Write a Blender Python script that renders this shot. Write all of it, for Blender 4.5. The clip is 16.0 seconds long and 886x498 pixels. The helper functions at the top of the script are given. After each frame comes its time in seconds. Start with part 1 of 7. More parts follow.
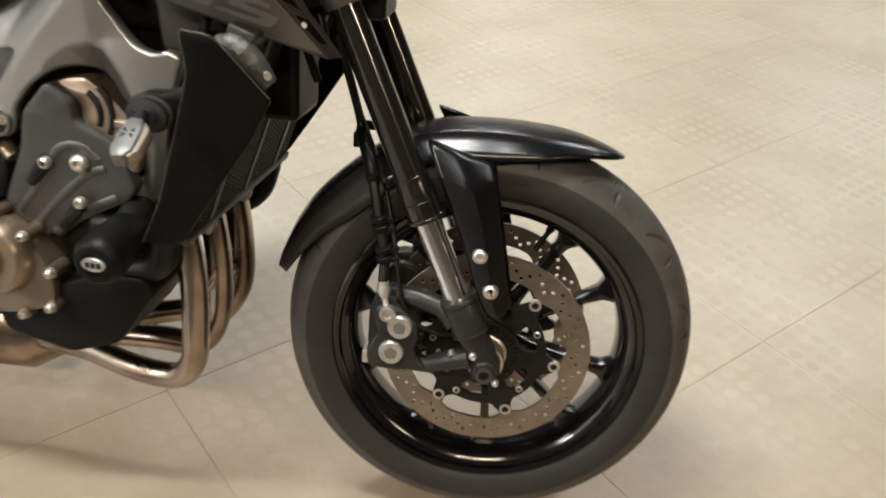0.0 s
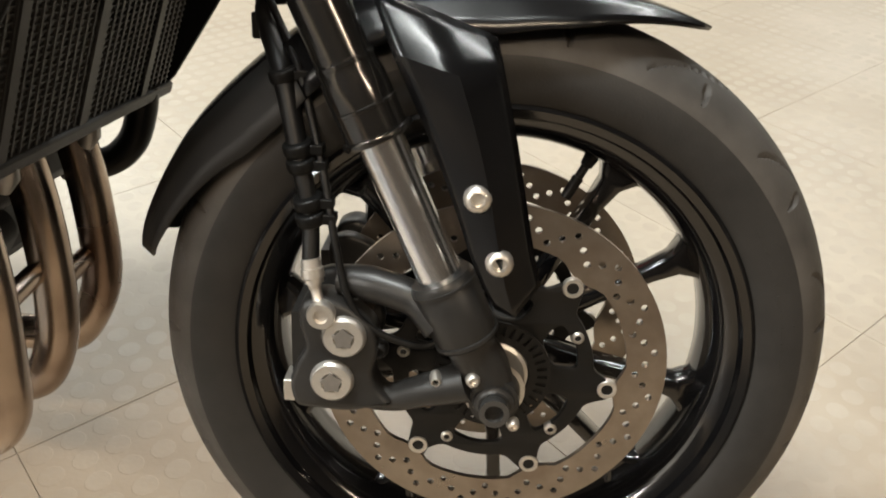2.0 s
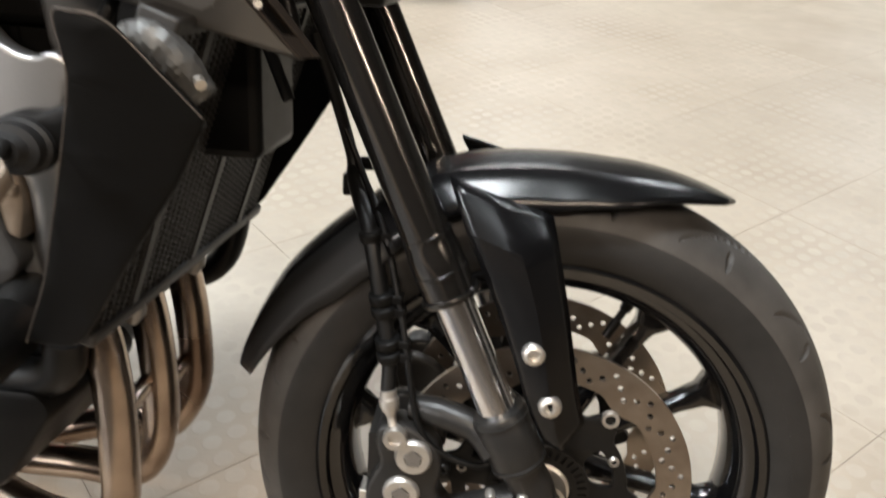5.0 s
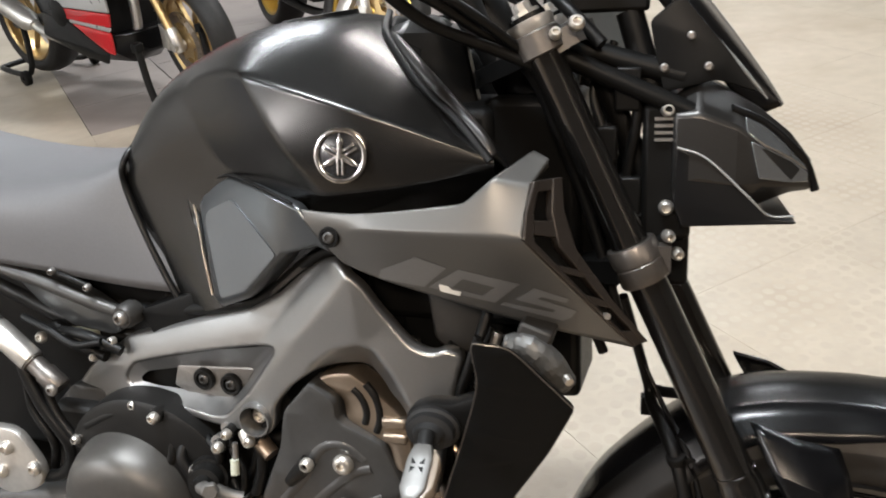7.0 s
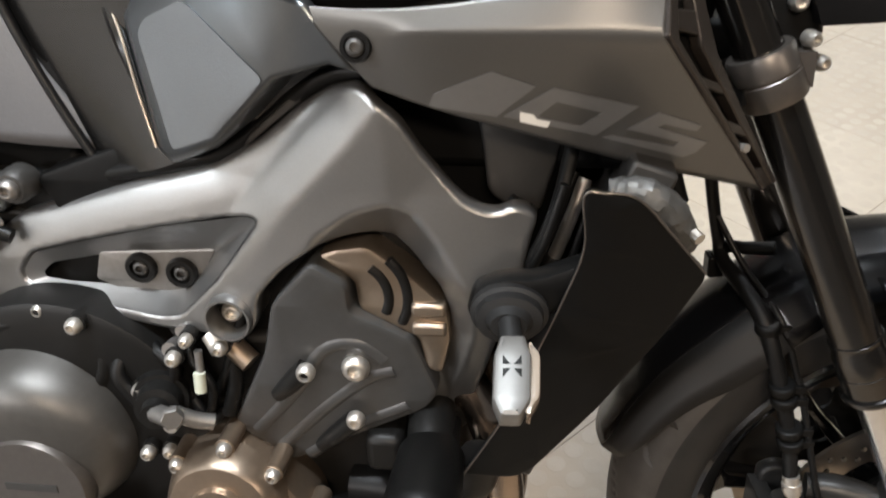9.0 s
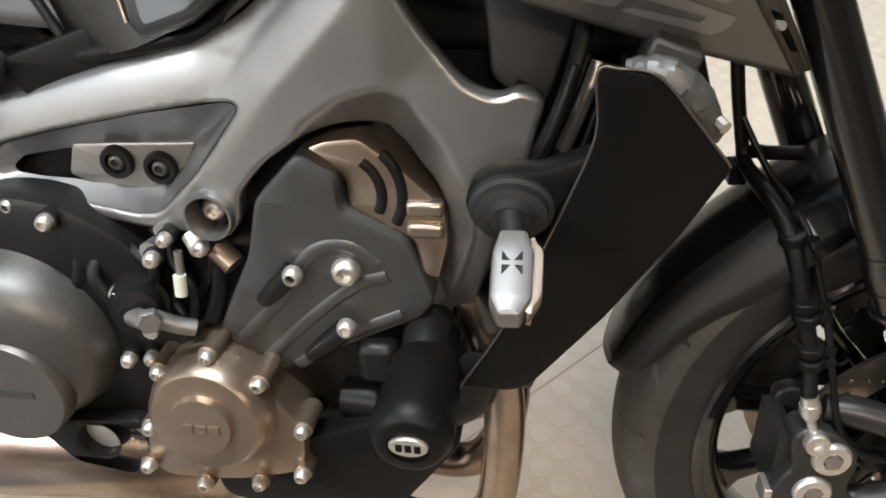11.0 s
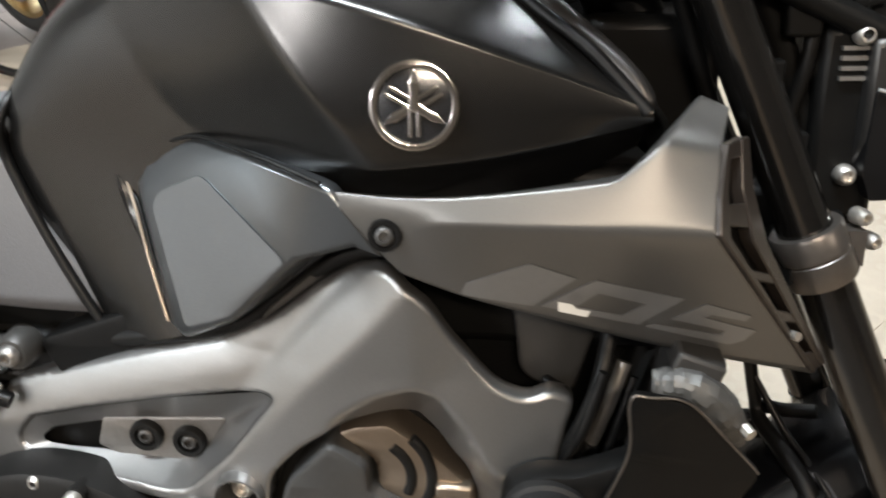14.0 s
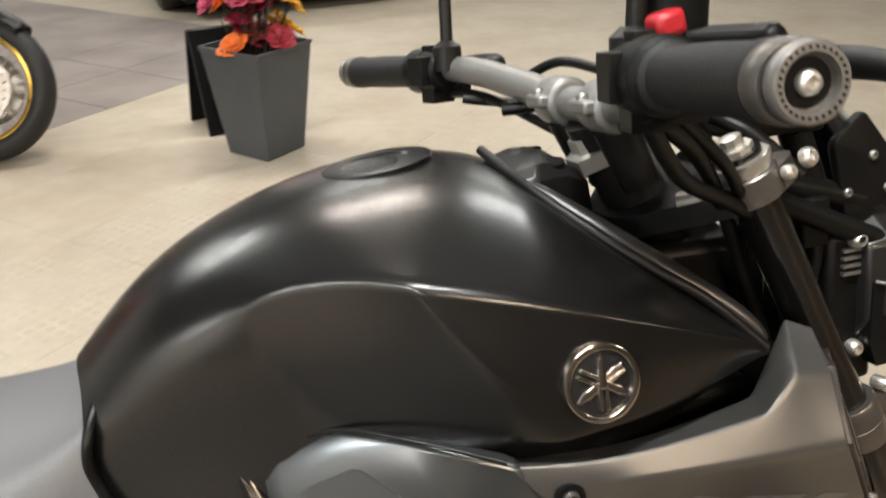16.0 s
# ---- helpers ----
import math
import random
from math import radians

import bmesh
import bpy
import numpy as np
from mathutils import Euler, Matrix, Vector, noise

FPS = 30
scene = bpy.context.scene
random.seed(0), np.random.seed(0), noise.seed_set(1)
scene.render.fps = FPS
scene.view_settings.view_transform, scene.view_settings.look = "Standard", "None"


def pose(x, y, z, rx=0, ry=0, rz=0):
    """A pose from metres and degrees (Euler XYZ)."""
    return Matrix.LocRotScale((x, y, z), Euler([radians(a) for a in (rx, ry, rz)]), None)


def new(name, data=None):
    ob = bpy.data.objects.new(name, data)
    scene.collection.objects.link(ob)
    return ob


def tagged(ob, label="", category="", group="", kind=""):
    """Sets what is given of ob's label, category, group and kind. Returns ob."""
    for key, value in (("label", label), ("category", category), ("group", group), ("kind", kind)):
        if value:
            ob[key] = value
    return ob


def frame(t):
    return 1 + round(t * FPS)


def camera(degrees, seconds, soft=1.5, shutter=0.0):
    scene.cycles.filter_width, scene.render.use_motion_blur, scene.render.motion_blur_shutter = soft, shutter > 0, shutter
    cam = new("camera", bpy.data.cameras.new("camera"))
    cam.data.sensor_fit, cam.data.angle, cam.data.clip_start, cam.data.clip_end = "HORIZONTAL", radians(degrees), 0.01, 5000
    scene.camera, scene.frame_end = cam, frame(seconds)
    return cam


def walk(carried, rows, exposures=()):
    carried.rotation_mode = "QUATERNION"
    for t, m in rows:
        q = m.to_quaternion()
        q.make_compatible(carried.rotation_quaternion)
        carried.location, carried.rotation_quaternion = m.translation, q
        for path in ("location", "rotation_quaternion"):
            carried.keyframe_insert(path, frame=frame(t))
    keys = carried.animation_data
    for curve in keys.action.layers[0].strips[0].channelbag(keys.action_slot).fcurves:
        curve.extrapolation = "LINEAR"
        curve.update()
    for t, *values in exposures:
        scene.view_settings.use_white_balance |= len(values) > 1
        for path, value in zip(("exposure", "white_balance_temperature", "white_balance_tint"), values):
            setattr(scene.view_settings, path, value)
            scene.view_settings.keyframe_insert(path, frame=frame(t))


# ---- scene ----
from mathutils.bvhtree import BVHTree

cam = camera(55.5, 16.0, soft=1.8, shutter=0.4)
# first eye, scale of the path and the tilt, lean and turn of the first view
METRES, EYE, TILT, LEAN, TURN = 2.0412, (-0.0230, -0.9024, 1.1264), -35.549, -3.240, 5.3685
ROWS = [
    (0.0, 0.0, 0.0, 0.0, 0.0, 0.0, -0.0),
    (0.5, -0.0102, 0.1672, -0.0171, -1.06, 2.13, -0.04),
    (1.0, -0.0062, 0.2335, -0.0273, -2.3, 2.62, 1.85),
    (1.5, -0.0043, 0.2344, -0.0253, -1.86, 2.12, 2.4),
    (2.0, 0.0032, 0.2369, -0.0271, -1.34, 1.15, 3.05),
    (2.5, 0.0058, 0.2398, -0.0386, -1.43, -0.94, 2.94),
    (3.0, 0.0063, 0.2397, -0.0483, -1.39, -3.19, 2.77),
    (3.2, 0.0047, 0.2381, -0.0496, -1.65, -3.9, 2.68),
    (5.5, -0.0274, 0.1378, 0.0518, 2.51, 5.67, 0.58),
    (6.0, -0.0514, 0.0788, 0.0739, 6.1, 6.35, 0.79),
    (6.5, -0.0608, 0.0545, 0.0877, 8.86, 6.79, 1.39),
    (7.0, -0.0812, 0.0657, 0.1108, 10.7, 7.3, 2.95),
    (7.5, -0.1097, 0.0889, 0.1228, 10.72, 6.61, 3.22),
    (8.0, -0.1375, 0.0962, 0.1289, 7.66, 5.35, 2.53),
    (8.5, -0.1752, 0.1209, 0.1289, 0.83, 2.73, 5.54),
    (9.0, -0.1848, 0.1777, 0.1123, 0.19, -2.03, 6.06),
    (11.3, -0.1788, 0.2082, 0.0976, 1.17, -6.32, 5.12),
    (11.5, -0.1752, 0.2095, 0.1055, 1.22, -6.37, 5.1),
    (12.0, -0.1691, 0.2139, 0.1144, 1.21, -4.85, 4.78),
    (12.5, -0.166, 0.214, 0.1262, 1.39, -3.14, 4.5),
    (13.0, -0.1635, 0.2055, 0.1407, 1.26, -1.23, 4.45),
    (13.5, -0.1656, 0.1988, 0.148, 0.63, 0.65, 4.9),
    (14.0, -0.1918, 0.1956, 0.1542, 0.03, 2.49, 5.83),
    (14.5, -0.2394, 0.1936, 0.1739, -5.08, 3.19, 10.48),
    (15.0, -0.2515, 0.1952, 0.1883, -8.06, 3.91, 10.68),
    (15.5, -0.2709, 0.1939, 0.2088, -10.48, 4.59, 11.69),
    (16.0, -0.3143, 0.1888, 0.2374, -16.67, 5.35, 16.23),
]
walk(cam, [(t, pose(*EYE, TILT, LEAN, TURN) @ pose(METRES * x, METRES * y, METRES * z, 90 + pitch, roll, yaw)) for t, x, y, z, yaw, pitch, roll in ROWS],
     exposures=[(0, 0, 6550, 10), (0.6, 0.12, 6550, 10), (3.2, 0.14, 6500, 10), (5.5, 0.16, 6150, 13), (6.5, 0.08, 6150, 13), (9.0, 0.08, 6150, 13), (11.5, 0.2, 6050, 12), (14.5, 0.22, 6100, 11), (15.3, 0.1, 6250, 12), (16, 0, 6600, 12)])

# ---- world and light: a closed hall with rows of ceiling strips ----
world = bpy.data.worlds.new("hall_air")
scene.world = world
world.use_nodes = True
world.node_tree.nodes["Background"].inputs[0].default_value = (0.9, 0.95, 1.0, 1)
world.node_tree.nodes["Background"].inputs[1].default_value = 0.02
CEILING = 3.6
WARM, SOFT, COOL = (1.0, 0.80, 0.58), (1.0, 0.94, 0.86), (0.95, 1.0, 0.98)
# place, watts and colour of each strip; all out of view
# the cool strip at (-4.9, -2.0) is an added fill for the near side
LAMPS = [(-4.8, -4.7, 310, SOFT), (-4.9, -2.0, 185, COOL), (-0.1, -3.2, 155, WARM), (3.7, -3.2, 85, WARM), (-1.0, -0.25, 145, COOL), (-3.1, 4.8, 100, COOL), (-0.4, 3.5, 95, SOFT), (1.9, 3.3, 80, COOL)]
LAMPS += [(x, 7.5, 62, COOL) for x in (-4.0, -0.1, 3.7)]
for lx, ly, watts, tint in LAMPS:
    lamp = bpy.data.lights.new("strip_light", "AREA")
    lamp.shape, lamp.size, lamp.size_y = "RECTANGLE", 1.5, 0.16
    lamp.energy, lamp.color = watts, tint
    ob = new("strip_light", lamp)
    ob.matrix_world = pose(lx, ly, CEILING - 0.13)
scene.view_settings.exposure = 0.0

# ---- materials ----


def material(name, base, rough=0.5, metal=0.0, var=0.15, scale=40.0, bump=0.0, bump_scale=400.0, stain=0.0, stain_scale=6.0,
             rough_var=0.1, coat=0.0, spec=0.5, stretch=(1, 1, 1), stain_color=None):
    """Base colour with fine grain, broad stains, uneven gloss and fine relief."""
    m = bpy.data.materials.new(name)
    m.use_nodes = True
    nt = m.node_tree
    n, l = nt.nodes, nt.links
    b = n["Principled BSDF"]
    tc = n.new("ShaderNodeTexCoord")
    mp = n.new("ShaderNodeMapping")
    mp.inputs["Scale"].default_value = stretch
    l.new(tc.outputs["Object"], mp.inputs["Vector"])
    fine = n.new("ShaderNodeTexNoise")
    fine.inputs["Scale"].default_value, fine.inputs["Detail"].default_value = scale, 4
    l.new(mp.outputs[0], fine.inputs["Vector"])
    broad = n.new("ShaderNodeTexNoise")
    broad.inputs["Scale"].default_value, broad.inputs["Detail"].default_value = stain_scale, 3
    l.new(mp.outputs[0], broad.inputs["Vector"])
    lo = tuple(c * (1 - var) for c in base) + (1,)
    hi = tuple(min(1, c * (1 + var)) for c in base) + (1,)
    mix = n.new("ShaderNodeMix")
    mix.data_type = "RGBA"
    mix.inputs[6].default_value, mix.inputs[7].default_value = lo, hi
    l.new(fine.outputs["Fac"], mix.inputs[0])
    out = mix.outputs[2]
    if stain:
        ramp = n.new("ShaderNodeValToRGB")
        ramp.color_ramp.elements[0].position, ramp.color_ramp.elements[1].position = 0.42, 0.7
        ramp.color_ramp.elements[0].color, ramp.color_ramp.elements[1].color = (0, 0, 0, 1), (stain, stain, stain, 1)
        l.new(broad.outputs["Fac"], ramp.inputs[0])
        mix2 = n.new("ShaderNodeMix")
        mix2.data_type = "RGBA"
        sc = stain_color or tuple(c * 0.5 for c in base)
        mix2.inputs[7].default_value = tuple(sc) + (1,)
        l.new(ramp.outputs[0], mix2.inputs[0])
        l.new(out, mix2.inputs[6])
        out = mix2.outputs[2]
    l.new(out, b.inputs["Base Color"])
    rr = n.new("ShaderNodeMapRange")
    rr.inputs["To Min"].default_value, rr.inputs["To Max"].default_value = max(0.02, rough - rough_var), min(1, rough + rough_var)
    l.new(broad.outputs["Fac"], rr.inputs["Value"])
    l.new(rr.outputs[0], b.inputs["Roughness"])
    b.inputs["Metallic"].default_value = metal
    b.inputs["Specular IOR Level"].default_value = spec
    b.inputs["Coat Weight"].default_value = coat
    b.inputs["Coat Roughness"].default_value = 0.12
    if bump:
        bn = n.new("ShaderNodeTexNoise")
        bn.inputs["Scale"].default_value, bn.inputs["Detail"].default_value = bump_scale, 3
        l.new(mp.outputs[0], bn.inputs["Vector"])
        bp = n.new("ShaderNodeBump")
        bp.inputs["Strength"].default_value, bp.inputs["Distance"].default_value = bump, 0.0006
        l.new(bn.outputs["Fac"], bp.inputs["Height"])
        l.new(bp.outputs[0], b.inputs["Normal"])
    return m


TANK_BLACK = material("satin_black_paint", (0.056, 0.0553, 0.0545), 0.26, 0.92, 0.08, 300, 0.03, 900, rough_var=0.03)
SHROUD_GREY = material("matte_grey_paint", (0.14, 0.137, 0.131), 0.40, 0.75, 0.06, 700, 0.05, 1500, rough_var=0.04)
FRAME_GREY = material("dark_grey_frame_paint", (0.268, 0.266, 0.263), 0.35, 0.88, 0.06, 500, 0.08, 1200, rough_var=0.04)
FENDER_BLACK = material("deep_black_paint", (0.003, 0.003, 0.0034), 0.24, 0.0, 0.1, 300, 0.03, 900, rough_var=0.04, spec=0.27, coat=0.04)
KNEE_GREY = material("blue_grey_plastic", (0.110, 0.118, 0.125), 0.29, 0.8, 0.06, 500, 0.05, 1200, rough_var=0.04)
PAD_GREY = material("ribbed_grey_pad", (0.122, 0.130, 0.138), 0.29, 0.8, 0.06, 500, 0.3, 700, rough_var=0.04)
SATIN_BLACK = material("satin_black_plastic", (0.004, 0.004, 0.0043), 0.30, 0.0, 0.15, 200, 0.04, 700, rough_var=0.06, spec=0.28)
BLACK_CAST = material("black_cast_paint", (0.006, 0.0059, 0.0057), 0.42, 0.0, 0.25, 120, 0.25, 600, 0.5, 15, stain_color=(0.012, 0.0115, 0.011), spec=0.22)
GREY_CAST = material("dark_grey_cast", (0.065, 0.0635, 0.0615), 0.40, 0.6, 0.12, 150, 0.2, 700, 0.2, 12)
DARK_CAST = material("satin_dark_casting", (0.013, 0.0127, 0.0124), 0.36, 0.0, 0.25, 120, 0.25, 600, 0.5, 20, stain_color=(0.024, 0.0227, 0.0213), spec=0.36)
COVER_GREY = material("satin_grey_cover", (0.088, 0.0885, 0.089), 0.40, 0.6, 0.1, 150, 0.2, 700, 0.25, 14)
BLACK_PLASTIC = material("black_plastic", (0.004, 0.004, 0.004), 0.42, 0.0, 0.2, 200, 0.3, 800, 0.4, 20, stain_color=(0.007, 0.007, 0.0066), spec=0.14)
FLAP_BLACK = material("grained_black_plastic", (0.008, 0.0078, 0.0076), 0.45, 0.0, 0.15, 300, 0.4, 900, spec=0.35)
GUARD_BLACK = material("matte_black_guard", (0.0035, 0.0035, 0.0035), 0.5, 0.0, 0.2, 200, 0.3, 800, spec=0.12)
GLOSS_BLACK = material("gloss_black_paint", (0.003, 0.003, 0.0033), 0.13, 0.0, 0.1, 200, rough_var=0.04, coat=0.5)
FORK_BLACK = material("black_anodised_fork", (0.092, 0.089, 0.086), 0.16, 0.95, 0.1, 200, rough_var=0.03)
BAR_GREY = material("satin_grey_bar_paint", (0.20, 0.197, 0.188), 0.48, 0.6, 0.1, 200, 0.12, 600)
CLAMP_GREY = material("grey_cast_clamp", (0.14, 0.128, 0.118), 0.38, 0.8, 0.12, 200, 0.15, 700)
CHROME = material("polished_fork_tube", (0.76, 0.78, 0.81), 0.22, 1.0, 0.05, 60, rough_var=0.05, stretch=(6, 6, 1))
STEEL = material("zinc_bolt_steel", (0.60, 0.575, 0.535), 0.38, 0.9, 0.15, 200, 0.15, 600)
DISC_STEEL = material("worn_disc_steel", (0.33, 0.29, 0.25), 0.31, 0.95, 0.25, 40, 0.25, 300, 0.6, 25, stain_color=(0.19, 0.15, 0.12))
FOIL = material("crinkled_foil", (0.12, 0.12, 0.118), 0.5, 0.7, 0.3, 90, 0.8, 160)
CAST_ALU = material("raw_cast_aluminium", (0.62, 0.60, 0.565), 0.36, 0.85, 0.15, 120, 0.25, 500, 0.3, 20)
CAST_DULL = material("dull_grey_steel", (0.28, 0.27, 0.26), 0.4, 0.85, 0.15, 200, 0.15, 600)
PUMP_BRONZE = material("dark_bronze_engine_paint", (0.30, 0.235, 0.178), 0.31, 0.85, 0.1, 250, 0.12, 800, 0.35, 20)
BRONZE = material("bronze_engine_paint", (0.32, 0.262, 0.205), 0.32, 0.85, 0.1, 250, 0.12, 800, 0.35, 20)
CLUTCH_GREY = material("warm_grey_cover_paint", (0.088, 0.084, 0.079), 0.42, 0.6, 0.12, 150, 0.2, 700, 0.2, 12)
PIPE = material("heat_tinted_stainless", (0.42, 0.345, 0.285), 0.24, 1.0, 0.25, 25, 0.15, 300, 0.95, 9, stain_color=(0.16, 0.112, 0.085))
RUBBER = material("tyre_rubber", (0.017, 0.0164, 0.0158), 0.52, 0.0, 0.3, 60, 0.4, 500, 0.5, 10, stain_color=(0.026, 0.0245, 0.023), spec=0.27)
TREAD = material("dusty_tread_rubber", (0.042, 0.039, 0.036), 0.55, 0.0, 0.3, 60, 0.5, 400, 0.7, 14, stain_color=(0.072, 0.066, 0.060), spec=0.32)
HOSE = material("black_rubber_hose", (0.004, 0.004, 0.004), 0.40, 0.0, 0.2, 100, 0.2, 500, spec=0.22)
VINYL = material("grey_seat_vinyl", (0.092, 0.092, 0.097), 0.48, 0.0, 0.1, 300, 0.5, 700, rough_var=0.06)
GRIP = material("black_grip_rubber", (0.010, 0.010, 0.0102), 0.55, 0.0, 0.2, 200, 0.4, 500, spec=0.25)
MESH_BLACK = material("black_radiator_fins", (0.022, 0.021, 0.020), 0.5, 0.0, 0.3, 80, 0.3, 400, spec=0.45)
VENT_BROWN = material("smoked_brown_plastic", (0.035, 0.029, 0.025), 0.3, 0.4, 0.15, 100, 0.05, 700)
DECAL = material("light_grey_decal", (0.20, 0.20, 0.20), 0.42, 0.6, 0.05, 200)
GLEAM_WHITE = material("white_gleam_paint", (0.75, 0.74, 0.70), 0.4, 0.0, 0.04, 200)
EMBLEM_DARK = material("dark_emblem_ground", (0.012, 0.012, 0.013), 0.2, 0.0, 0.1, 200, coat=0.4)
EMBLEM_CHROME = material("chromed_emblem", (0.78, 0.76, 0.73), 0.12, 1.0, 0.04, 200)
HOUSING = material("satin_grey_headlight_shell", (0.046, 0.0445, 0.043), 0.32, 0.75, 0.08, 300, 0.05, 900)
LENS = material("smoked_headlight_lens", (0.24, 0.25, 0.26), 0.15, 0.75, 0.1, 30, coat=0.8, spec=0.8)
SIGNAL_WHITE = material("brushed_silver_housing", (0.165, 0.163, 0.158), 0.42, 0.5, 0.08, 200, 0.1, 600)
AMBER = material("pale_amber_lens", (0.26, 0.22, 0.18), 0.2, 0.0, 0.1, 60, coat=0.4)
CORAL = material("red_switch_plastic", (0.33, 0.012, 0.018), 0.35, 0.0, 0.1, 100)
SLEEVE = material("pale_connector_plastic", (0.42, 0.44, 0.36), 0.45, 0.0, 0.12, 100, 0.1, 400)
CLEAR = material("smoky_windscreen", (0.35, 0.36, 0.36), 0.1, 0.3, 0.05, 60, coat=0.5)

# ---- building helpers ----


def part(name, bm, mat, parent, label="", m=None, bevel=0.0, subd=0, sharp=38, solid=0.0, category="", kind=""):
    """Links a bmesh as ONE mesh object under a thing or under a part."""
    me = bpy.data.meshes.new(name)
    bmesh.ops.recalc_face_normals(bm, faces=bm.faces)
    for f in bm.faces:
        f.smooth = True
    lim = radians(sharp)
    for e in bm.edges:
        e.smooth = not (len(e.link_faces) == 2 and e.calc_face_angle(0) > lim)
    bm.to_mesh(me)
    bm.free()
    me.materials.append(mat)
    ob = new(name, me)
    if parent is not None:
        ob.parent = parent
    if m is not None:
        ob.matrix_basis = m
    if subd:
        s = ob.modifiers.new("smooth", "SUBSURF")
        s.levels = s.render_levels = subd
        s.boundary_smooth = "PRESERVE_CORNERS"
    if solid:
        s = ob.modifiers.new("thickness", "SOLIDIFY")
        s.thickness, s.offset = solid, -1
    if bevel:
        s = ob.modifiers.new("edge", "BEVEL")
        s.width, s.segments, s.limit_method, s.angle_limit = bevel, 2, "ANGLE", radians(40)
    if label or category or kind:
        tagged(ob, label, category, "", kind)
    return ob


def box(bm, x0, x1, y0, y1, z0, z1, m=None):
    vs = bmesh.ops.create_cube(bm, size=1)["verts"]
    for v in vs:
        v.co = Vector(((x0 + x1) / 2 + v.co.x * (x1 - x0), (y0 + y1) / 2 + v.co.y * (y1 - y0), (z0 + z1) / 2 + v.co.z * (z1 - z0)))
        if m is not None:
            v.co = m @ v.co
    return vs


def rings(bm, loops, close=True, cap=True):
    """Skins a row of equal loops of points."""
    vs = [[bm.verts.new(p) for p in loop] for loop in loops]
    n = len(loops[0])
    for a, b in zip(vs, vs[1:]):
        for i in range(n if close else n - 1):
            bm.faces.new((a[i], a[(i + 1) % n], b[(i + 1) % n], b[i]))
    if cap and close:
        bm.faces.new(vs[0][::-1])
        bm.faces.new(vs[-1])
    return vs


def basis(d):
    d = Vector(d).normalized()
    a = Vector((0, 0, 1)) if abs(d.z) < 0.9 else Vector((1, 0, 0))
    u = d.cross(a).normalized()
    return u, d.cross(u)


def turned(bm, p0, p1, profile, seg=24, cap=True):
    """A turned body on the axis p0-p1: profile rows of (share of the length, radius)."""
    p0, p1 = Vector(p0), Vector(p1)
    u, w = basis(p1 - p0)
    loops = []
    for s, r in profile:
        c = p0.lerp(p1, s)
        loops.append([c + (u * math.cos(2 * math.pi * i / seg) + w * math.sin(2 * math.pi * i / seg)) * r for i in range(seg)])
    rings(bm, loops, True, cap)


def rod(bm, p0, p1, r, r2=None, seg=16):
    turned(bm, p0, p1, [(0, r), (1, r if r2 is None else r2)], seg)


def glide(pts, n=8):
    """A smooth line through pts."""
    p = [Vector(q) for q in pts]
    p = [p[0] * 2 - p[1]] + p + [p[-1] * 2 - p[-2]]
    out = []
    for i in range(1, len(p) - 2):
        for k in range(n):
            t = k / n
            a, b, c, d = p[i - 1], p[i], p[i + 1], p[i + 2]
            out.append(0.5 * ((2 * b) + (c - a) * t + (2 * a - 5 * b + 4 * c - d) * t * t + (3 * b - a - 3 * c + d) * t ** 3))
    return out + [p[-2]]


def tube(bm, pts, r, n=8, seg=14, radii=None):
    line = glide(pts, n)
    d0 = (line[1] - line[0]).normalized()
    u, _ = basis(d0)
    loops = []
    for i, c in enumerate(line):
        d = (line[min(i + 1, len(line) - 1)] - line[max(i - 1, 0)]).normalized()
        u = (u - d * u.dot(d)).normalized()
        w = d.cross(u)
        rr = r
        if radii:
            s = i / (len(line) - 1) * (len(radii) - 1)
            k = min(int(s), len(radii) - 2)
            rr = radii[k] + (radii[k + 1] - radii[k]) * (s - k)
        loops.append([c + (u * math.cos(2 * math.pi * j / seg) + w * math.sin(2 * math.pi * j / seg)) * rr for j in range(seg)])
    rings(bm, loops)


def fillet(loop, r, n=4):
    """Rounds the corners of a flat loop."""
    out, m = [], len(loop)
    for i in range(m):
        a, b, c = Vector(loop[i - 1]), Vector(loop[i]), Vector(loop[(i + 1) % m])
        ra = min(r, (a - b).length * 0.45)
        rc = min(r, (c - b).length * 0.45)
        s, e = b + (a - b).normalized() * ra, b + (c - b).normalized() * rc
        for k in range(n + 1):
            t = k / n
            out.append(tuple(s * (1 - t) ** 2 + b * 2 * t * (1 - t) + e * t * t))
    return out


def circle(cx, cy, r, n=20, a0=0.0):
    return [(cx + r * math.cos(a0 + 2 * math.pi * i / n), cy + r * math.sin(a0 + 2 * math.pi * i / n)) for i in range(n)]


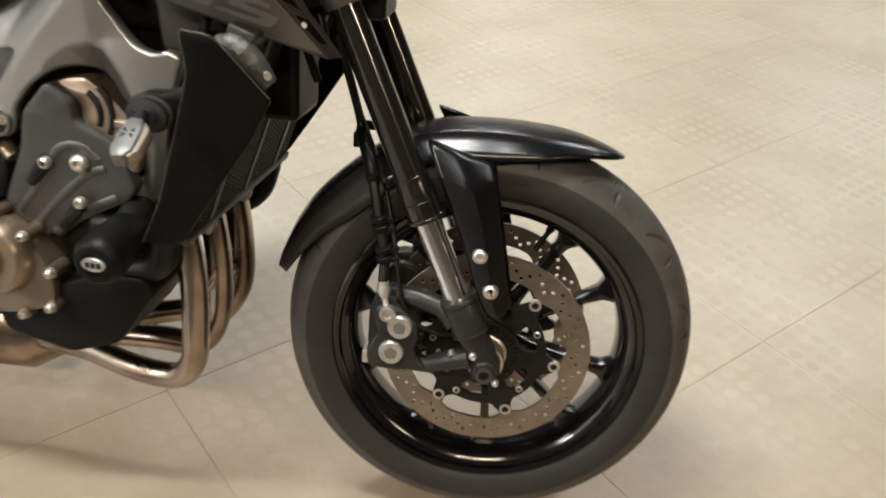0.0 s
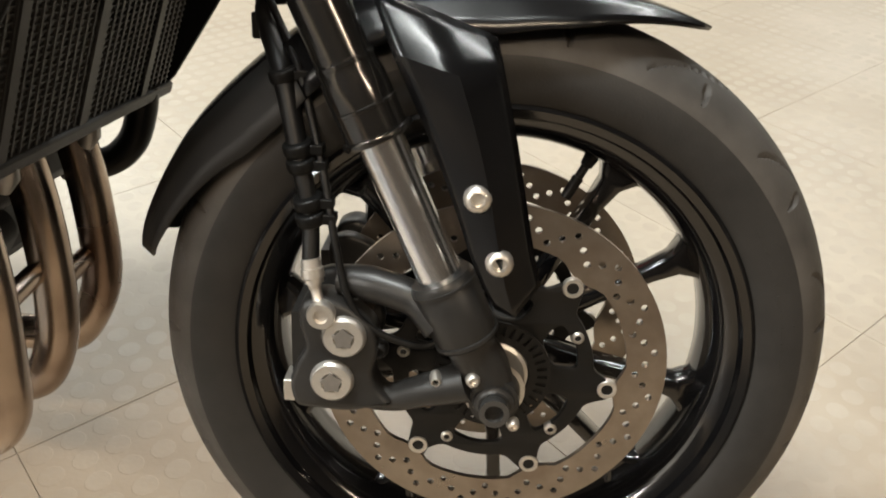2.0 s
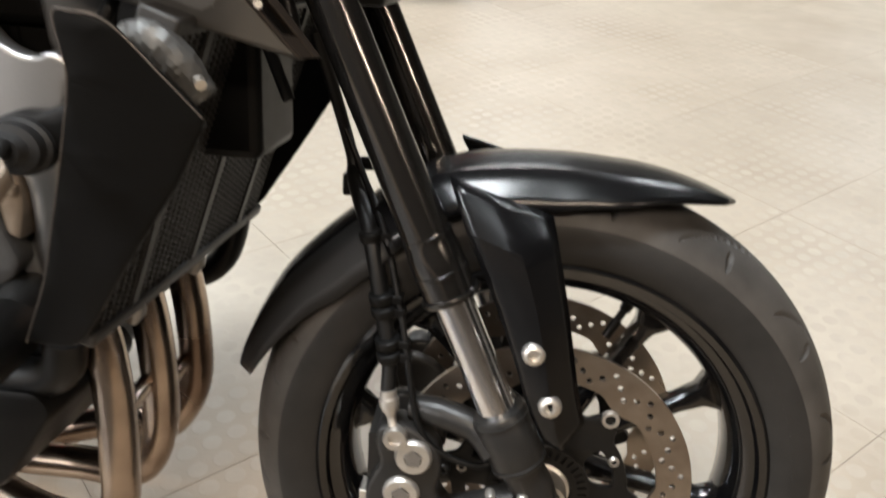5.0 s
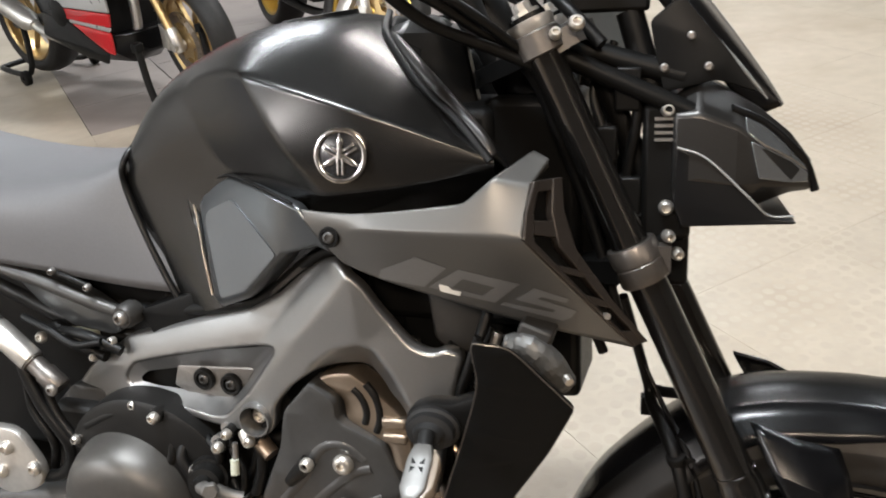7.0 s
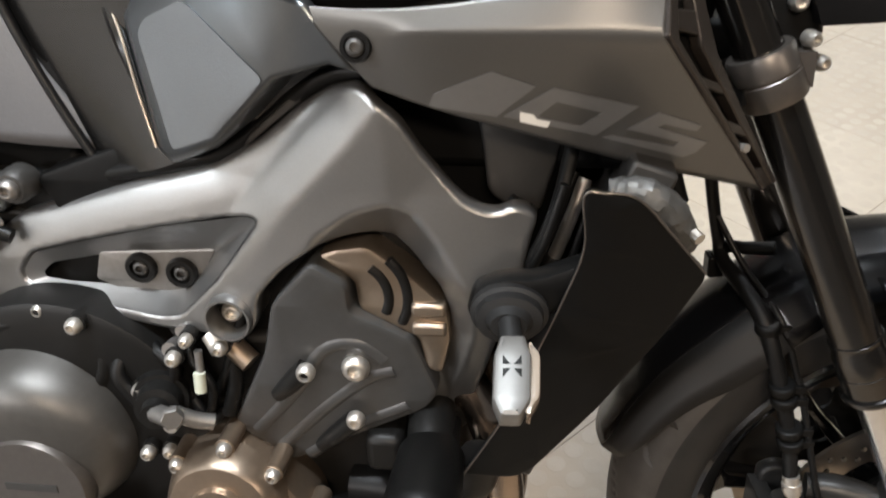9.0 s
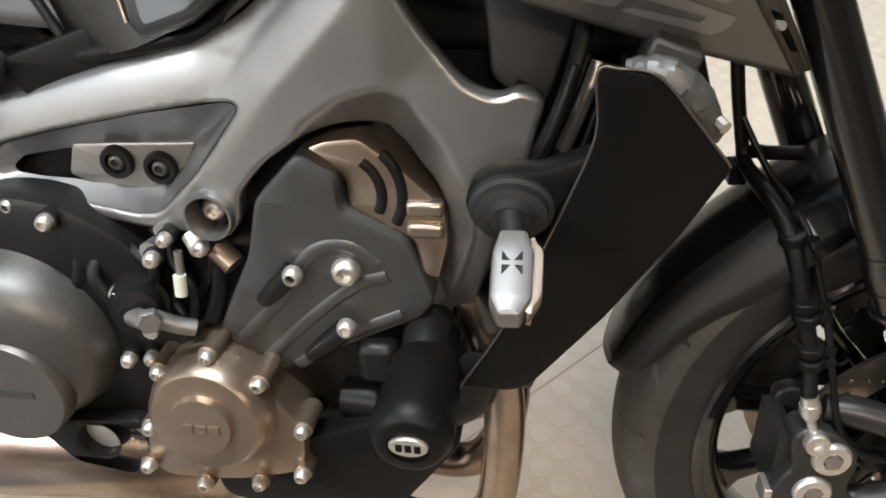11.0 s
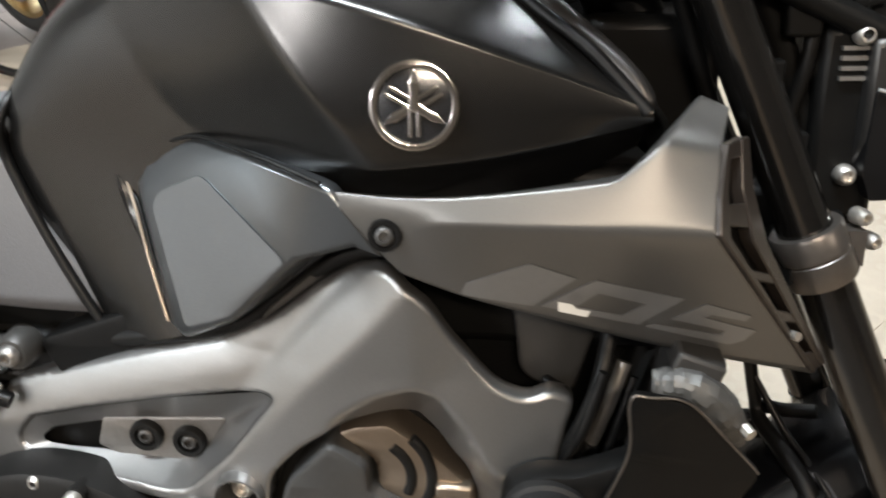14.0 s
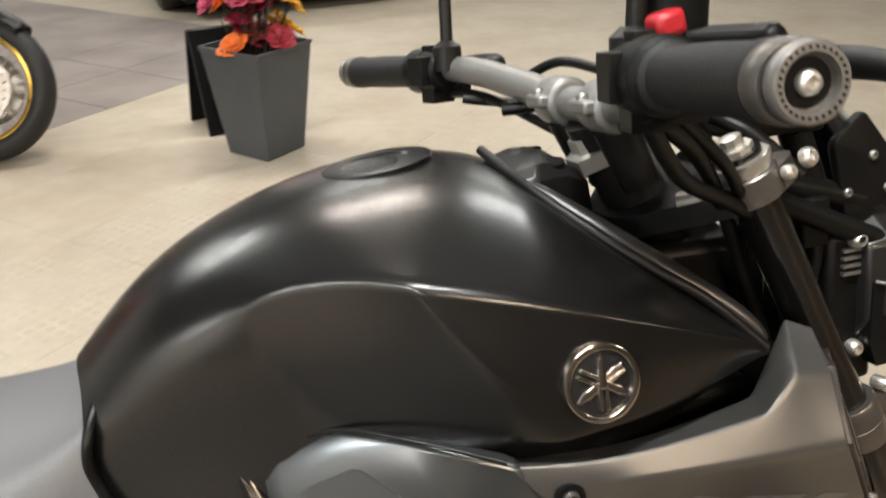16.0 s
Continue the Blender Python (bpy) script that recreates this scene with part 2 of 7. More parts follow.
def plate(loops, y0, y1, bev=0.0, grid=0.0, warp=None):
    """A sheet with holes: loops of (x, z), its outer face at y0 and its inner one at y1; warp(x, z) moves it along y."""
    cu = bpy.data.curves.new("outline", "CURVE")
    cu.dimensions, cu.fill_mode = "2D", "BOTH"
    cu.extrude = abs(y1 - y0) / 2 - bev
    cu.bevel_depth, cu.bevel_resolution, cu.offset = bev, 1, -bev
    for loop in loops:
        sp = cu.splines.new("POLY")
        sp.points.add(len(loop) - 1)
        for p, q in zip(sp.points, loop):
            p.co = (q[0], q[1], 0, 1)
        sp.use_cyclic_u = True
    ob = bpy.data.objects.new("outline", cu)
    me = bpy.data.meshes.new_from_object(ob)
    bm = bmesh.new()
    bm.from_mesh(me)
    bpy.data.objects.remove(ob)
    bpy.data.curves.remove(cu)
    bpy.data.meshes.remove(me)
    bmesh.ops.remove_doubles(bm, verts=bm.verts, dist=1e-5)
    if grid:
        for axis in (0, 1):
            lo = min(v.co[axis] for v in bm.verts)
            hi = max(v.co[axis] for v in bm.verts)
            no = (1, 0, 0) if axis == 0 else (0, 1, 0)
            k = lo + grid
            while k < hi:
                bmesh.ops.bisect_plane(bm, geom=bm.verts[:] + bm.edges[:] + bm.faces[:], plane_co=tuple(k * c for c in no), plane_no=no)
                k += grid
    mid = (y0 + y1) / 2
    for v in bm.verts:
        x, z, d = v.co.x, v.co.y, v.co.z
        v.co = Vector((x, mid - d + (warp(x, z) if warp else 0), z))
    return bm


def cage(cols, crease_rows=(), crease_cols=(), mirror=False, weight=0.8):
    """A control cage from columns of points; the rows and columns named stay creased."""
    bm = bmesh.new()
    cl = bm.edges.layers.float.new("crease_edge")
    grid = [[bm.verts.new(p) for p in c] for c in cols]
    for a, b in zip(grid, grid[1:]):
        for i in range(len(a) - 1):
            bm.faces.new((a[i], b[i], b[i + 1], a[i + 1]))
    sides = [grid]
    if mirror:
        g2 = [[v if abs(v.co.y) < 1e-6 else bm.verts.new((v.co.x, -v.co.y, v.co.z)) for v in c] for c in grid]
        for a, b in zip(g2, g2[1:]):
            for i in range(len(a) - 1):
                bm.faces.new((a[i], a[i + 1], b[i + 1], b[i]))
        sides.append(g2)
    bm.edges.ensure_lookup_table()
    for g in sides:
        for r, i0, i1 in crease_rows:
            for i in range(i0, i1):
                e = bm.edges.get((g[i][r], g[i + 1][r]))
                if e:
                    e[cl] = weight
        for c, i0, i1 in crease_cols:
            for i in range(i0, i1):
                e = bm.edges.get((g[c][i], g[c][i + 1]))
                if e:
                    e[cl] = weight
    return bm


def crease(bm, p, q, w):
    """Sets the crease of the cage's edge p-q and of its mirror image."""
    cl = bm.edges.layers.float["crease_edge"]
    for f in (1, -1):
        a, b = (Vector((c[0], f * c[1], c[2])) for c in (p, q))
        for e in bm.edges:
            u, v = e.verts[0].co, e.verts[1].co
            if ((u - a).length < 1e-5 and (v - b).length < 1e-5) or ((u - b).length < 1e-5 and (v - a).length < 1e-5):
                e[cl] = w


def drape(bm, target, lift):
    """Lays a flat sheet on the outer side of a finished part."""
    tree = BVHTree.FromObject(target, bpy.context.evaluated_depsgraph_get())
    for v in bm.verts:
        hit = tree.ray_cast(Vector((v.co.x, -0.5, v.co.z)), Vector((0, 1, 0)))[0]
        if hit is not None:
            v.co.y = hit.y + v.co.y - lift
    return bm


def bolt(name, parent, p, axis, r, h, mat=None, m=None, socket=True):
    """A domed screw head with a hex socket."""
    bm = bmesh.new()
    a = Vector(axis).normalized()
    p = Vector(p)
    s = r * 0.48 if socket else r * 0.05
    turned(bm, p, p + a * h, [(0, r), (0.45, r), (0.8, r * 0.86), (1, r * 0.62), (1.0, s), (0.5, s * 0.95)], 14)
    return part(name, bm, mat or STEEL, parent, m=m)


def thing(name, label, category, m, group="", kind=""):
    e = new(name)
    e.matrix_basis = m
    e.empty_display_size = 0.1
    return tagged(e, label, category, group, kind)


# ---- the motorcycle: its steered front and its body lean on the side stand ----
LEANED = 13.388
ROOT = pose(0, 0, 0.0016)
STEER = pose(0, 0, 0, -LEANED, 0, 0)
HEAD = Vector((-0.0335, 0, 0.2844))
AXIS = Vector((-math.sin(radians(25)), 0, math.cos(radians(25))))
BODY = STEER @ Matrix.Translation(HEAD) @ Matrix.Rotation(radians(-6), 4, AXIS) @ Matrix.Translation(-HEAD)
bike = thing("motorcycle", "black and grey naked motorcycle leaning on its side stand", "motorcycle", ROOT)
S = dict(parent=bike, m=STEER)
B = dict(parent=bike, m=BODY)
HUB = Vector((0, 0, 0.30))


# -- front wheel --
def tyre_mesh(hub, scale=1.0, nu=1080, grooves=True):
    """A round-shouldered tyre with curved tread grooves sunk into it."""
    prof = [(0.2215, -0.044), (0.2275, -0.0535), (0.244, -0.0595), (0.262, -0.0590), (0.277, -0.0525), (0.288, -0.0405),
            (0.2955, -0.0235), (0.3, 0.0), (0.2955, 0.0235), (0.288, 0.0405), (0.277, 0.0525), (0.262, 0.059), (0.244, 0.0595), (0.2275, 0.0535), (0.2215, 0.044)]
    line = glide([(y, 0, r) for r, y in prof], 6 if grooves else 4)
    step = math.radians(360 / 15)
    bm = bmesh.new()
    loops = []
    for i in range(nu):
        a = 2 * math.pi * i / nu
        ring = []
        for q in line:
            y, r = q.x, q.z
            if grooves and r > 0.258:
                side = 1 if y > 0 else -1
                s = abs(y)
                ph = (a * side + (0.35 if side > 0 else 0)) % step / step
                long_c = 0.15 + 0.95 * (1 - min(s, 0.058) / 0.058) ** 1.6
                d1 = min(abs(ph - long_c), abs(ph + 1 - long_c)) * step * 0.3
                d2 = abs(ph - 0.62 - 0.8 * (s - 0.044)) * step * 0.3
                w1 = 0.0030 * max(0, min(1, (s - 0.003) / 0.012, (0.0545 - s) / 0.010))
                w2 = 0.0036 * max(0, 1 - ((s - 0.0445) / 0.0095) ** 2)
                r -= 0.0045 * min(1, max(0, (w1 - d1) / 0.0012, (w2 - d2) / 0.0012))
            ring.append((r * math.cos(a) * scale, y * scale, r * math.sin(a) * scale))
        loops.append(ring)
    vs = [[bm.verts.new(Vector(p) + hub) for p in ring] for ring in loops]
    for i in range(nu):
        a, b = vs[i], vs[(i + 1) % nu]
        for j in range(len(a) - 1):
            f = bm.faces.new((a[j], a[j + 1], b[j + 1], b[j]))
            if grooves and min(line[j].z, line[j + 1].z) > 0.2625:
                f.material_index = 1
    return bm


def lathe_y(hub, prof, seg=96, closed=True):
    """A body turned on the wheel's axle: rows of (radius, y)."""
    bm = bmesh.new()
    vs = [[bm.verts.new(hub + Vector((r * math.cos(2 * math.pi * i / seg), y, r * math.sin(2 * math.pi * i / seg)))) for r, y in prof] for i in range(seg)]
    n = len(prof)
    for i in range(seg):
        a, b = vs[i], vs[(i + 1) % seg]
        for j in range(n if closed else n - 1):
            bm.faces.new((a[j], a[(j + 1) % n], b[(j + 1) % n], b[j]))
    return bm


def to_hub(bm, hub):
    for v in bm.verts:
        v.co += hub
    return bm


front_wheel = new("front_wheel")
front_wheel.parent, front_wheel.matrix_basis = bike, STEER
part("tyre", tyre_mesh(HUB), RUBBER, front_wheel, "worn black road tyre with curved grooves", sharp=50).data.materials.append(TREAD)
part("rim", lathe_y(HUB, [(0.224, -0.0465), (0.2275, -0.0525), (0.223, -0.0555), (0.2165, -0.053), (0.214, -0.046), (0.206, -0.043), (0.199, -0.036), (0.194, -0.022),
                          (0.192, 0), (0.194, 0.022), (0.199, 0.036), (0.206, 0.043), (0.214, 0.046), (0.2165, 0.053), (0.223, 0.0555), (0.2275, 0.0525), (0.224, 0.0465), (0.213, 0.02), (0.213, -0.02)]),
     GLOSS_BLACK, front_wheel, "gloss black cast rim")
for k in range(10):
    ang = 58 - (k // 2) * 72 - (k % 2) * 31
    outline = [(0.036, -0.013), (0.06, -0.0095), (0.10, -0.0068), (0.155, -0.0068), (0.178, -0.0095), (0.190, -0.018), (0.1955, -0.030),
               (0.1955, 0.030), (0.190, 0.018), (0.178, 0.0095), (0.155, 0.0068), (0.10, 0.0068), (0.06, 0.0095), (0.036, 0.013)]
    bm = plate([outline], -0.015, 0.015, 0.004)
    bm.transform(Matrix.Translation(HUB) @ Matrix.Rotation(radians(-ang), 4, "Y"))
    part("spoke", bm, GLOSS_BLACK, front_wheel)
part("hub", lathe_y(HUB, [(0.012, -0.062), (0.03, -0.062), (0.034, -0.055), (0.04, -0.05), (0.044, -0.03), (0.042, 0.0), (0.044, 0.03), (0.04, 0.05), (0.034, 0.055), (0.03, 0.062), (0.012, 0.062)], 40), BLACK_CAST, front_wheel)
bm = bmesh.new()
va = radians(66)
vd = Vector((math.cos(va), 0, math.sin(va)))
turned(bm, HUB + vd * 0.195, HUB + vd * 0.150 + Vector((-0.004, -0.004, 0)), [(0, 0.0075), (0.3, 0.0055), (0.32, 0.004), (0.55, 0.004), (0.56, 0.0052), (1, 0.0048)], 12)
part("valve", bm, HOSE, front_wheel, "black tyre valve with a dark cap")
# raised sidewall lettering that cannot be read, as bars
for k in range(9):
    bm = bmesh.new()
    a = radians(32 - k * 3.6)
    box(bm, -0.0030, 0.0030, -0.0003, 0.0003, -0.006, 0.006, Matrix.Translation(HUB) @ Matrix.Rotation(-a, 4, "Y") @ Matrix.Translation((0.2515, -0.0598, 0)) @ Matrix.Rotation(radians(90), 4, "Y"))
    part("sidewall_mark", bm, RUBBER, front_wheel)


def brake_disc(y, side):
    disc = new("brake_disc")
    disc.parent, disc.matrix_basis = bike, STEER
    inner = []
    for k in range(100):
        a = 2 * math.pi * k / 100
        w = 0.5 + 0.5 * math.cos(6 * (a - radians(52)))
        inner.append((math.cos(a) * (0.1150 - 0.0075 * max(0, w - 0.72) / 0.28), math.sin(a) * (0.1150 - 0.0075 * max(0, w - 0.72) / 0.28)))
    holes = []
    for k in range(20):
        for j, rr in enumerate((0.1225, 0.1305, 0.1385, 0.1305)):
            a = radians(k * 18 + j * 4.5)
            holes.append(circle(rr * math.cos(a), rr * math.sin(a), 0.0031, 10))
    part("disc_ring", to_hub(plate([circle(0, 0, 0.149, 96), inner] + holes, y - 0.0024, y + 0.0024), HUB), DISC_STEEL, disc, "worn drilled steel brake ring")
    # black carrier with windows and five arms
    car = []
    for k in range(180):
        a = 2 * math.pi * k / 180
        w = max(0, math.cos(6 * (a - radians(51)))) ** 3.0
        rr = 0.0865 + 0.0225 * w
        car.append((rr * math.cos(a), rr * math.sin(a)))
    wins = []
    for k in range(6):
        a = radians(22 + 60 * k)
        wins.append(fillet([(0.05 * math.cos(a - 0.26), 0.05 * math.sin(a - 0.26)), (0.073 * math.cos(a - 0.33), 0.073 * math.sin(a - 0.33)), (0.075 * math.cos(a), 0.075 * math.sin(a)),
                            (0.073 * math.cos(a + 0.33), 0.073 * math.sin(a + 0.33)), (0.05 * math.cos(a + 0.26), 0.05 * math.sin(a + 0.26))], 0.008))
    part("carrier", to_hub(plate([car, circle(0, 0, 0.034, 40)] + wins, y - 0.0035 + side * 0.003, y + 0.0035 + side * 0.003, 0.0012), HUB), BLACK_CAST, disc, "black disc carrier")
    for k in range(11):
        for off, rr, r, nm in (((52 + 60 * k, 0.1005, 0.0088, "disc_button"),) if k < 6 else ((26 + 72 * k, 0.078, 0.0062, "disc_bolt"),)):
            a = radians(off)
            p = HUB + Vector((rr * math.cos(a), y + side * 0.002, rr * math.sin(a)))
            if nm == "disc_bolt":
                bolt(nm, disc, p, (0, side, 0), r, 0.0065, STEEL)
                continue
            bm = bmesh.new()
            turned(bm, p, p + Vector((0, side * 0.0055, 0)), [(0, r), (0.8, r), (1, r - 0.0008), (1, 0.0052), (0.25, 0.0046), (0.2, 0.001)], 24)
            part(nm, bm, CAST_ALU, disc, "silver floating button with a hollow middle")
            bm = bmesh.new()
            turned(bm, p + Vector((0, side * 0.001, 0)), p + Vector((0, side * 0.0024, 0)), [(0, 0.0046), (1, 0.0046), (1, 0.0005)], 16)
            part("button_core", bm, BLACK_CAST, disc)
    return disc


brake_disc(-0.064, -1)
brake_disc(0.064, 1)
# slotted speed sensor ring
slots = []
for k in range(36):
    a = 2 * math.pi * k / 36
    c, s_ = math.cos(a), math.sin(a)
    slots.append([(0.0375 * c - 0.0014 * s_, 0.0375 * s_ + 0.0014 * c), (0.0465 * c - 0.0014 * s_, 0.0465 * s_ + 0.0014 * c), (0.0465 * c + 0.0014 * s_, 0.0465 * s_ - 0.0014 * c), (0.0375 * c + 0.0014 * s_, 0.0375 * s_ - 0.0014 * c)])
part("sensor_ring", to_hub(plate([circle(0, 0, 0.0495, 60), circle(0, 0, 0.031, 40)] + slots, -0.079, -0.077), HUB), BLACK_CAST, label="slotted black sensor ring", **S)
part("wheel_spacer", lathe_y(HUB, [(0.012, -0.105), (0.026, -0.105), (0.027, -0.08), (0.03, -0.078), (0.03, -0.06), (0.012, -0.06)], 32), CAST_ALU, **S)
bm = bmesh.new()
turned(bm, HUB + Vector((0, 0.13, 0)), HUB + Vector((0, -0.142, 0)), [(0, 0.011), (0.985, 0.011), (0.99, 0.012), (1.0, 0.012), (1.0, 0.0075), (0.95, 0.007)], 24)
part("axle", bm, GREY_CAST, label="hollow dark steel front axle", **S)


# -- fork --
def fork_x(z):
    return -0.1147 - 0.455 * (z - 0.551)


def fork_leg(foot_y):
    side = -1 if foot_y < 0 else 1
    y = foot_y
    leg = new("fork_leg")
    leg.parent, leg.matrix_basis = bike, STEER

    def at(z):
        return Vector((fork_x(z), foot_y + 0.03 * max(0, z - 0.551), z))
    bm = bmesh.new()
    turned(bm, at(0.285), at(0.402), [(0, 0.017), (0.15, 0.0180), (0.35, 0.0190), (0.50, 0.0200), (0.53, 0.0206), (0.54, 0.0240), (0.58, 0.0252), (0.62, 0.0257), (0.97, 0.0262), (1.0, 0.0240)], 32)
    turned(bm, (0.0, y + side * 0.022, 0.300), (0.0, y - side * 0.024, 0.300), [(0, 0.0125), (0.05, 0.0135), (0.06, 0.0165), (0.16, 0.0172), (0.17, 0.0200), (0.4, 0.0215), (0.7, 0.0225), (1, 0.022)], 28)
    tube(bm, [at(0.345), (fork_x(0.325) + 0.004, y, 0.325), (0.0, y, 0.300)], 0.022, radii=[0.0195, 0.0192, 0.0190])
    for zz, rr in ((0.352, 0.0266), (0.395, 0.0270)):
        ring = bmesh.new()
        turned(ring, at(zz - 0.002), at(zz + 0.002), [(0, rr - 0.002), (0.2, rr), (0.8, rr), (1, rr - 0.002)], 32)
        part("clamp_ring", ring, DARK_CAST, leg)
    bolt("pinch_bolt", leg, (-0.018, y + side * 0.017, 0.322), (0.1, side, 0.1), 0.006, 0.007)
    bolt("pinch_bolt", leg, (0.016, y + side * 0.012, 0.282), (0.1, side, -0.1), 0.0055, 0.008)
    part("axle_clamp", bm, DARK_CAST, leg, "black cast fork foot", sharp=60)
    bm = bmesh.new()
    rod(bm, at(0.398), at(0.53), 0.0180, seg=36)
    part("inner_tube", bm, CHROME, leg, "polished silver fork tube")
    bm = bmesh.new()
    turned(bm, at(0.507), at(0.565), [(0, 0.019), (0.02, 0.0268), (0.07, 0.0276), (0.10, 0.0268), (0.11, 0.0240), (0.40, 0.0240), (0.41, 0.0247), (0.44, 0.0247), (0.45, 0.0240), (0.72, 0.0240), (0.84, 0.0224), (0.92, 0.0222), (0.925, 0.0228), (0.97, 0.0228), (0.975, 0.0218), (1, 0.0216)], 36)
    part("dust_seal", bm, FORK_BLACK, leg, "gloss black fork seal collar")
    bm = bmesh.new()
    turned(bm, at(0.560), at(1.03), [(0, 0.0216), (0.2, 0.0205), (0.46, 0.0200), (0.50, 0.0198), (0.56, 0.0186), (0.92, 0.0183), (0.925, 0.0190), (1, 0.0190)], 36)
    part("outer_tube", bm, FORK_BLACK, leg, "gloss black upper fork tube")
    bm = bmesh.new()
    turned(bm, at(1.014), at(1.036), [(0, 0.022), (0.3, 0.0245), (0.5, 0.0245), (0.55, 0.015), (0.9, 0.0145), (0.9, 0.009), (1.25, 0.009), (1.3, 0.006)], 9)
    part("fork_cap", bm, CAST_ALU, leg, "bright aluminium fork cap")
    bm = bmesh.new()
    turned(bm, at(0.992), at(1.014), [(0, 0.0225), (0.06, 0.0245), (0.94, 0.0245), (1, 0.0230), (1, 0.021), (0.9, 0.0205)], 36)
    tube(bm, [at(1.003) + Vector((-0.040, -side * 0.034, -0.016)), at(1.003) + Vector((-0.026, -side * 0.018, -0.010)), at(1.003) + Vector((-0.012, -side * 0.004, -0.004))], 0.010)
    lug = [at(1.003) + Vector((a, side * b, c)) for a, b, c in ((0.010, 0.012, -0.004), (0.036, 0.006, 0.010), (0.042, -0.002, 0.013), (0.036, -0.014, 0.011), (0.010, -0.014, -0.002))]
    up = Vector((-0.41, 0, 0.91)) * 0.010
    rings(bm, [[p - up for p in lug], [p + up for p in lug]])
    part("upper_clamp", bm, CLAMP_GREY, leg, "grey cast upper fork clamp")
    bm = bmesh.new()
    turned(bm, at(0.766), at(0.804), [(0, 0.0246), (0.06, 0.0260), (0.48, 0.0260), (0.50, 0.0252), (0.53, 0.0252), (0.55, 0.0260), (0.94, 0.0260), (1, 0.0246)], 36)
    box(bm, fork_x(0.79), fork_x(0.79) + 0.034, y - 0.002, y + 0.016, 0.778, 0.804, None)
    part("lower_clamp", bm, CLAMP_GREY, leg, "dark grey cast lower fork clamp")
    for dz in (0.0, -0.018):
        bolt("clamp_bolt", leg, (fork_x(0.79) + 0.030 + (0.009 if dz else 0), y + 0.012 if side < 0 else y - 0.012, 0.812 + dz), (0.2, side, 0.05), 0.0065, 0.014)
    return leg


fork_leg(-0.110)
fork_leg(0.104)
# triple clamps between the legs
for z, nm, th in ((0.998, "top_yoke", 0.020), (0.785, "bottom_yoke", 0.024)):
    xf, xs = fork_x(z), HEAD.x - (z - HEAD.z) * math.tan(radians(25))
    bm = bmesh.new()
    wy = 0.056 if nm == "top_yoke" else 0.034
    lp = fillet([(xf + 0.020, -0.100), (xf + 0.03, -0.07), (xs + 0.05, -0.03), (xs + 0.05, 0.03), (xf + 0.03, 0.07), (xf + 0.020, 0.100), (xf - 0.02, 0.152 - wy), (xf - 0.038 + wy / 2, 0.115),
                 (xs - 0.035, 0.03), (xs - 0.035, -0.03), (xf - 0.038 + wy / 2, -0.115), (xf - 0.02, -0.152 + wy)], 0.02)
    lo, hi = [], []
    for px, py in lp:
        lo.append(Vector((px + (px - xf) * 0.0, py, z - th / 2 + (px - xf) * 0.42)))
        hi.append(Vector((px, py, z + th / 2 + (px - xf) * 0.42)))
    rings(bm, [lo, hi])
    yoke = part(nm, bm, GUARD_BLACK, label="black cast yoke between the fork legs", bevel=0.003, **S)
    if nm == "top_yoke":
        for dx in (0.0, 0.028):
            bolt("yoke_bolt", yoke, (xf + 0.016 + dx * 0.70, -0.116 + dx * 0.1, z + 0.014 + dx * 0.32), (0.2, -1, 0.45), 0.0062 + dx * 0.07, 0.008)
bm = bmesh.new()
rod(bm, (HEAD.x - 0.215, 0, 0.745), (HEAD.x - 0.37, 0, 1.06), 0.030, 0.027, 24)
part("steering_stem", bm, BLACK_CAST, **S)

# -- fender and its brackets --


def fender_mesh(flap):
    bm = bmesh.new()
    nt, ny = 46, 16
    vs = []
    for i in range(nt + 1):
        f = i / nt
        th = radians(60.5 + f * 105.0)
        taper = min(1, 0.10 + 2.6 * max(0, f - 0.0) ** 0.62) if f < 0.25 else 1.0
        rear = max(0, (f - 0.68) / 0.32)
        w = 0.074 * min(1, taper) * (1 - 0.24 * rear ** 1.2) * math.sqrt(1 - 0.55 * max(0, (f - 0.93) / 0.07) ** 2)
        top = 0.3175 + 0.010 * math.exp(-((f - 0.50) / 0.13) ** 2) + 0.012 * max(0, 0.2 - f) / 0.2 + 0.009 * min(1, max(0, f - 0.55) / 0.25)
        drop = (0.036 + 0.016 * min(1, max(0, f - 0.45) / 0.2)) * min(1, 0.05 + f * 3.2) * (1 - 0.66 * max(0, (f - 0.74) / 0.26))
        row = []
        for j in range(ny + 1):
            s = 2 * j / ny - 1
            k = abs(s)
            r = top - drop * (0.28 * k ** 1.5 if k < 0.62 else 0.137 + (k - 0.62) / 0.38 * 0.863)
            row.append(bm.verts.new((r * math.cos(th), s * w, 0.30 + r * math.sin(th))))
        vs.append(row)
    for a, b in zip(vs, vs[1:]):
        i = vs.index(a)
        for j in range(ny):
            if (i > 27 and (j < 3 or j > ny - 4)) == flap:
                bm.faces.new((a[j], a[j + 1], b[j + 1], b[j]))
    for v in [v for v in bm.verts if not v.link_faces]:
        bm.verts.remove(v)
    return bm


fender = part("front_fender", fender_mesh(False), FENDER_BLACK, label="satin black front fender over the tyre", solid=0.003, sharp=60, **S)
part("fender_flap", fender_mesh(True), FLAP_BLACK, fender, "matte black plastic sides of the fender's tail", solid=0.0024)


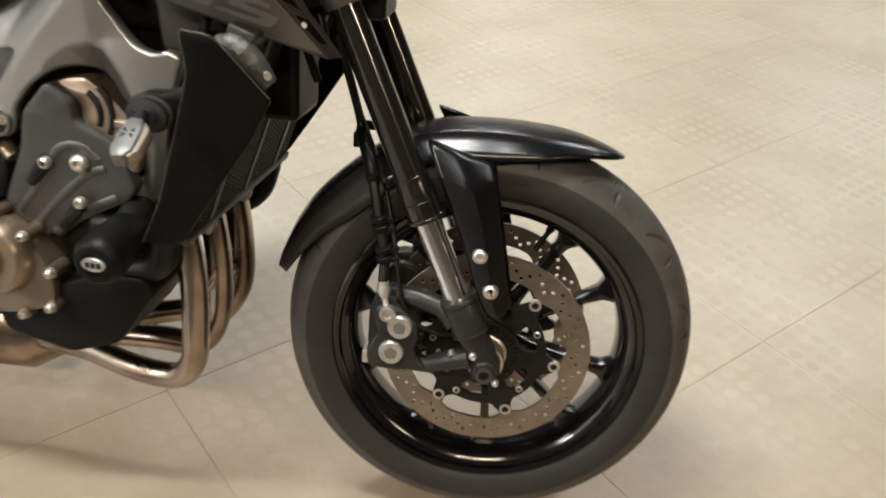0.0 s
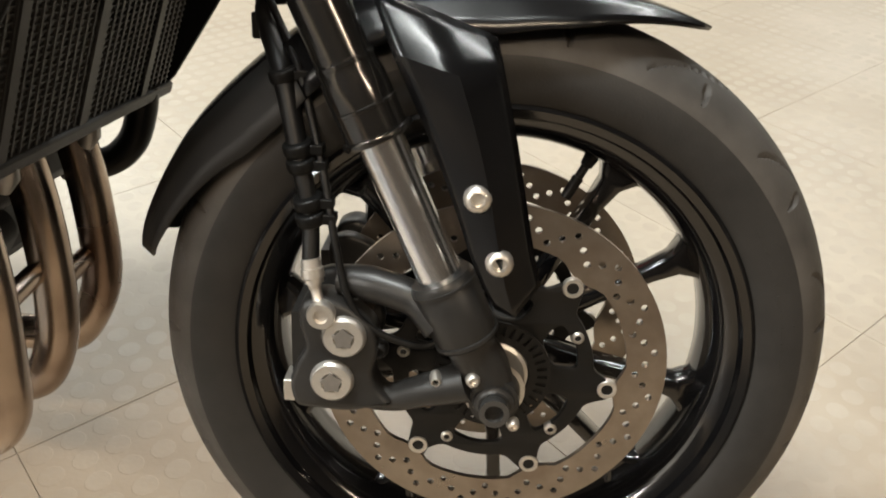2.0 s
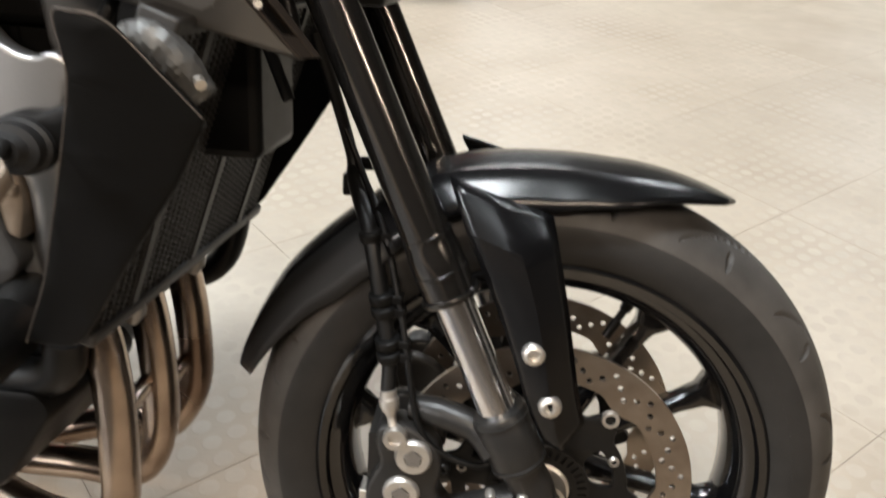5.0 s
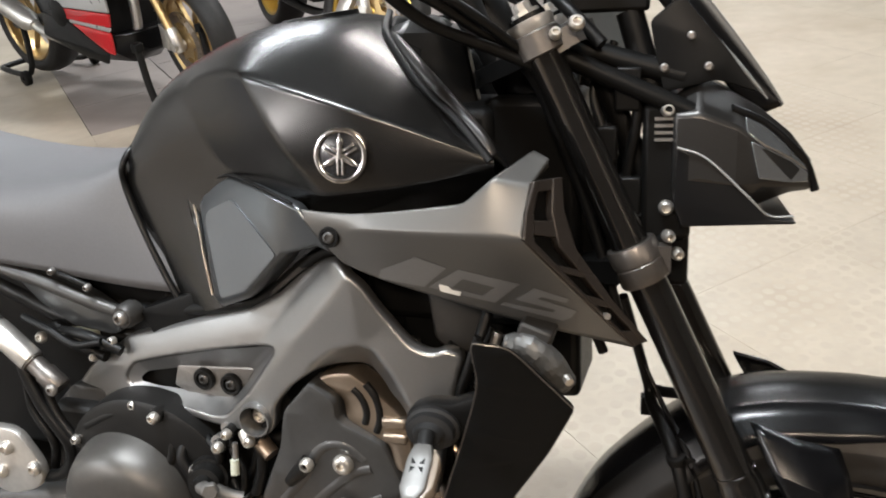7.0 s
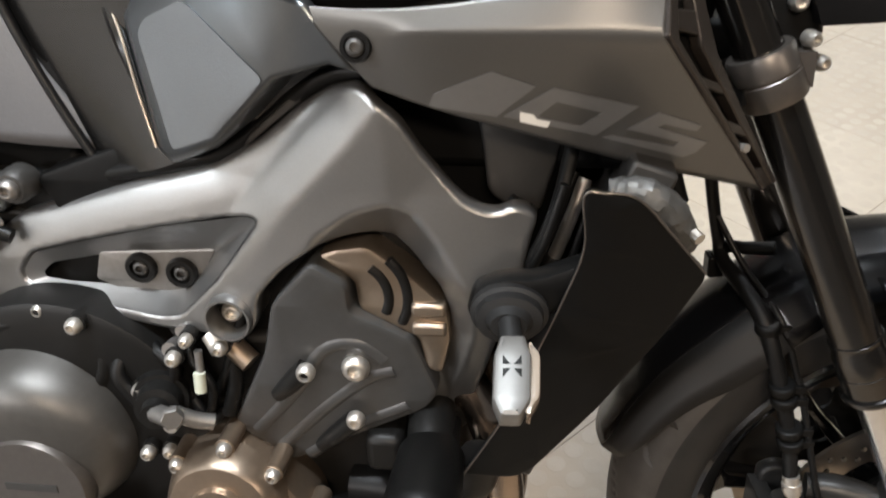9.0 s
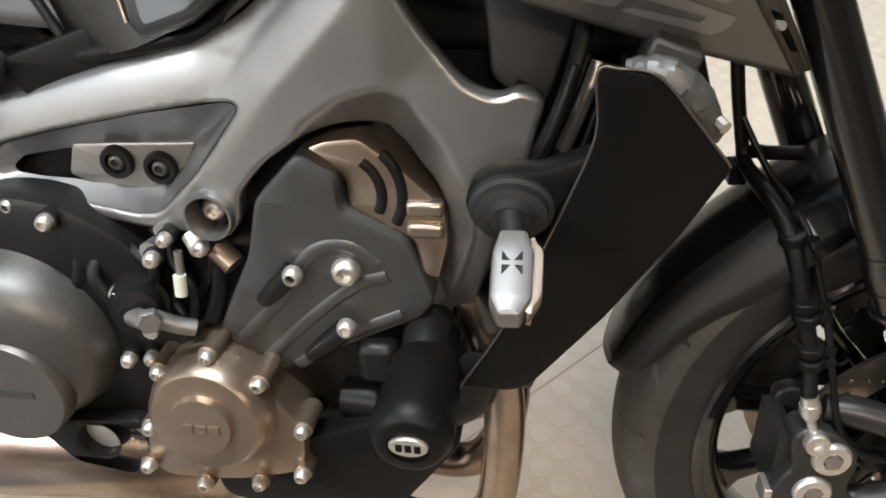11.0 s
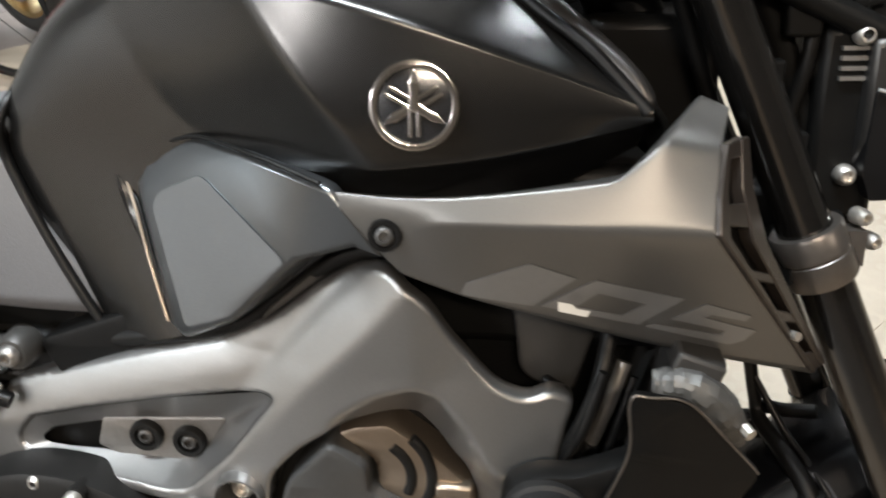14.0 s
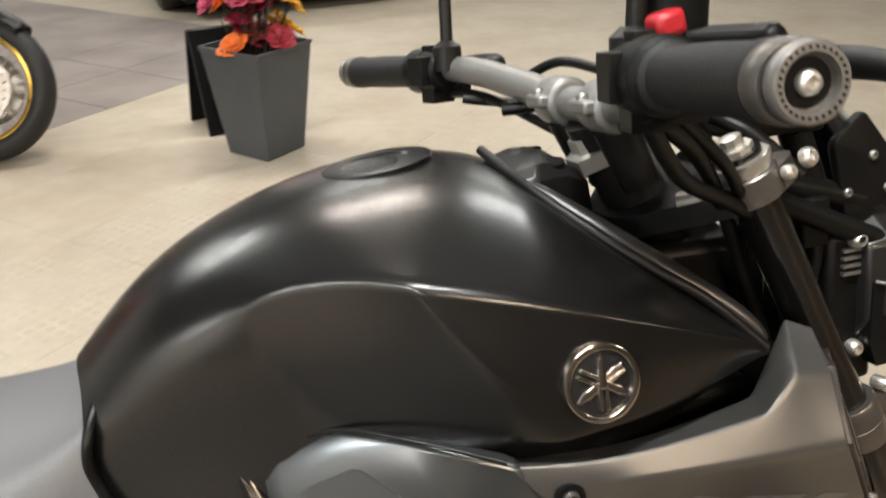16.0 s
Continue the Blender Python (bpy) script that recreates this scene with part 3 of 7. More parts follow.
def fender_bracket(side):
    left = [(-0.104, -0.098, 0.613), (-0.086, -0.124, 0.572), (-0.054, -0.133, 0.508), (-0.032, -0.135, 0.450), (-0.020, -0.135, 0.412), (-0.004, -0.134, 0.386)]
    mid = [(-0.060, -0.104, 0.600), (-0.038, -0.141, 0.560), (-0.020, -0.146, 0.510), (-0.008, -0.147, 0.455), (0.000, -0.146, 0.412), (0.010, -0.143, 0.384)]
    right = [(-0.012, -0.080, 0.580), (-0.008, -0.112, 0.566), (0.006, -0.122, 0.510), (0.016, -0.124, 0.460), (0.024, -0.124, 0.424), (0.030, -0.124, 0.404)]
    cols = [[(x, -side * y, z) for x, y, z in c] for c in (left, mid, right)]
    bm = cage(cols, crease_rows=((1, 0, 2),), crease_cols=((1, 0, 5), (0, 0, 5), (2, 0, 5)), weight=0.75)
    ob = part("fender_bracket", bm, FENDER_BLACK, label="satin black angular fender bracket", solid=0.005, subd=2, **S)
    for p in ((-0.0215, 0.475), (-0.0035, 0.427)):
        bolt("bracket_bolt", ob, (p[0], side * 0.140, p[1]), (0, side, 0.1), 0.0105, 0.009)
    return ob


fender_bracket(-1)
fender_bracket(1)


# -- calipers and hoses --
def caliper(side):
    cal = new("brake_caliper")
    cal.parent, cal.matrix_basis = bike, STEER
    s = -side
    body = fillet([(-0.163, 0.279), (-0.168, 0.300), (-0.160, 0.322), (-0.152, 0.334), (-0.158, 0.352), (-0.158, 0.372), (-0.140, 0.380), (-0.118, 0.372), (-0.097, 0.352), (-0.094, 0.330),
                   (-0.100, 0.312), (-0.094, 0.296), (-0.080, 0.284), (-0.120, 0.276)], 0.008)
    bm = plate([body], -0.112, -0.078, 0.005)
    b2 = plate([body], -0.052, -0.034, 0.004)
    for extra in (b2,):
        me = bpy.data.meshes.new("x")
        extra.to_mesh(me)
        bm.from_mesh(me)
        bpy.data.meshes.remove(me)
        extra.free()
    box(bm, -0.166, -0.150, -0.10, -0.04, 0.29, 0.36)
    if side > 0:
        bm.transform(Matrix.Scale(-1, 4, (0, 1, 0)))
    part("caliper_body", bm, DARK_CAST, cal, "black cast brake caliper", sharp=50)
    for x, z in ((-0.1215, 0.3465), (-0.1315, 0.3065)):
        bm = bmesh.new()
        turned(bm, (x, side * 0.108, z), (x, side * 0.1175, z), [(0, 0.0180), (0.5, 0.0180), (0.8, 0.0172), (1, 0.0155), (1.0, 0.0085), (0.6, 0.007)], 28)
        part("piston_cap", bm, CAST_ALU, cal, "raw aluminium piston cap with a duller star for its recess")
        # flat duller star carries the shade of the cap's recess
        star = [(x + (0.0105 if k % 2 == 0 else 0.0062) * math.cos(radians(36 * k + 20)), z + (0.0105 if k % 2 == 0 else 0.0062) * math.sin(radians(36 * k + 20))) for k in range(10)]
        part("star_recess", plate([fillet(star, 0.003, 3)], side * 0.1178 - 0.0006, side * 0.1178 + 0.0006), CAST_DULL, cal)
    bm = bmesh.new()
    tube(bm, [(-0.128, side * 0.088, 0.386), (-0.100, side * 0.094, 0.385), (-0.066, side * 0.104, 0.378), (-0.045, side * 0.112, 0.362)], 0.014, radii=[0.012, 0.015, 0.014, 0.017])
    tube(bm, [(-0.120, side * 0.092, 0.287), (-0.085, side * 0.094, 0.283), (-0.055, side * 0.104, 0.297), (-0.020, side * 0.112, 0.312)], 0.012, radii=[0.013, 0.012, 0.014, 0.018])
    part("caliper_arm", bm, DARK_CAST, cal, sharp=70)
    bolt("slide_pin", cal, (-0.094, side * 0.096, 0.331), (0, side, 0), 0.0075, 0.012, BLACK_CAST)
    bolt("slide_pin", cal, (-0.047, side * 0.110, 0.314), (0, side, 0), 0.0055, 0.012)
    bm = bmesh.new()
    box(bm, -0.172, -0.160, side * 0.11, side * 0.085, 0.284, 0.303)
    part("pad_clip", bm, STEEL, cal, bevel=0.001)
    return cal


caliper(-1)
caliper(1)
bm = bmesh.new()
tube(bm, [(-0.238, -0.020, 0.72), (-0.222, 0.004, 0.655), (-0.208, 0.014, 0.600), (-0.204, 0.004, 0.582), (-0.190, -0.030, 0.566), (-0.175, -0.059, 0.540), (-0.161, -0.078, 0.485), (-0.151, -0.090, 0.44), (-0.149, -0.101, 0.405)], 0.0075, radii=[0.006, 0.006, 0.006, 0.007, 0.0085, 0.0085, 0.008, 0.007, 0.007])
hose = part("brake_hose", bm, HOSE, label="black rubber front brake hose", **S)
for x, y, z, w in ((-0.175, -0.059, 0.543, 0.012), (-0.161, -0.078, 0.490, 0.0125), (-0.158, -0.080, 0.478, 0.0125), (-0.152, -0.088, 0.450, 0.0125), (-0.150, -0.090, 0.438, 0.0125)):
    bm = bmesh.new()
    turned(bm, (x - 0.001, y - 0.001, z + 0.005), (x + 0.001, y + 0.001, z - 0.005), [(0, w - 0.001), (0.2, w), (0.8, w), (1, w - 0.001)], 16)
    box(bm, x, x + 0.020, y - 0.007, y + 0.007, z - 0.004, z + 0.004)
    part("hose_clip", bm, BLACK_PLASTIC, hose, bevel=0.001)
bm = bmesh.new()
turned(bm, (-0.149, -0.102, 0.408), (-0.145, -0.106, 0.384), [(0, 0.008), (0.3, 0.008), (0.32, 0.0095), (0.62, 0.0095), (0.66, 0.008), (0.8, 0.008), (0.82, 0.006), (1, 0.005)], 12)
tube(bm, [(-0.145, -0.106, 0.386), (-0.143, -0.108, 0.378), (-0.140, -0.112, 0.368)], 0.0045)
turned(bm, (-0.139, -0.108, 0.366), (-0.139, -0.120, 0.366), [(0, 0.0115), (0.85, 0.0115), (1, 0.0105), (1, 0.006), (0.7, 0.0055)], 20)
part("hose_fitting", bm, STEEL, hose, "bright steel hose fitting")
bm = bmesh.new()
tube(bm, [(-0.215, 0.01, 0.63), (-0.190, -0.015, 0.585), (-0.164, -0.058, 0.550), (-0.148, -0.076, 0.50), (-0.138, -0.088, 0.46), (-0.130, -0.098, 0.42), (-0.118, -0.106, 0.375), (-0.098, -0.106, 0.35), (-0.06, -0.100, 0.335), (-0.03, -0.09, 0.345)], 0.0032)
part("sensor_cable", bm, HOSE, label="thin black wheel sensor cable", **S)
bm = bmesh.new()
tube(bm, [(-0.208, 0.020, 0.575), (-0.200, 0.012, 0.592), (-0.186, 0.0, 0.596), (-0.160, -0.01, 0.600)], 0.0065)
box(bm, -0.216, -0.200, 0.008, 0.028, 0.560, 0.582)
part("hose_bracket", bm, BLACK_PLASTIC, label="black hose bracket on the fork", bevel=0.002, **S)

# -- headlight, screen and instruments --
HS = [(-0.190, 0.050, 0.945, 0.083, 0.930, 0.083, 0.862, 0.060, 0.826), (-0.165, 0.046, 0.966, 0.086, 0.931, 0.088, 0.868, 0.065, 0.826), (-0.130, 0.045, 0.946, 0.085, 0.918, 0.087, 0.862, 0.065, 0.827),
      (-0.104, 0.043, 0.930, 0.075, 0.897, 0.079, 0.860, 0.060, 0.836), (-0.075, 0.038, 0.906, 0.056, 0.880, 0.063, 0.857, 0.050, 0.846), (-0.052, 0.031, 0.876, 0.036, 0.862, 0.041, 0.851, 0.035, 0.846)]
bm = bmesh.new()
loops = []
for x, *q in HS:
    half = [(x, -q[k], q[k + 1]) for k in (0, 2, 4, 6)]
    loops.append(half + [(a, -b, c) for a, b, c in half[::-1]])
rings(bm, loops)
headlight = part("headlight", bm, HOUSING, label="black faceted headlight housing", bevel=0.0035, sharp=15, **S)
for s_ in (-1, 1):
    bm = bmesh.new()
    lens = [(-0.117, 0.0815, 0.904), (-0.108, 0.0800, 0.866), (-0.078, 0.0655, 0.860), (-0.056, 0.044, 0.856), (-0.056, 0.040, 0.866), (-0.076, 0.0575, 0.882)]
    rings(bm, [[(x, s_ * (y + 0.0015), z) for x, y, z in lens], [(x, s_ * (y - 0.012), z) for x, y, z in lens]])
    part("lens", bm, LENS, headlight, "smoked clear headlight lens", bevel=0.0015)
    bm = bmesh.new()
    pane = [(-0.122, 0.067, 0.9245), (-0.121, 0.0815, 0.9115), (-0.104, 0.0752, 0.898), (-0.075, 0.0565, 0.881), (-0.056, 0.039, 0.866), (-0.062, 0.041, 0.876), (-0.077, 0.047, 0.895), (-0.104, 0.058, 0.915)]
    rings(bm, [[(x, s_ * (y + 0.0015), z + 0.002) for x, y, z in pane], [(x, s_ * (y - 0.006), z - 0.008) for x, y, z in pane]])
    part("upper_lens", bm, LENS, headlight, "smoked clear upper lens", bevel=0.0012)
    bm = bmesh.new()
    tube(bm, [(-0.135, s_ * 0.066, 0.934), (-0.104, s_ * 0.055, 0.919), (-0.076, s_ * 0.048, 0.895), (-0.058, s_ * 0.038, 0.874), (-0.047, s_ * 0.033, 0.846)], 0.0045)
    part("brow", bm, SATIN_BLACK, headlight, "black brow along the lens")
    bm = bmesh.new()
    tube(bm, [(-0.186, s_ * 0.0885, 0.899), (-0.158, s_ * 0.0895, 0.888), (-0.119, s_ * 0.086, 0.851), (-0.097, s_ * 0.078, 0.829), (-0.072, s_ * 0.070, 0.8265)], 0.0013)
    part("blade_edge", bm, CLEAR, headlight, "thin bright blade edge")
bm = plate([fillet([(-0.186, 0.897), (-0.158, 0.886), (-0.119, 0.849), (-0.097, 0.827), (-0.072, 0.825), (-0.072, 0.822), (-0.180, 0.818), (-0.188, 0.84)], 0.002)], -0.086, 0.086, 0.001)
part("trim_strip", bm, SATIN_BLACK, headlight, "glossy black lower headlight blade")
for z in (0.924, 0.917, 0.910, 0.903):
    bm = bmesh.new()
    box(bm, -0.208, -0.188, -0.074, -0.040, z, z + 0.003)
    part("cooling_fin", bm, CAST_DULL, headlight)
bm = bmesh.new()
box(bm, -0.220, -0.170, -0.07, 0.07, 0.80, 0.94)
box(bm, -0.26, -0.17, -0.055, 0.055, 0.745, 0.82)
part("headlight_bracket", bm, BLACK_PLASTIC, headlight, bevel=0.006)
for zz in (0.935, 0.835):
    bolt("headlight_bolt", headlight, (-0.195, -0.071, zz), (0, -1, 0), 0.008, 0.01)
# fly screen over the headlight
cols = []
for x, z, w in ((-0.190, 1.072, 0.040), (-0.160, 1.034, 0.034), (-0.129, 0.995, 0.024), (-0.099, 0.956, 0.014), (-0.078, 0.929, 0.004)):
    cols.append([(x - 0.03 * (k / 4) ** 2, (-w) * k / 4, z - 0.012 * (k / 4) ** 2) for k in range(5)][::-1])
screen = part("fly_screen", cage(cols, mirror=True), SATIN_BLACK, label="dark fly screen with a bright edge", solid=0.003, subd=2, **S)
bm = plate([fillet([(-0.215, 1.02), (-0.185, 1.045), (-0.140, 0.990), (-0.110, 0.948), (-0.150, 0.962), (-0.200, 0.950)], 0.006)], -0.066, -0.056, 0.002)
part("screen_bracket", bm, BLACK_PLASTIC, screen, "black bracket under the screen")
for p in ((-0.175, 1.005), (-0.158, 0.975), (-0.200, 0.975)):
    bolt("bracket_screw", screen, (p[0], -0.066, p[1]), (0, -1, 0), 0.0045, 0.003, CAST_DULL)
bm = bmesh.new()
tube(bm, [(-0.205, -0.046, 1.056), (-0.165, -0.040, 1.014), (-0.128, -0.030, 0.975), (-0.096, -0.018, 0.938)], 0.003, radii=[0.004, 0.004, 0.003, 0.0012])
part("screen_edge", bm, CLEAR, screen, "bright silver screen edge")
bm = bmesh.new()
tube(bm, [(-0.190, -0.004, 1.075), (-0.160, -0.003, 1.037), (-0.129, -0.002, 0.998), (-0.099, -0.001, 0.959), (-0.078, 0.0, 0.930)], 0.004, radii=[0.005, 0.005, 0.0045, 0.003, 0.0012])
part("screen_edge", bm, SIGNAL_WHITE, screen, "bright silver screen edge")
ibr = new("instrument_bracket")
ibr.parent, ibr.matrix_basis = bike, STEER
tagged(ibr, "black bracket behind the headlight")
bm = bmesh.new()
box(bm, -0.30, -0.215, -0.055, 0.075, 1.03, 1.055)
part("bracket_plate", bm, BLACK_PLASTIC, ibr, bevel=0.004)
for a, b, r in (((-0.30, -0.055, 1.0), (-0.18, -0.055, 0.965), 0.012), ((-0.30, -0.075, 0.99), (-0.17, -0.07, 0.93), 0.010), ((-0.27, -0.05, 0.985), (-0.215, -0.045, 0.86), 0.012), ((-0.235, -0.04, 1.03), (-0.205, -0.05, 0.93), 0.014), ((-0.29, 0.05, 1.0), (-0.19, 0.055, 0.94), 0.012)):
    bm = bmesh.new()
    rod(bm, a, b, r)
    part("stay", bm, BLACK_PLASTIC, ibr)
for p, d in (((-0.235, -0.060, 0.955), 0.022), ((-0.255, -0.060, 0.900), 0.018), ((-0.232, -0.055, 0.845), 0.020)):
    bm = bmesh.new()
    box(bm, p[0] - d * 0.6, p[0] + d * 0.6, p[1] - 0.012, p[1] + 0.02, p[2] - d, p[2] + d)
    part("wire_plug", bm, BLACK_PLASTIC, ibr, bevel=0.003)
bm = bmesh.new()
box(bm, -0.285, -0.262, -0.09, 0.09, 1.06, 1.13, Matrix.Translation((-0.27, 0, 1.09)) @ Matrix.Rotation(radians(-35), 4, "Y") @ Matrix.Translation((0.27, 0, -1.09)))
part("instrument", bm, BLACK_PLASTIC, label="black instrument unit above the headlight", bevel=0.008, **S)

# -- handlebar --
bm = bmesh.new()
tube(bm, [(-0.520, 0.375, 1.098), (-0.49, 0.29, 1.098), (-0.452, 0.19, 1.098), (-0.420, 0.10, 1.080), (-0.412, 0.05, 1.070), (-0.412, -0.05, 1.070), (-0.420, -0.10, 1.080), (-0.448, -0.18, 1.100), (-0.474, -0.26, 1.104), (-0.486, -0.335, 1.106)], 0.0125,
     radii=[0.0115, 0.0115, 0.0135, 0.0150, 0.0150, 0.0150, 0.0150, 0.0135, 0.0115, 0.0115])
bar = part("handlebar", bm, BAR_GREY, label="grey tapered handlebar", **S)
for s in (-1, 1):
    e = Vector((-0.488 if s < 0 else -0.523, s * (0.345 if s < 0 else 0.385), 1.106 if s < 0 else 1.098))
    i = Vector((-0.468 if s < 0 else -0.482, s * (0.225 if s < 0 else 0.262), 1.103 if s < 0 else 1.098))
    bm = bmesh.new()
    turned(bm, i, e, [(0, 0.0205), (0.06, 0.0205), (0.08, 0.0172), (0.5, 0.0180), (0.9, 0.0174), (0.93, 0.0186), (1, 0.0186)], 28)
    part("grip", bm, GRIP, bar, "dark rubber grip")
    d = (e - i).normalized()
    bm = bmesh.new()
    turned(bm, e - d * 0.002, e + d * 0.014, [(0, 0.0176), (0.2, 0.0186), (0.85, 0.0186), (1, 0.0168)], 32)
    part("bar_end", bm, CLAMP_GREY, bar, "grey ringed bar end")
    bm = bmesh.new()
    turned(bm, e + d * 0.012, e + d * 0.0205, [(0, 0.0152), (1, 0.0150)], 32)
    part("end_groove", bm, GRIP, bar)
    bm = bmesh.new()
    turned(bm, e + d * 0.018, e + d * 0.027, [(0, 0.0165), (0.3, 0.0172), (0.8, 0.0172), (1, 0.0158), (1, 0.0122), (0.4, 0.0112)], 48)
    part("end_ring", bm, CAST_DULL, bar, "bright machined ring")
    for k in range(30):
        a = 2 * math.pi * k / 30
        u, w = basis(d)
        q = e + d * 0.0266 + (u * math.cos(a) + w * math.sin(a)) * 0.0140
        bm = bmesh.new()
        rod(bm, q, q + d * 0.0008, 0.0008, seg=6)
        part("ring_mark", bm, BLACK_PLASTIC, bar)
    bm = bmesh.new()
    turned(bm, e + d * 0.010, e + d * 0.0225, [(0, 0.0108), (1, 0.0104)], 24)
    part("end_core", bm, BLACK_PLASTIC, bar)
    bolt("bar_end_screw", bar, e + d * 0.022, d, 0.0055, 0.005)
    # switch housing and lever
    bm = bmesh.new()
    turned(bm, i - d * 0.054, i + d * 0.002, [(0, 0.019), (0.06, 0.0225), (0.46, 0.0235), (0.48, 0.0225), (0.52, 0.0225), (0.54, 0.0245), (0.94, 0.0240), (1, 0.0205)], 20)
    tilt_ = Matrix.Translation(i - d * 0.034) @ Matrix.Rotation(radians(12 * s), 4, "Z")
    box(bm, -0.027, -0.012, -0.015, 0.014, -0.014, 0.016, tilt_)
    box(bm, 0.008, 0.034, -0.012, 0.014, -0.030, 0.006, tilt_)
    box(bm, -0.014, 0.012, -0.013, 0.013, -0.033, -0.016, tilt_)
    box(bm, -0.010, 0.014, -0.010, 0.012, 0.014, 0.027, tilt_)
    sw = part("switch_housing", bm, BLACK_PLASTIC, bar, "black switch housing", bevel=0.006)
    lv = i - d * 0.045 + Vector((0.035, 0, -0.008))
    bm = bmesh.new()
    tube(bm, [lv, lv + Vector((0.036, s * 0.03, 0.008)), lv + Vector((0.040, s * 0.09, 0.010)), lv + Vector((0.028, s * 0.150, 0.008)), lv + Vector((0.026, s * 0.185, 0.006))], 0.006, radii=[0.012, 0.011, 0.009, 0.007, 0.009])
    part("lever", bm, BLACK_CAST, bar, "black hand lever")
    bm = bmesh.new()
    mb = i - d * 0.055
    rod(bm, mb + Vector((0, 0, 0.01)), mb + Vector((0.010, s * 0.012, 0.20)), 0.0065)
    part("mirror_stem", bm, BLACK_CAST, bar)
    bm = bmesh.new()
    turned(bm, mb + Vector((0, 0, 0.0)), mb + Vector((0, 0, 0.03)), [(0, 0.016), (0.8, 0.015), (1, 0.008)], 18)
    part("clamp_ring", bm, BLACK_CAST, bar)
for y in (-0.044, 0.044):
    bm = bmesh.new()
    rod(bm, (-0.385, y, 1.005), (-0.408, y, 1.055), 0.016, 0.018)
    riser = part("handlebar_riser", bm, BLACK_CAST, label="black handlebar riser", **S)
    bm = bmesh.new()
    turned(bm, (-0.412, y - 0.019, 1.070), (-0.412, y + 0.019, 1.070), [(0, 0.0195), (0.1, 0.0215), (0.9, 0.0215), (1, 0.0195)], 24)
    box(bm, -0.441, -0.383, y - 0.016, y + 0.016, 1.066, 1.078)
    part("clamp_cap", bm, BAR_GREY, riser, "grey clamp cap round the bar", bevel=0.003)
    for x in (-0.434, -0.391):
        bolt("riser_bolt", riser, (x, y, 1.076), (0, 0, 1), 0.0055, 0.007, CAST_DULL)
bm = bmesh.new()
turned(bm, (-0.425, -0.16, 1.125), (-0.425, -0.16, 1.175), [(0, 0.014), (0.05, 0.022), (0.75, 0.024), (0.78, 0.027), (1, 0.026)], 24)
rod(bm, (-0.44, -0.17, 1.105), (-0.425, -0.16, 1.13), 0.010)
part("brake_reservoir", bm, BLACK_PLASTIC, label="black brake fluid reservoir with a screw lid", **S)
bm = bmesh.new()
box(bm, -0.462, -0.442, -0.206, -0.188, 1.122, 1.138, Matrix.Translation((-0.457, -0.196, 1.13)) @ Matrix.Rotation(radians(-14), 4, "Y") @ Matrix.Translation((0.457, 0.196, -1.13)))
part("stop_switch", bm, CORAL, label="red engine stop switch", bevel=0.004, **S)
# control cables looping in front of the head
for pts, r in (([(-0.46, 0.18, 1.07), (-0.38, 0.14, 1.05), (-0.30, 0.06, 0.99), (-0.31, 0.03, 0.90), (-0.36, 0.05, 0.80)], 0.005),
               ([(-0.455, -0.19, 1.075), (-0.40, -0.15, 1.04), (-0.335, -0.085, 0.98), (-0.30, -0.07, 0.90), (-0.27, -0.07, 0.82), (-0.238, -0.082, 0.71)], 0.006),
               ([(-0.44, -0.18, 1.08), (-0.36, -0.13, 1.02), (-0.30, -0.06, 0.95), (-0.30, -0.02, 0.86), (-0.33, 0.0, 0.78)], 0.005),
               ([(-0.23, -0.05, 0.98), (-0.225, -0.06, 0.93), (-0.235, -0.055, 0.86), (-0.225, -0.05, 0.80)], 0.006),
               ([(-0.25, -0.03, 1.0), (-0.27, -0.05, 0.95), (-0.25, -0.06, 0.88), (-0.26, -0.04, 0.80)], 0.005)):
    bm = bmesh.new()
    tube(bm, pts, r)
    part("control_cable", bm, HOSE, label="black control cable", **S)

for pts, r in (([(-0.44, 0.12, 1.06), (-0.40, 0.09, 1.06), (-0.37, 0.03, 1.03), (-0.36, -0.02, 0.97)], 0.006), ([(-0.47, 0.24, 1.075), (-0.44, 0.17, 1.07), (-0.40, 0.10, 1.04), (-0.35, 0.05, 1.0)], 0.005), ([(-0.43, -0.10, 1.06), (-0.38, -0.08, 1.07), (-0.33, -0.05, 1.04), (-0.30, -0.02, 0.98)], 0.005),
               ([(-0.47, -0.2, 1.08), (-0.42, -0.16, 1.03), (-0.36, -0.12, 1.0), (-0.30, -0.09, 0.97)], 0.006), ([(-0.36, 0.06, 1.05), (-0.33, 0.0, 1.06), (-0.30, -0.06, 1.04), (-0.26, -0.08, 1.0)], 0.007), ([(-0.41, 0.16, 1.08), (-0.38, 0.12, 1.10), (-0.36, 0.05, 1.09)], 0.005)):
    bm = bmesh.new()
    tube(bm, pts, r)
    part("control_cable", bm, HOSE, label="black control cable", **S)
bm = bmesh.new()
turned(bm, (-0.40, 0.0, 1.02), (-0.412, 0.0, 1.045), [(0, 0.026), (0.5, 0.026), (0.55, 0.018), (1, 0.017)], 6)
part("stem_nut", bm, CAST_ALU, label="bright steering stem nut", **S)
# added black box that stands for the dark void below the yoke
bm = bmesh.new()
box(bm, -0.46, -0.37, -0.06, 0.06, 0.86, 0.94)
part("head_cover", bm, GUARD_BLACK, label="black filler for the dark void in front of the tank", bevel=0.012, **B)

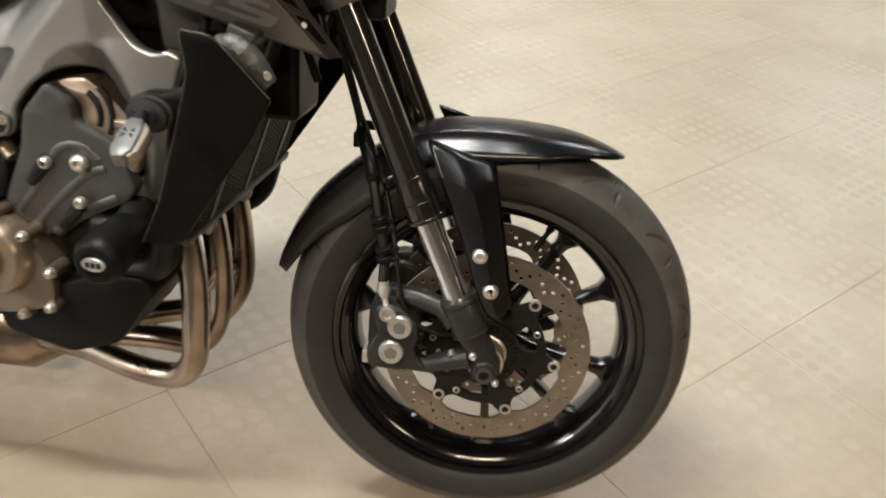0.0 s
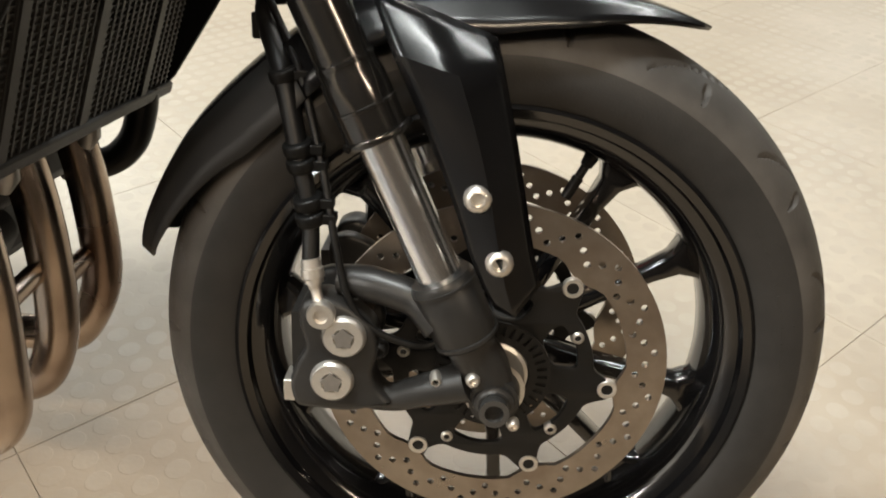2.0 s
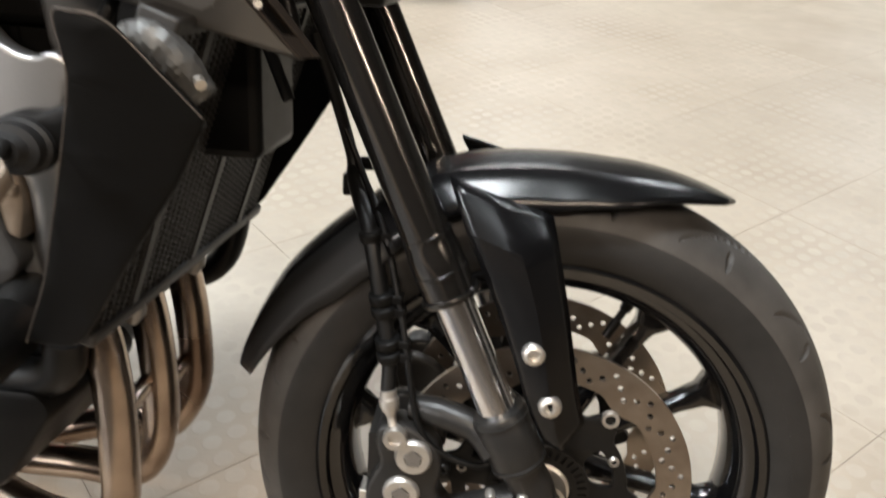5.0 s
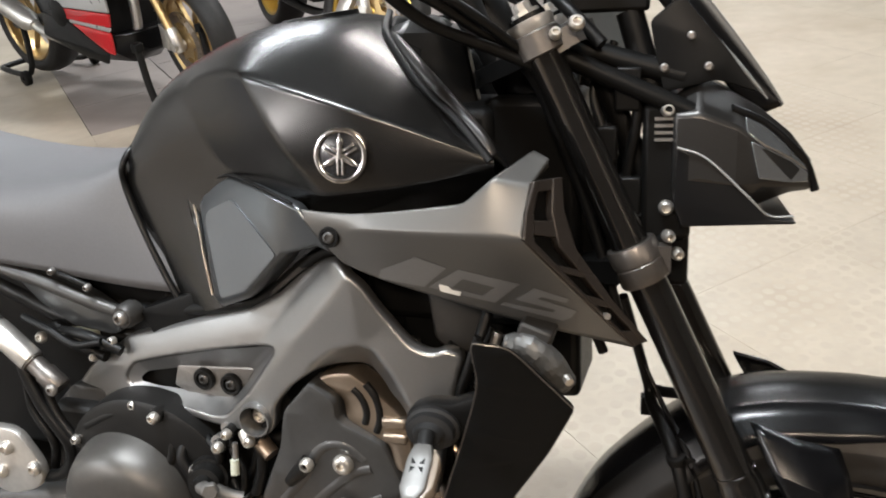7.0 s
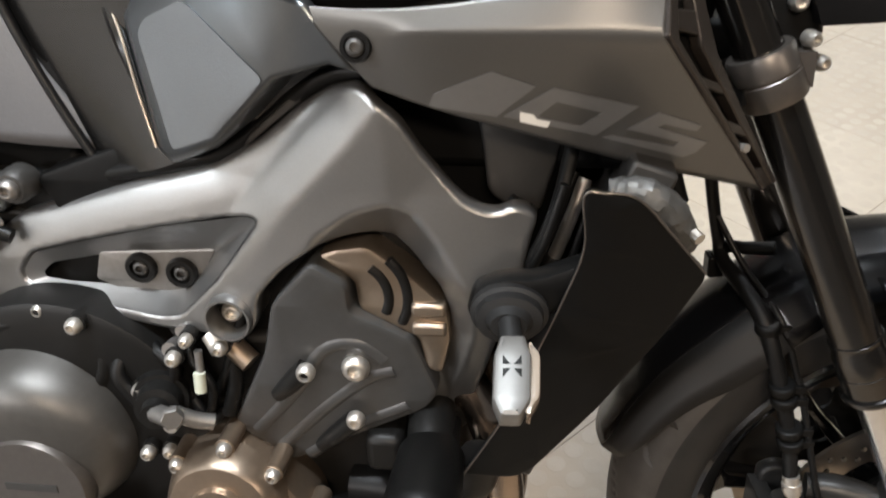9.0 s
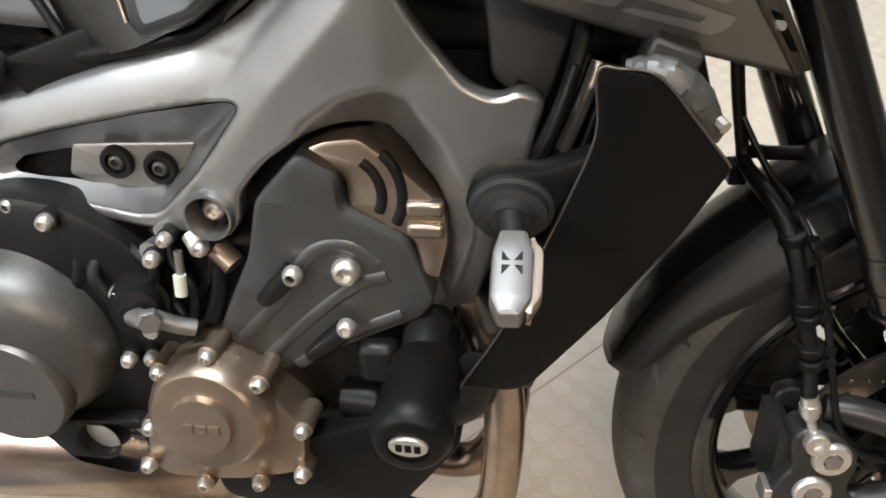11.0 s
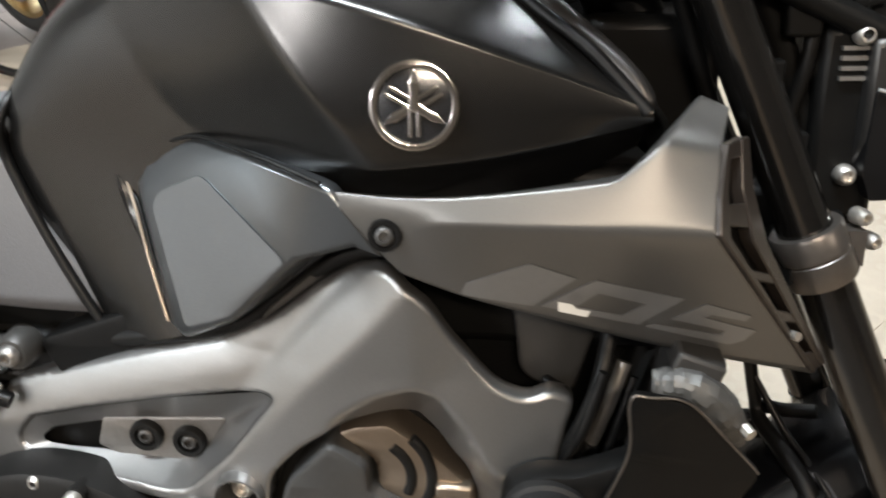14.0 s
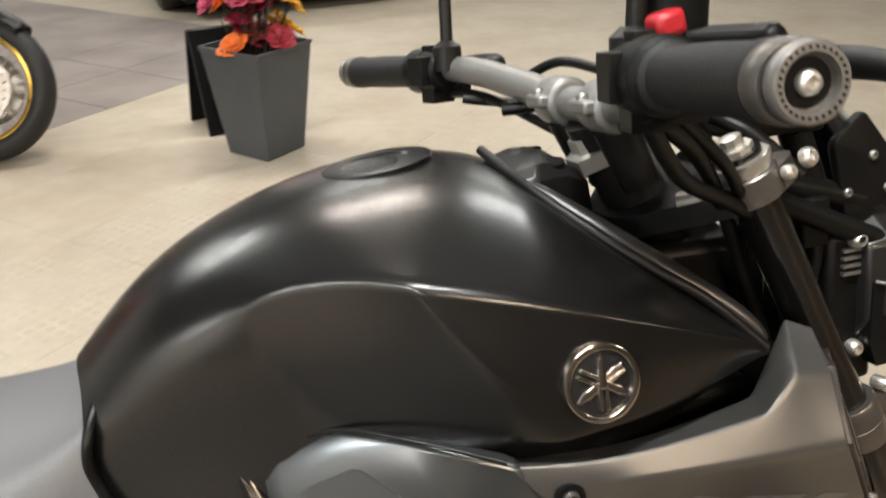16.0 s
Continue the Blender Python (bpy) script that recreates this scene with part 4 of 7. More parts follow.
# -- tank --
tank_cols = [
    [(-0.756, -0.110, 0.701), (-0.797, -0.100, 0.775), (-0.832, -0.090, 0.850), (-0.830, -0.092, 0.884), (-0.832, -0.065, 0.904), (-0.842, -0.030, 0.910), (-0.848, 0, 0.911)],
    [(-0.702, -0.142, 0.714), (-0.728, -0.123, 0.790), (-0.745, -0.112, 0.862), (-0.762, -0.114, 0.925), (-0.778, -0.102, 0.956), (-0.792, -0.045, 0.966), (-0.797, 0, 0.968)],
    [(-0.660, -0.145, 0.730), (-0.668, -0.128, 0.800), (-0.662, -0.132, 0.882), (-0.692, -0.131, 0.936), (-0.715, -0.119, 0.979), (-0.728, -0.066, 1.002), (-0.732, 0, 1.008)],
    [(-0.605, -0.145, 0.765), (-0.615, -0.142, 0.815), (-0.602, -0.160, 0.878), (-0.630, -0.157, 0.934), (-0.643, -0.147, 0.996), (-0.645, -0.080, 1.031), (-0.645, 0, 1.038)],
    [(-0.509, -0.150, 0.800), (-0.509, -0.178, 0.862), (-0.509, -0.200, 0.875), (-0.547, -0.206, 0.925), (-0.596, -0.181, 0.994), (-0.570, -0.096, 1.035), (-0.560, 0, 1.048)],
    [(-0.430, -0.145, 0.830), (-0.430, -0.178, 0.870), (-0.430, -0.198, 0.884), (-0.456, -0.204, 0.924), (-0.485, -0.206, 0.969), (-0.500, -0.110, 1.024), (-0.500, 0, 1.042)],
    [(-0.345, -0.140, 0.878), (-0.343, -0.155, 0.892), (-0.341, -0.167, 0.899), (-0.338, -0.172, 0.902), (-0.340, -0.170, 0.909), (-0.425, -0.122, 0.976), (-0.474, 0, 1.022)],
]
bm = cage(tank_cols, crease_rows=((4, 4, 6), (2, 2, 6)), crease_cols=((4, 2, 4), (6, 0, 6)), mirror=True, weight=0.86)
for a, b, w in (((2, 2), (2, 3), 0.93), ((2, 3), (2, 4), 0.9), ((2, 4), (3, 4), 0.72), ((3, 4), (4, 4), 0.82)):
    crease(bm, tank_cols[a[0]][a[1]], tank_cols[b[0]][b[1]], w)
tank = part("fuel_tank", bm, TANK_BLACK, label="satin black creased fuel tank", subd=5, sharp=80, **B)
bm = bmesh.new()
turned(bm, (-0.588, 0, 1.016), (-0.591, 0, 1.0405), [(0, 0.046), (0.8, 0.046), (0.97, 0.0455), (1, 0.044), (1.0, 0.03), (0.93, 0.028)], 40)
part("filler_cap", bm, SATIN_BLACK, label="dark round fuel filler cap", **B)
# front cover of the tank around the ignition lock
rim_ = [(-0.342, -0.172, 0.909), (-0.349, -0.169, 0.920), (-0.378, -0.153, 0.944), (-0.412, -0.133, 0.967), (-0.445, -0.107, 0.991), (-0.466, -0.084, 1.007), (-0.486, -0.058, 1.022), (-0.500, -0.022, 1.038), (-0.503, 0.0, 1.042)]
top_ = [(-0.330, -0.160, 0.916), (-0.343, -0.150, 0.936), (-0.364, -0.132, 0.953), (-0.392, -0.108, 0.975), (-0.424, -0.080, 0.997), (-0.448, -0.062, 1.012), (-0.472, -0.048, 1.022), (-0.482, -0.022, 1.036), (-0.484, 0.0, 1.040)]
top_ = [tuple(Vector(t).lerp(Vector(r), 0.38)) for r, t in zip(rim_, top_)]
cols = [[(t[0] - 0.004, t[1], t[2] - 0.003), (t[0] + 0.010, t[1] * 0.93, t[2] - 0.016), (t[0] + 0.022, t[1] * 0.8, t[2] - 0.07)] for t in top_]
part("tank_front_cover", cage(cols, mirror=True), BLACK_PLASTIC, label="black plastic cover along the front of the tank", solid=0.004, subd=2, **B)
for s in (-1, 1):
    bm = bmesh.new()
    loops = []
    for k, (r, t) in enumerate(zip(rim_[:7], top_[:7])):
        r, t = Vector((r[0], r[1] * -s, r[2])), Vector((t[0], t[1] * -s, t[2]))
        lift = Vector((0.3, 0.45 * s, 0.84)) * (0.0050 if k else 0.0010)
        e = (t - r) * 0.12
        loops.append([r - lift * 0.8, r + e + lift * 0.6, r.lerp(t, 0.5) + lift, t - e + lift * 0.5, t - lift * 0.8, r.lerp(t, 0.5) - lift])
    rings(bm, loops)
    part("cover_band", bm, HOUSING, label="satin grey band along the front edge of the tank", subd=2, sharp=80, **B)
# hood over the ignition lock at the front of the tank
hood = [(-0.494, -0.050, 1.016), (-0.470, -0.052, 1.022), (-0.440, -0.036, 1.018), (-0.412, -0.008, 1.004), (-0.412, 0.008, 1.004), (-0.440, 0.036, 1.018), (-0.470, 0.052, 1.022), (-0.494, 0.050, 1.016)]
bm = bmesh.new()
rings(bm, [[(x + (0.012 if x > -0.43 else 0.0), y, 0.935) for x, y, z in hood], [(x + (0.003 if x > -0.43 else 0.0), y, z - 0.020) for x, y, z in hood], hood,
           [(-0.452 + (x + 0.452) * 0.82, y * 0.78, z + 0.010) for x, y, z in hood], [(-0.452 + (x + 0.452) * 0.5, y * 0.4, z + 0.014) for x, y, z in hood]])
part("lock_hood", bm, HOUSING, label="black moulded hood at the front of the tank", bevel=0.003, sharp=30, **B)
for s in (-1, 1):
    # black oval laid on the hood for the shade in its recess
    bm = bmesh.new()
    turned(bm, (-0.450, s * 0.031, 1.0275), (-0.450, s * 0.032, 1.0305), [(0, 0.0095), (1, 0.0090)], 24)
    for v in bm.verts:
        v.co.y = s * 0.031 + (v.co.y - s * 0.031) * 0.5
    part("hood_recess", bm, GUARD_BLACK, label="black oval on the hood for the shade of its recess", **B)
# black tube drawn for the dark gap between tank and front band
bm = bmesh.new()
tube(bm, [(-0.342, -0.172, 0.907), (-0.378, -0.154, 0.942), (-0.412, -0.134, 0.965), (-0.445, -0.108, 0.989), (-0.484, -0.060, 1.020), (-0.503, 0.0, 1.040)], 0.0042)
part("tank_seal", bm, HOSE, label="black strip in the gap along the tank edge", **B)


def emblem():
    c = Vector((-0.4805, -0.2035, 0.9175))
    m = BODY @ Matrix.Translation(c) @ Matrix.Rotation(radians(4), 4, "Z") @ Matrix.Rotation(radians(-10), 4, "X")
    e = new("tank_emblem")
    e.parent, e.matrix_basis = bike, m @ Matrix.Scale(0.82, 4)
    part("emblem_ground", plate([circle(0, 0, 0.029, 48)], -0.002, 0.006, 0.0005), EMBLEM_DARK, e)
    part("emblem_ring", plate([circle(0, 0, 0.0325, 60), circle(0, 0, 0.0272, 60)], -0.0048, 0.006, 0.001), EMBLEM_CHROME, e, "chromed ring")
    for k in range(3):
        turn = Matrix.Rotation(radians(120 * k), 4, "Y") @ Matrix.Translation((0, -0.0004 * (2 - k), 0))
        bm = plate([fillet([(-0.0044, -0.004), (0.0044, -0.004), (0.0030, 0.010), (0.0036, 0.016), (0, 0.0262), (-0.0036, 0.016), (-0.0030, 0.010)], 0.0008, 2)], -0.0045, -0.001, 0.0006)
        bm.transform(turn)
        part("emblem_bar", bm, EMBLEM_CHROME, e, "plain chromed bar")
        for sx in (-1, 1):
            bm = plate([fillet([(sx * 0.0029 - 0.0014, -0.022), (sx * 0.0029 + 0.0014, -0.022), (sx * 0.0029 + 0.0014, -0.002), (sx * 0.0029 - 0.0014, -0.002)], 0.0006, 2)], -0.0043, -0.001, 0.0005)
            bm.transform(turn)
            part("emblem_bar", bm, EMBLEM_CHROME, e, "plain chromed bar")
    return e


emblem()

# -- knee panels, shrouds, vents --


# rim of the knee panel and the raised edge of its pad, as x, y, z
knee_rim = [(-0.715, -0.114, 0.838), (-0.697, -0.119, 0.860), (-0.652, -0.139, 0.879), (-0.600, -0.170, 0.876), (-0.537, -0.198, 0.863), (-0.506, -0.193, 0.813), (-0.530, -0.184, 0.817), (-0.557, -0.170, 0.808), (-0.598, -0.160, 0.768), (-0.630, -0.157, 0.744), (-0.667, -0.163, 0.732), (-0.682, -0.156, 0.744)]
pad_rim = [(-0.692, -0.142, 0.834), (-0.640, -0.1535, 0.862), (-0.571, -0.186, 0.806), (-0.622, -0.1805, 0.757), (-0.666, -0.172, 0.741)]
shroud_cols = [
    [(-0.538, -0.165, 0.850), (-0.542, -0.193, 0.860), (-0.528, -0.198, 0.842), (-0.496, -0.192, 0.804)],
    [(-0.490, -0.172, 0.850), (-0.494, -0.201, 0.858), (-0.487, -0.207, 0.846), (-0.455, -0.196, 0.790)],
    [(-0.440, -0.175, 0.852), (-0.444, -0.206, 0.862), (-0.444, -0.214, 0.847), (-0.410, -0.190, 0.777)],
    [(-0.352, -0.170, 0.868), (-0.361, -0.205, 0.874), (-0.376, -0.218, 0.847), (-0.330, -0.172, 0.748)],
    [(-0.308, -0.140, 0.912), (-0.334, -0.197, 0.897), (-0.336, -0.219, 0.846), (-0.262, -0.152, 0.727)],
    [(-0.291, -0.150, 0.906), (-0.300, -0.188, 0.889), (-0.304, -0.217, 0.845), (-0.212, -0.134, 0.711)],
]
vent_cols = [
    [(-0.299, -0.186, 0.892), (-0.280, -0.150, 0.888)],
    [(-0.303, -0.204, 0.866), (-0.276, -0.162, 0.858)],
    [(-0.303, -0.216, 0.845), (-0.264, -0.166, 0.822)],
    [(-0.263, -0.181, 0.787), (-0.232, -0.146, 0.765)],
    [(-0.213, -0.135, 0.712), (-0.200, -0.118, 0.712)],
]


def vent_strip(u0, u1, s0, s1, lift, thick):
    """A stretch of the vent strip: u across it, s along it, lifted off its surface."""
    def at(s, u):
        k = min(int(s), 3)
        a = Vector(vent_cols[k][0]).lerp(Vector(vent_cols[k + 1][0]), s - k)
        b = Vector(vent_cols[k][1]).lerp(Vector(vent_cols[k + 1][1]), s - k)
        n = (b - a).cross(Vector(vent_cols[k + 1][0]) - Vector(vent_cols[k][0])).normalized()
        n = n if n.x > 0 else -n
        return a.lerp(b, u), n
    bm = bmesh.new()
    loops = []
    n_s = max(2, int((s1 - s0) * 6))
    for i in range(n_s + 1):
        s = s0 + (s1 - s0) * i / n_s
        (p, n), (q, _) = at(s, u0), at(s, u1)
        loops.append([p + n * (lift - thick), p + n * lift, q + n * lift, q + n * (lift - thick)])
    rings(bm, loops)
    return bm


KNEES = []


def side_panels(side):
    f = -side
    flip = Matrix.Scale(-1, 4, (0, 1, 0)) if side > 0 else Matrix.Identity(4)
    bm = bmesh.new()
    rim = [bm.verts.new(p) for p in knee_rim]
    top = [bm.verts.new(p) for p in pad_rim]
    low = [bm.verts.new((x, y + 0.014, z)) for x, y, z in knee_rim]
    for i in range(12):
        bm.faces.new((rim[i], rim[(i + 1) % 12], low[(i + 1) % 12], low[i]))
    for q in ((top[0], top[1], top[2], top[3]), (top[0], top[3], top[4]), (rim[0], rim[1], top[0]), (rim[1], rim[2], top[1], top[0]), (rim[2], rim[3], top[1]), (rim[3], rim[4], top[2], top[1]),
              (rim[4], rim[5], rim[6], top[2]), (rim[6], rim[7], top[2]), (rim[7], rim[8], top[3], top[2]), (rim[8], rim[9], top[3]), (rim[9], rim[10], top[4], top[3]), (rim[10], rim[11], top[4]), (rim[11], rim[0], top[0], top[4])):
        bm.faces.new(q)
    bm.transform(flip)
    kp = part("knee_panel", bm, KNEE_GREY, label="blue-grey plastic knee panel with a ribbed pad", sharp=80, bevel=0.0045, **B)
    bm = plate([fillet([(-0.686, 0.830), (-0.679, 0.841), (-0.642, 0.857), (-0.576, 0.806), (-0.622, 0.761), (-0.661, 0.746)], 0.006)], -0.0006, 0.001, 0, 0.006)
    KNEES.append(kp)
    pad = part("knee_pad", drape(bm, KNEES[0], 0.0008), PAD_GREY, kp, "finely ribbed grey pad")
    pad.data.transform(flip)
    bm = bmesh.new()
    edge = [Vector(p) for p in ((-0.679, -0.157, 0.744), (-0.694, -0.142, 0.786), (-0.707, -0.126, 0.820), (-0.716, -0.116, 0.840))]
    foot = bmesh.new()
    for x, z in ((-0.688, 0.737), (-0.709, 0.786), (-0.725, 0.824), (-0.731, 0.848)):
        foot.verts.new((x, 0, z))
    drape(foot, tank, -0.0015)
    fl = [glide(edge, 4), glide([v.co.copy() for v in foot.verts], 4)]
    foot.free()
    mid = [a.lerp(b, 0.5) + Vector((0, -0.0035, 0)) for a, b in zip(*fl)]
    rings(bm, [fl[0], mid, fl[1]], close=False)
    bm.transform(flip)
    part("tank_flange", bm, TANK_BLACK, kp, "satin black pressed flange along the panel")
    bm = bmesh.new()
    tube(bm, [p + Vector((-0.001, -0.003, 0)) for p in edge], 0.0013)
    bm.transform(flip)
    part("panel_edge", bm, BRONZE, kp, "pale bronze panel edge")
    bm = bmesh.new()
    tube(bm, [p + Vector((0.0008, -0.0006, 0)) for p in edge + [Vector((-0.698, -0.119, 0.861)), Vector((-0.653, -0.139, 0.880)), Vector((-0.600, -0.171, 0.878)), Vector((-0.545, -0.196, 0.866))]], 0.0017)
    bm.transform(flip)
    part("panel_joint", bm, HOSE, kp, "dark joint round the panel")
    bm = cage([[(x, f * y, z) for x, y, z in c] for c in shroud_cols], crease_rows=((1, 0, 5), (2, 1, 5), (3, 0, 5)), crease_cols=((0, 0, 3), (5, 0, 3), (3, 0, 1), (4, 0, 1)), weight=0.95)
    sh = part("tank_shroud", bm, SHROUD_GREY, label="matte grey tank shroud with faint lettering blocks", solid=0.010, subd=4, sharp=80, **B)
    bolt("shroud_bolt", sh, (-0.503, side * 0.203, 0.834), (0.1, side, 0.2), 0.0066, 0.004, GREY_CAST)
    bm = bmesh.new()
    turned(bm, (-0.503, side * 0.200, 0.834), (-0.503, side * 0.2045, 0.8345), [(0, 0.0112), (1, 0.0104), (1, 0.0076), (0, 0.0074)], 24)
    part("bolt_cup", bm, BLACK_PLASTIC, sh)
    vt = new("shroud_vent")
    tagged(vt, "smoked brown vent strip with slots at the shroud front")
    vt.parent, vt.matrix_basis = bike, BODY
    for nm, mt, spec in (("vent_rail", VENT_BROWN, (0.0, 0.20, 0.0, 4.0, 0.003, 0.009)), ("vent_rail", VENT_BROWN, (0.66, 1.0, 0.0, 4.0, 0.003, 0.009)), ("vent_back", BLACK_PLASTIC, (0.05, 0.95, 0.05, 3.95, -0.006, 0.003)),
                         ("vent_bar", VENT_BROWN, (0.15, 0.8, 0.0, 0.35, 0.002, 0.006)), ("vent_bar", VENT_BROWN, (0.15, 0.8, 1.25, 1.75, 0.002, 0.006)), ("vent_bar", VENT_BROWN, (0.15, 0.8, 2.45, 2.62, 0.002, 0.006)),
                         ("vent_bar", VENT_BROWN, (0.15, 0.8, 3.05, 3.24, 0.002, 0.006)), ("vent_bar", VENT_BROWN, (0.15, 0.8, 3.72, 4.0, 0.002, 0.006))):
        bm = vent_strip(*spec)
        bm.transform(flip)
        part(nm, bm, mt, vt, bevel=0.0012)
    bm = bmesh.new()
    rod(bm, (-0.236, side * 0.157, 0.753), (-0.233, side * 0.162, 0.754), 0.0032, seg=12)
    part("vent_screw", bm, STEEL, vt)
    return sh


shroud = side_panels(-1)
side_panels(1)
# faint blocks of lettering on the shroud, and a white mark painted for a gleam
for loops, mt, nm in (([[(-0.452, 0.801), (-0.411, 0.819), (-0.382, 0.808), (-0.409, 0.784), (-0.456, 0.792)]], DECAL, "decal_block"),
                      ([[(-0.370, 0.807), (-0.313, 0.792), (-0.340, 0.768), (-0.404, 0.784)], [(-0.368, 0.796), (-0.381, 0.784), (-0.351, 0.776), (-0.337, 0.787)]], DECAL, "decal_block"),
                      ([[(-0.299, 0.787), (-0.268, 0.775), (-0.271, 0.770), (-0.294, 0.777), (-0.298, 0.774), (-0.262, 0.760), (-0.268, 0.751), (-0.277, 0.747), (-0.335, 0.766), (-0.329, 0.768), (-0.285, 0.757), (-0.282, 0.761), (-0.319, 0.773)]], DECAL, "decal_block"),
                      ([[(-0.393, 0.788), (-0.384, 0.786), (-0.381, 0.782), (-0.372, 0.780), (-0.374, 0.775), (-0.393, 0.780)]], GLEAM_WHITE, "decal_mark")):
    bm = plate(loops, -0.0002, 0.0012, 0, 0.008)
    part(nm, drape(bm, shroud, 0.0006 if mt is DECAL else 0.0012), mt, shroud)
# dark underside behind the shroud, air box and coil covers
# the box behind the radiator is an added black filler over a see-through gap
for nm, lb, d in (("air_box", "black air box under the tank", (-0.50, -0.30, -0.13, 0.13, 0.72, 0.86)), ("throttle_cover", "black cover over the throttle bodies", (-0.60, -0.46, -0.12, 0.12, 0.68, 0.80)), ("radiator_shroud", "black filler added behind the radiator to block the view", (-0.47, -0.352, -0.12, 0.12, 0.56, 0.79)), ("steering_head", "black steering head of the frame", (-0.38, -0.28, -0.05, 0.05, 0.60, 0.95))):
    bm = bmesh.new()
    box(bm, *d)
    part(nm, bm, BLACK_PLASTIC, label=lb, bevel=0.01, **B)
def head_panel_y(x, z):
    return -0.140 + 6.0 * (x + 0.410) ** 2


bm = plate([fillet([(-0.432, 0.790), (-0.350, 0.785), (-0.366, 0.732), (-0.379, 0.688), (-0.397, 0.694), (-0.411, 0.699), (-0.420, 0.708), (-0.424, 0.750)], 0.006)], -0.004, 0.02, 0.003, 0.008, head_panel_y)
part("head_panel", bm, GREY_CAST, label="dark grey curved panel above the frame", sharp=60, **B)


# -- frame --
RIDGE = [(-0.488, 0.797), (-0.515, 0.763), (-0.543, 0.733), (-0.573, 0.702), (-0.602, 0.664), (-0.640, 0.600)]
ARCH = [(-0.640, 0.560), (-0.622, 0.585), (-0.596, 0.616), (-0.577, 0.648), (-0.550, 0.682), (-0.521, 0.703), (-0.492, 0.713), (-0.473, 0.707), (-0.451, 0.679), (-0.433, 0.645), (-0.427, 0.623), (-0.430, 0.584), (-0.443, 0.541), (-0.462, 0.490)]
SPAR_TOP = [(-0.985, 0.560), (-0.930, 0.606), (-0.849, 0.660), (-0.804, 0.674), (-0.719, 0.702), (-0.643, 0.724), (-0.599, 0.749), (-0.564, 0.777), (-0.537, 0.794)]


def line_gap(x, z, line):
    """Distance to a line of points, and whether the point lies on its right-hand side."""
    best, right = 9.0, False
    for (ax, az), (bx, bz) in zip(line, line[1:]):
        dx, dz = bx - ax, bz - az
        t = min(1, max(0, ((x - ax) * dx + (z - az) * dz) / (dx * dx + dz * dz)))
        d = math.hypot(x - ax - t * dx, z - az - t * dz)
        if d < best - 1e-9:
            best, right = d, dx * (z - az) - dz * (x - ax) < 0
    return best, right


def frame_form(x, z):
    y = -0.190 + 0.185 * max(0, -0.49 - x) + 1.5 * max(0, x + 0.47) ** 2
    d, left = line_gap(x, z, RIDGE)
    d = math.sqrt(d * d + 0.000003) - 0.0017
    near = min(1, max(0, (z - 0.62) / 0.10))
    y += 0.46 * near * min(d, 0.034) if left else 0.16 * near * min(d, 0.06)
    d, below = line_gap(x, z, SPAR_TOP)
    y += 8.0 * max(0, 0.030 - d) ** 2
    if x > -0.50:
        y += 0.42 * max(0, 0.645 - z) * min(1, (x + 0.50) / 0.04)
    d, inside = line_gap(x, z, ARCH)
    if inside and x > -0.62:
        y += 1.05 * (math.sqrt(d * d + 0.000002) - 0.0014) * min(1, (x + 0.62) / 0.05)
    return y


def frame_y(x, z):
    """The spar's face with its creases rounded off."""
    return (2 * frame_form(x, z) + sum(frame_form(x + a, z + b) for a, b in ((0.003, 0.0), (-0.003, 0.0), (0.0, 0.003), (0.0, -0.003)))) / 6


outer = fillet([(-0.985, 0.546), (-0.930, 0.604), (-0.849, 0.660), (-0.804, 0.674), (-0.719, 0.702), (-0.643, 0.724), (-0.599, 0.749), (-0.564, 0.777), (-0.537, 0.794), (-0.508, 0.803), (-0.481, 0.781), (-0.464, 0.751), (-0.446, 0.727), (-0.433, 0.713),
                (-0.412, 0.704), (-0.397, 0.711), (-0.378, 0.703), (-0.385, 0.680), (-0.394, 0.633), (-0.408, 0.590), (-0.422, 0.540), (-0.437, 0.489), (-0.447, 0.464), (-0.482, 0.470), (-0.472, 0.512), (-0.456, 0.560), (-0.450, 0.600), (-0.459, 0.630),
                (-0.479, 0.657), (-0.503, 0.672), (-0.525, 0.676), (-0.553, 0.669), (-0.584, 0.647), (-0.611, 0.616), (-0.6135, 0.592), (-0.626, 0.5735), (-0.645, 0.5705), (-0.668, 0.572), (-0.714, 0.570), (-0.769, 0.5745), (-0.816, 0.579), (-0.860, 0.575)], 0.010)
window = fillet([(-0.602, 0.686), (-0.648, 0.627), (-0.688, 0.588), (-0.708, 0.583), (-0.769, 0.585), (-0.818, 0.588), (-0.852, 0.597), (-0.853, 0.608), (-0.837, 0.628), (-0.775, 0.647), (-0.694, 0.669), (-0.612, 0.688)], 0.008)
recess = fillet([(-0.664, 0.633), (-0.678, 0.614), (-0.694, 0.598), (-0.709, 0.594), (-0.765, 0.596), (-0.808, 0.597), (-0.832, 0.600), (-0.834, 0.606), (-0.822, 0.616), (-0.774, 0.626), (-0.720, 0.631), (-0.670, 0.636)], 0.004)


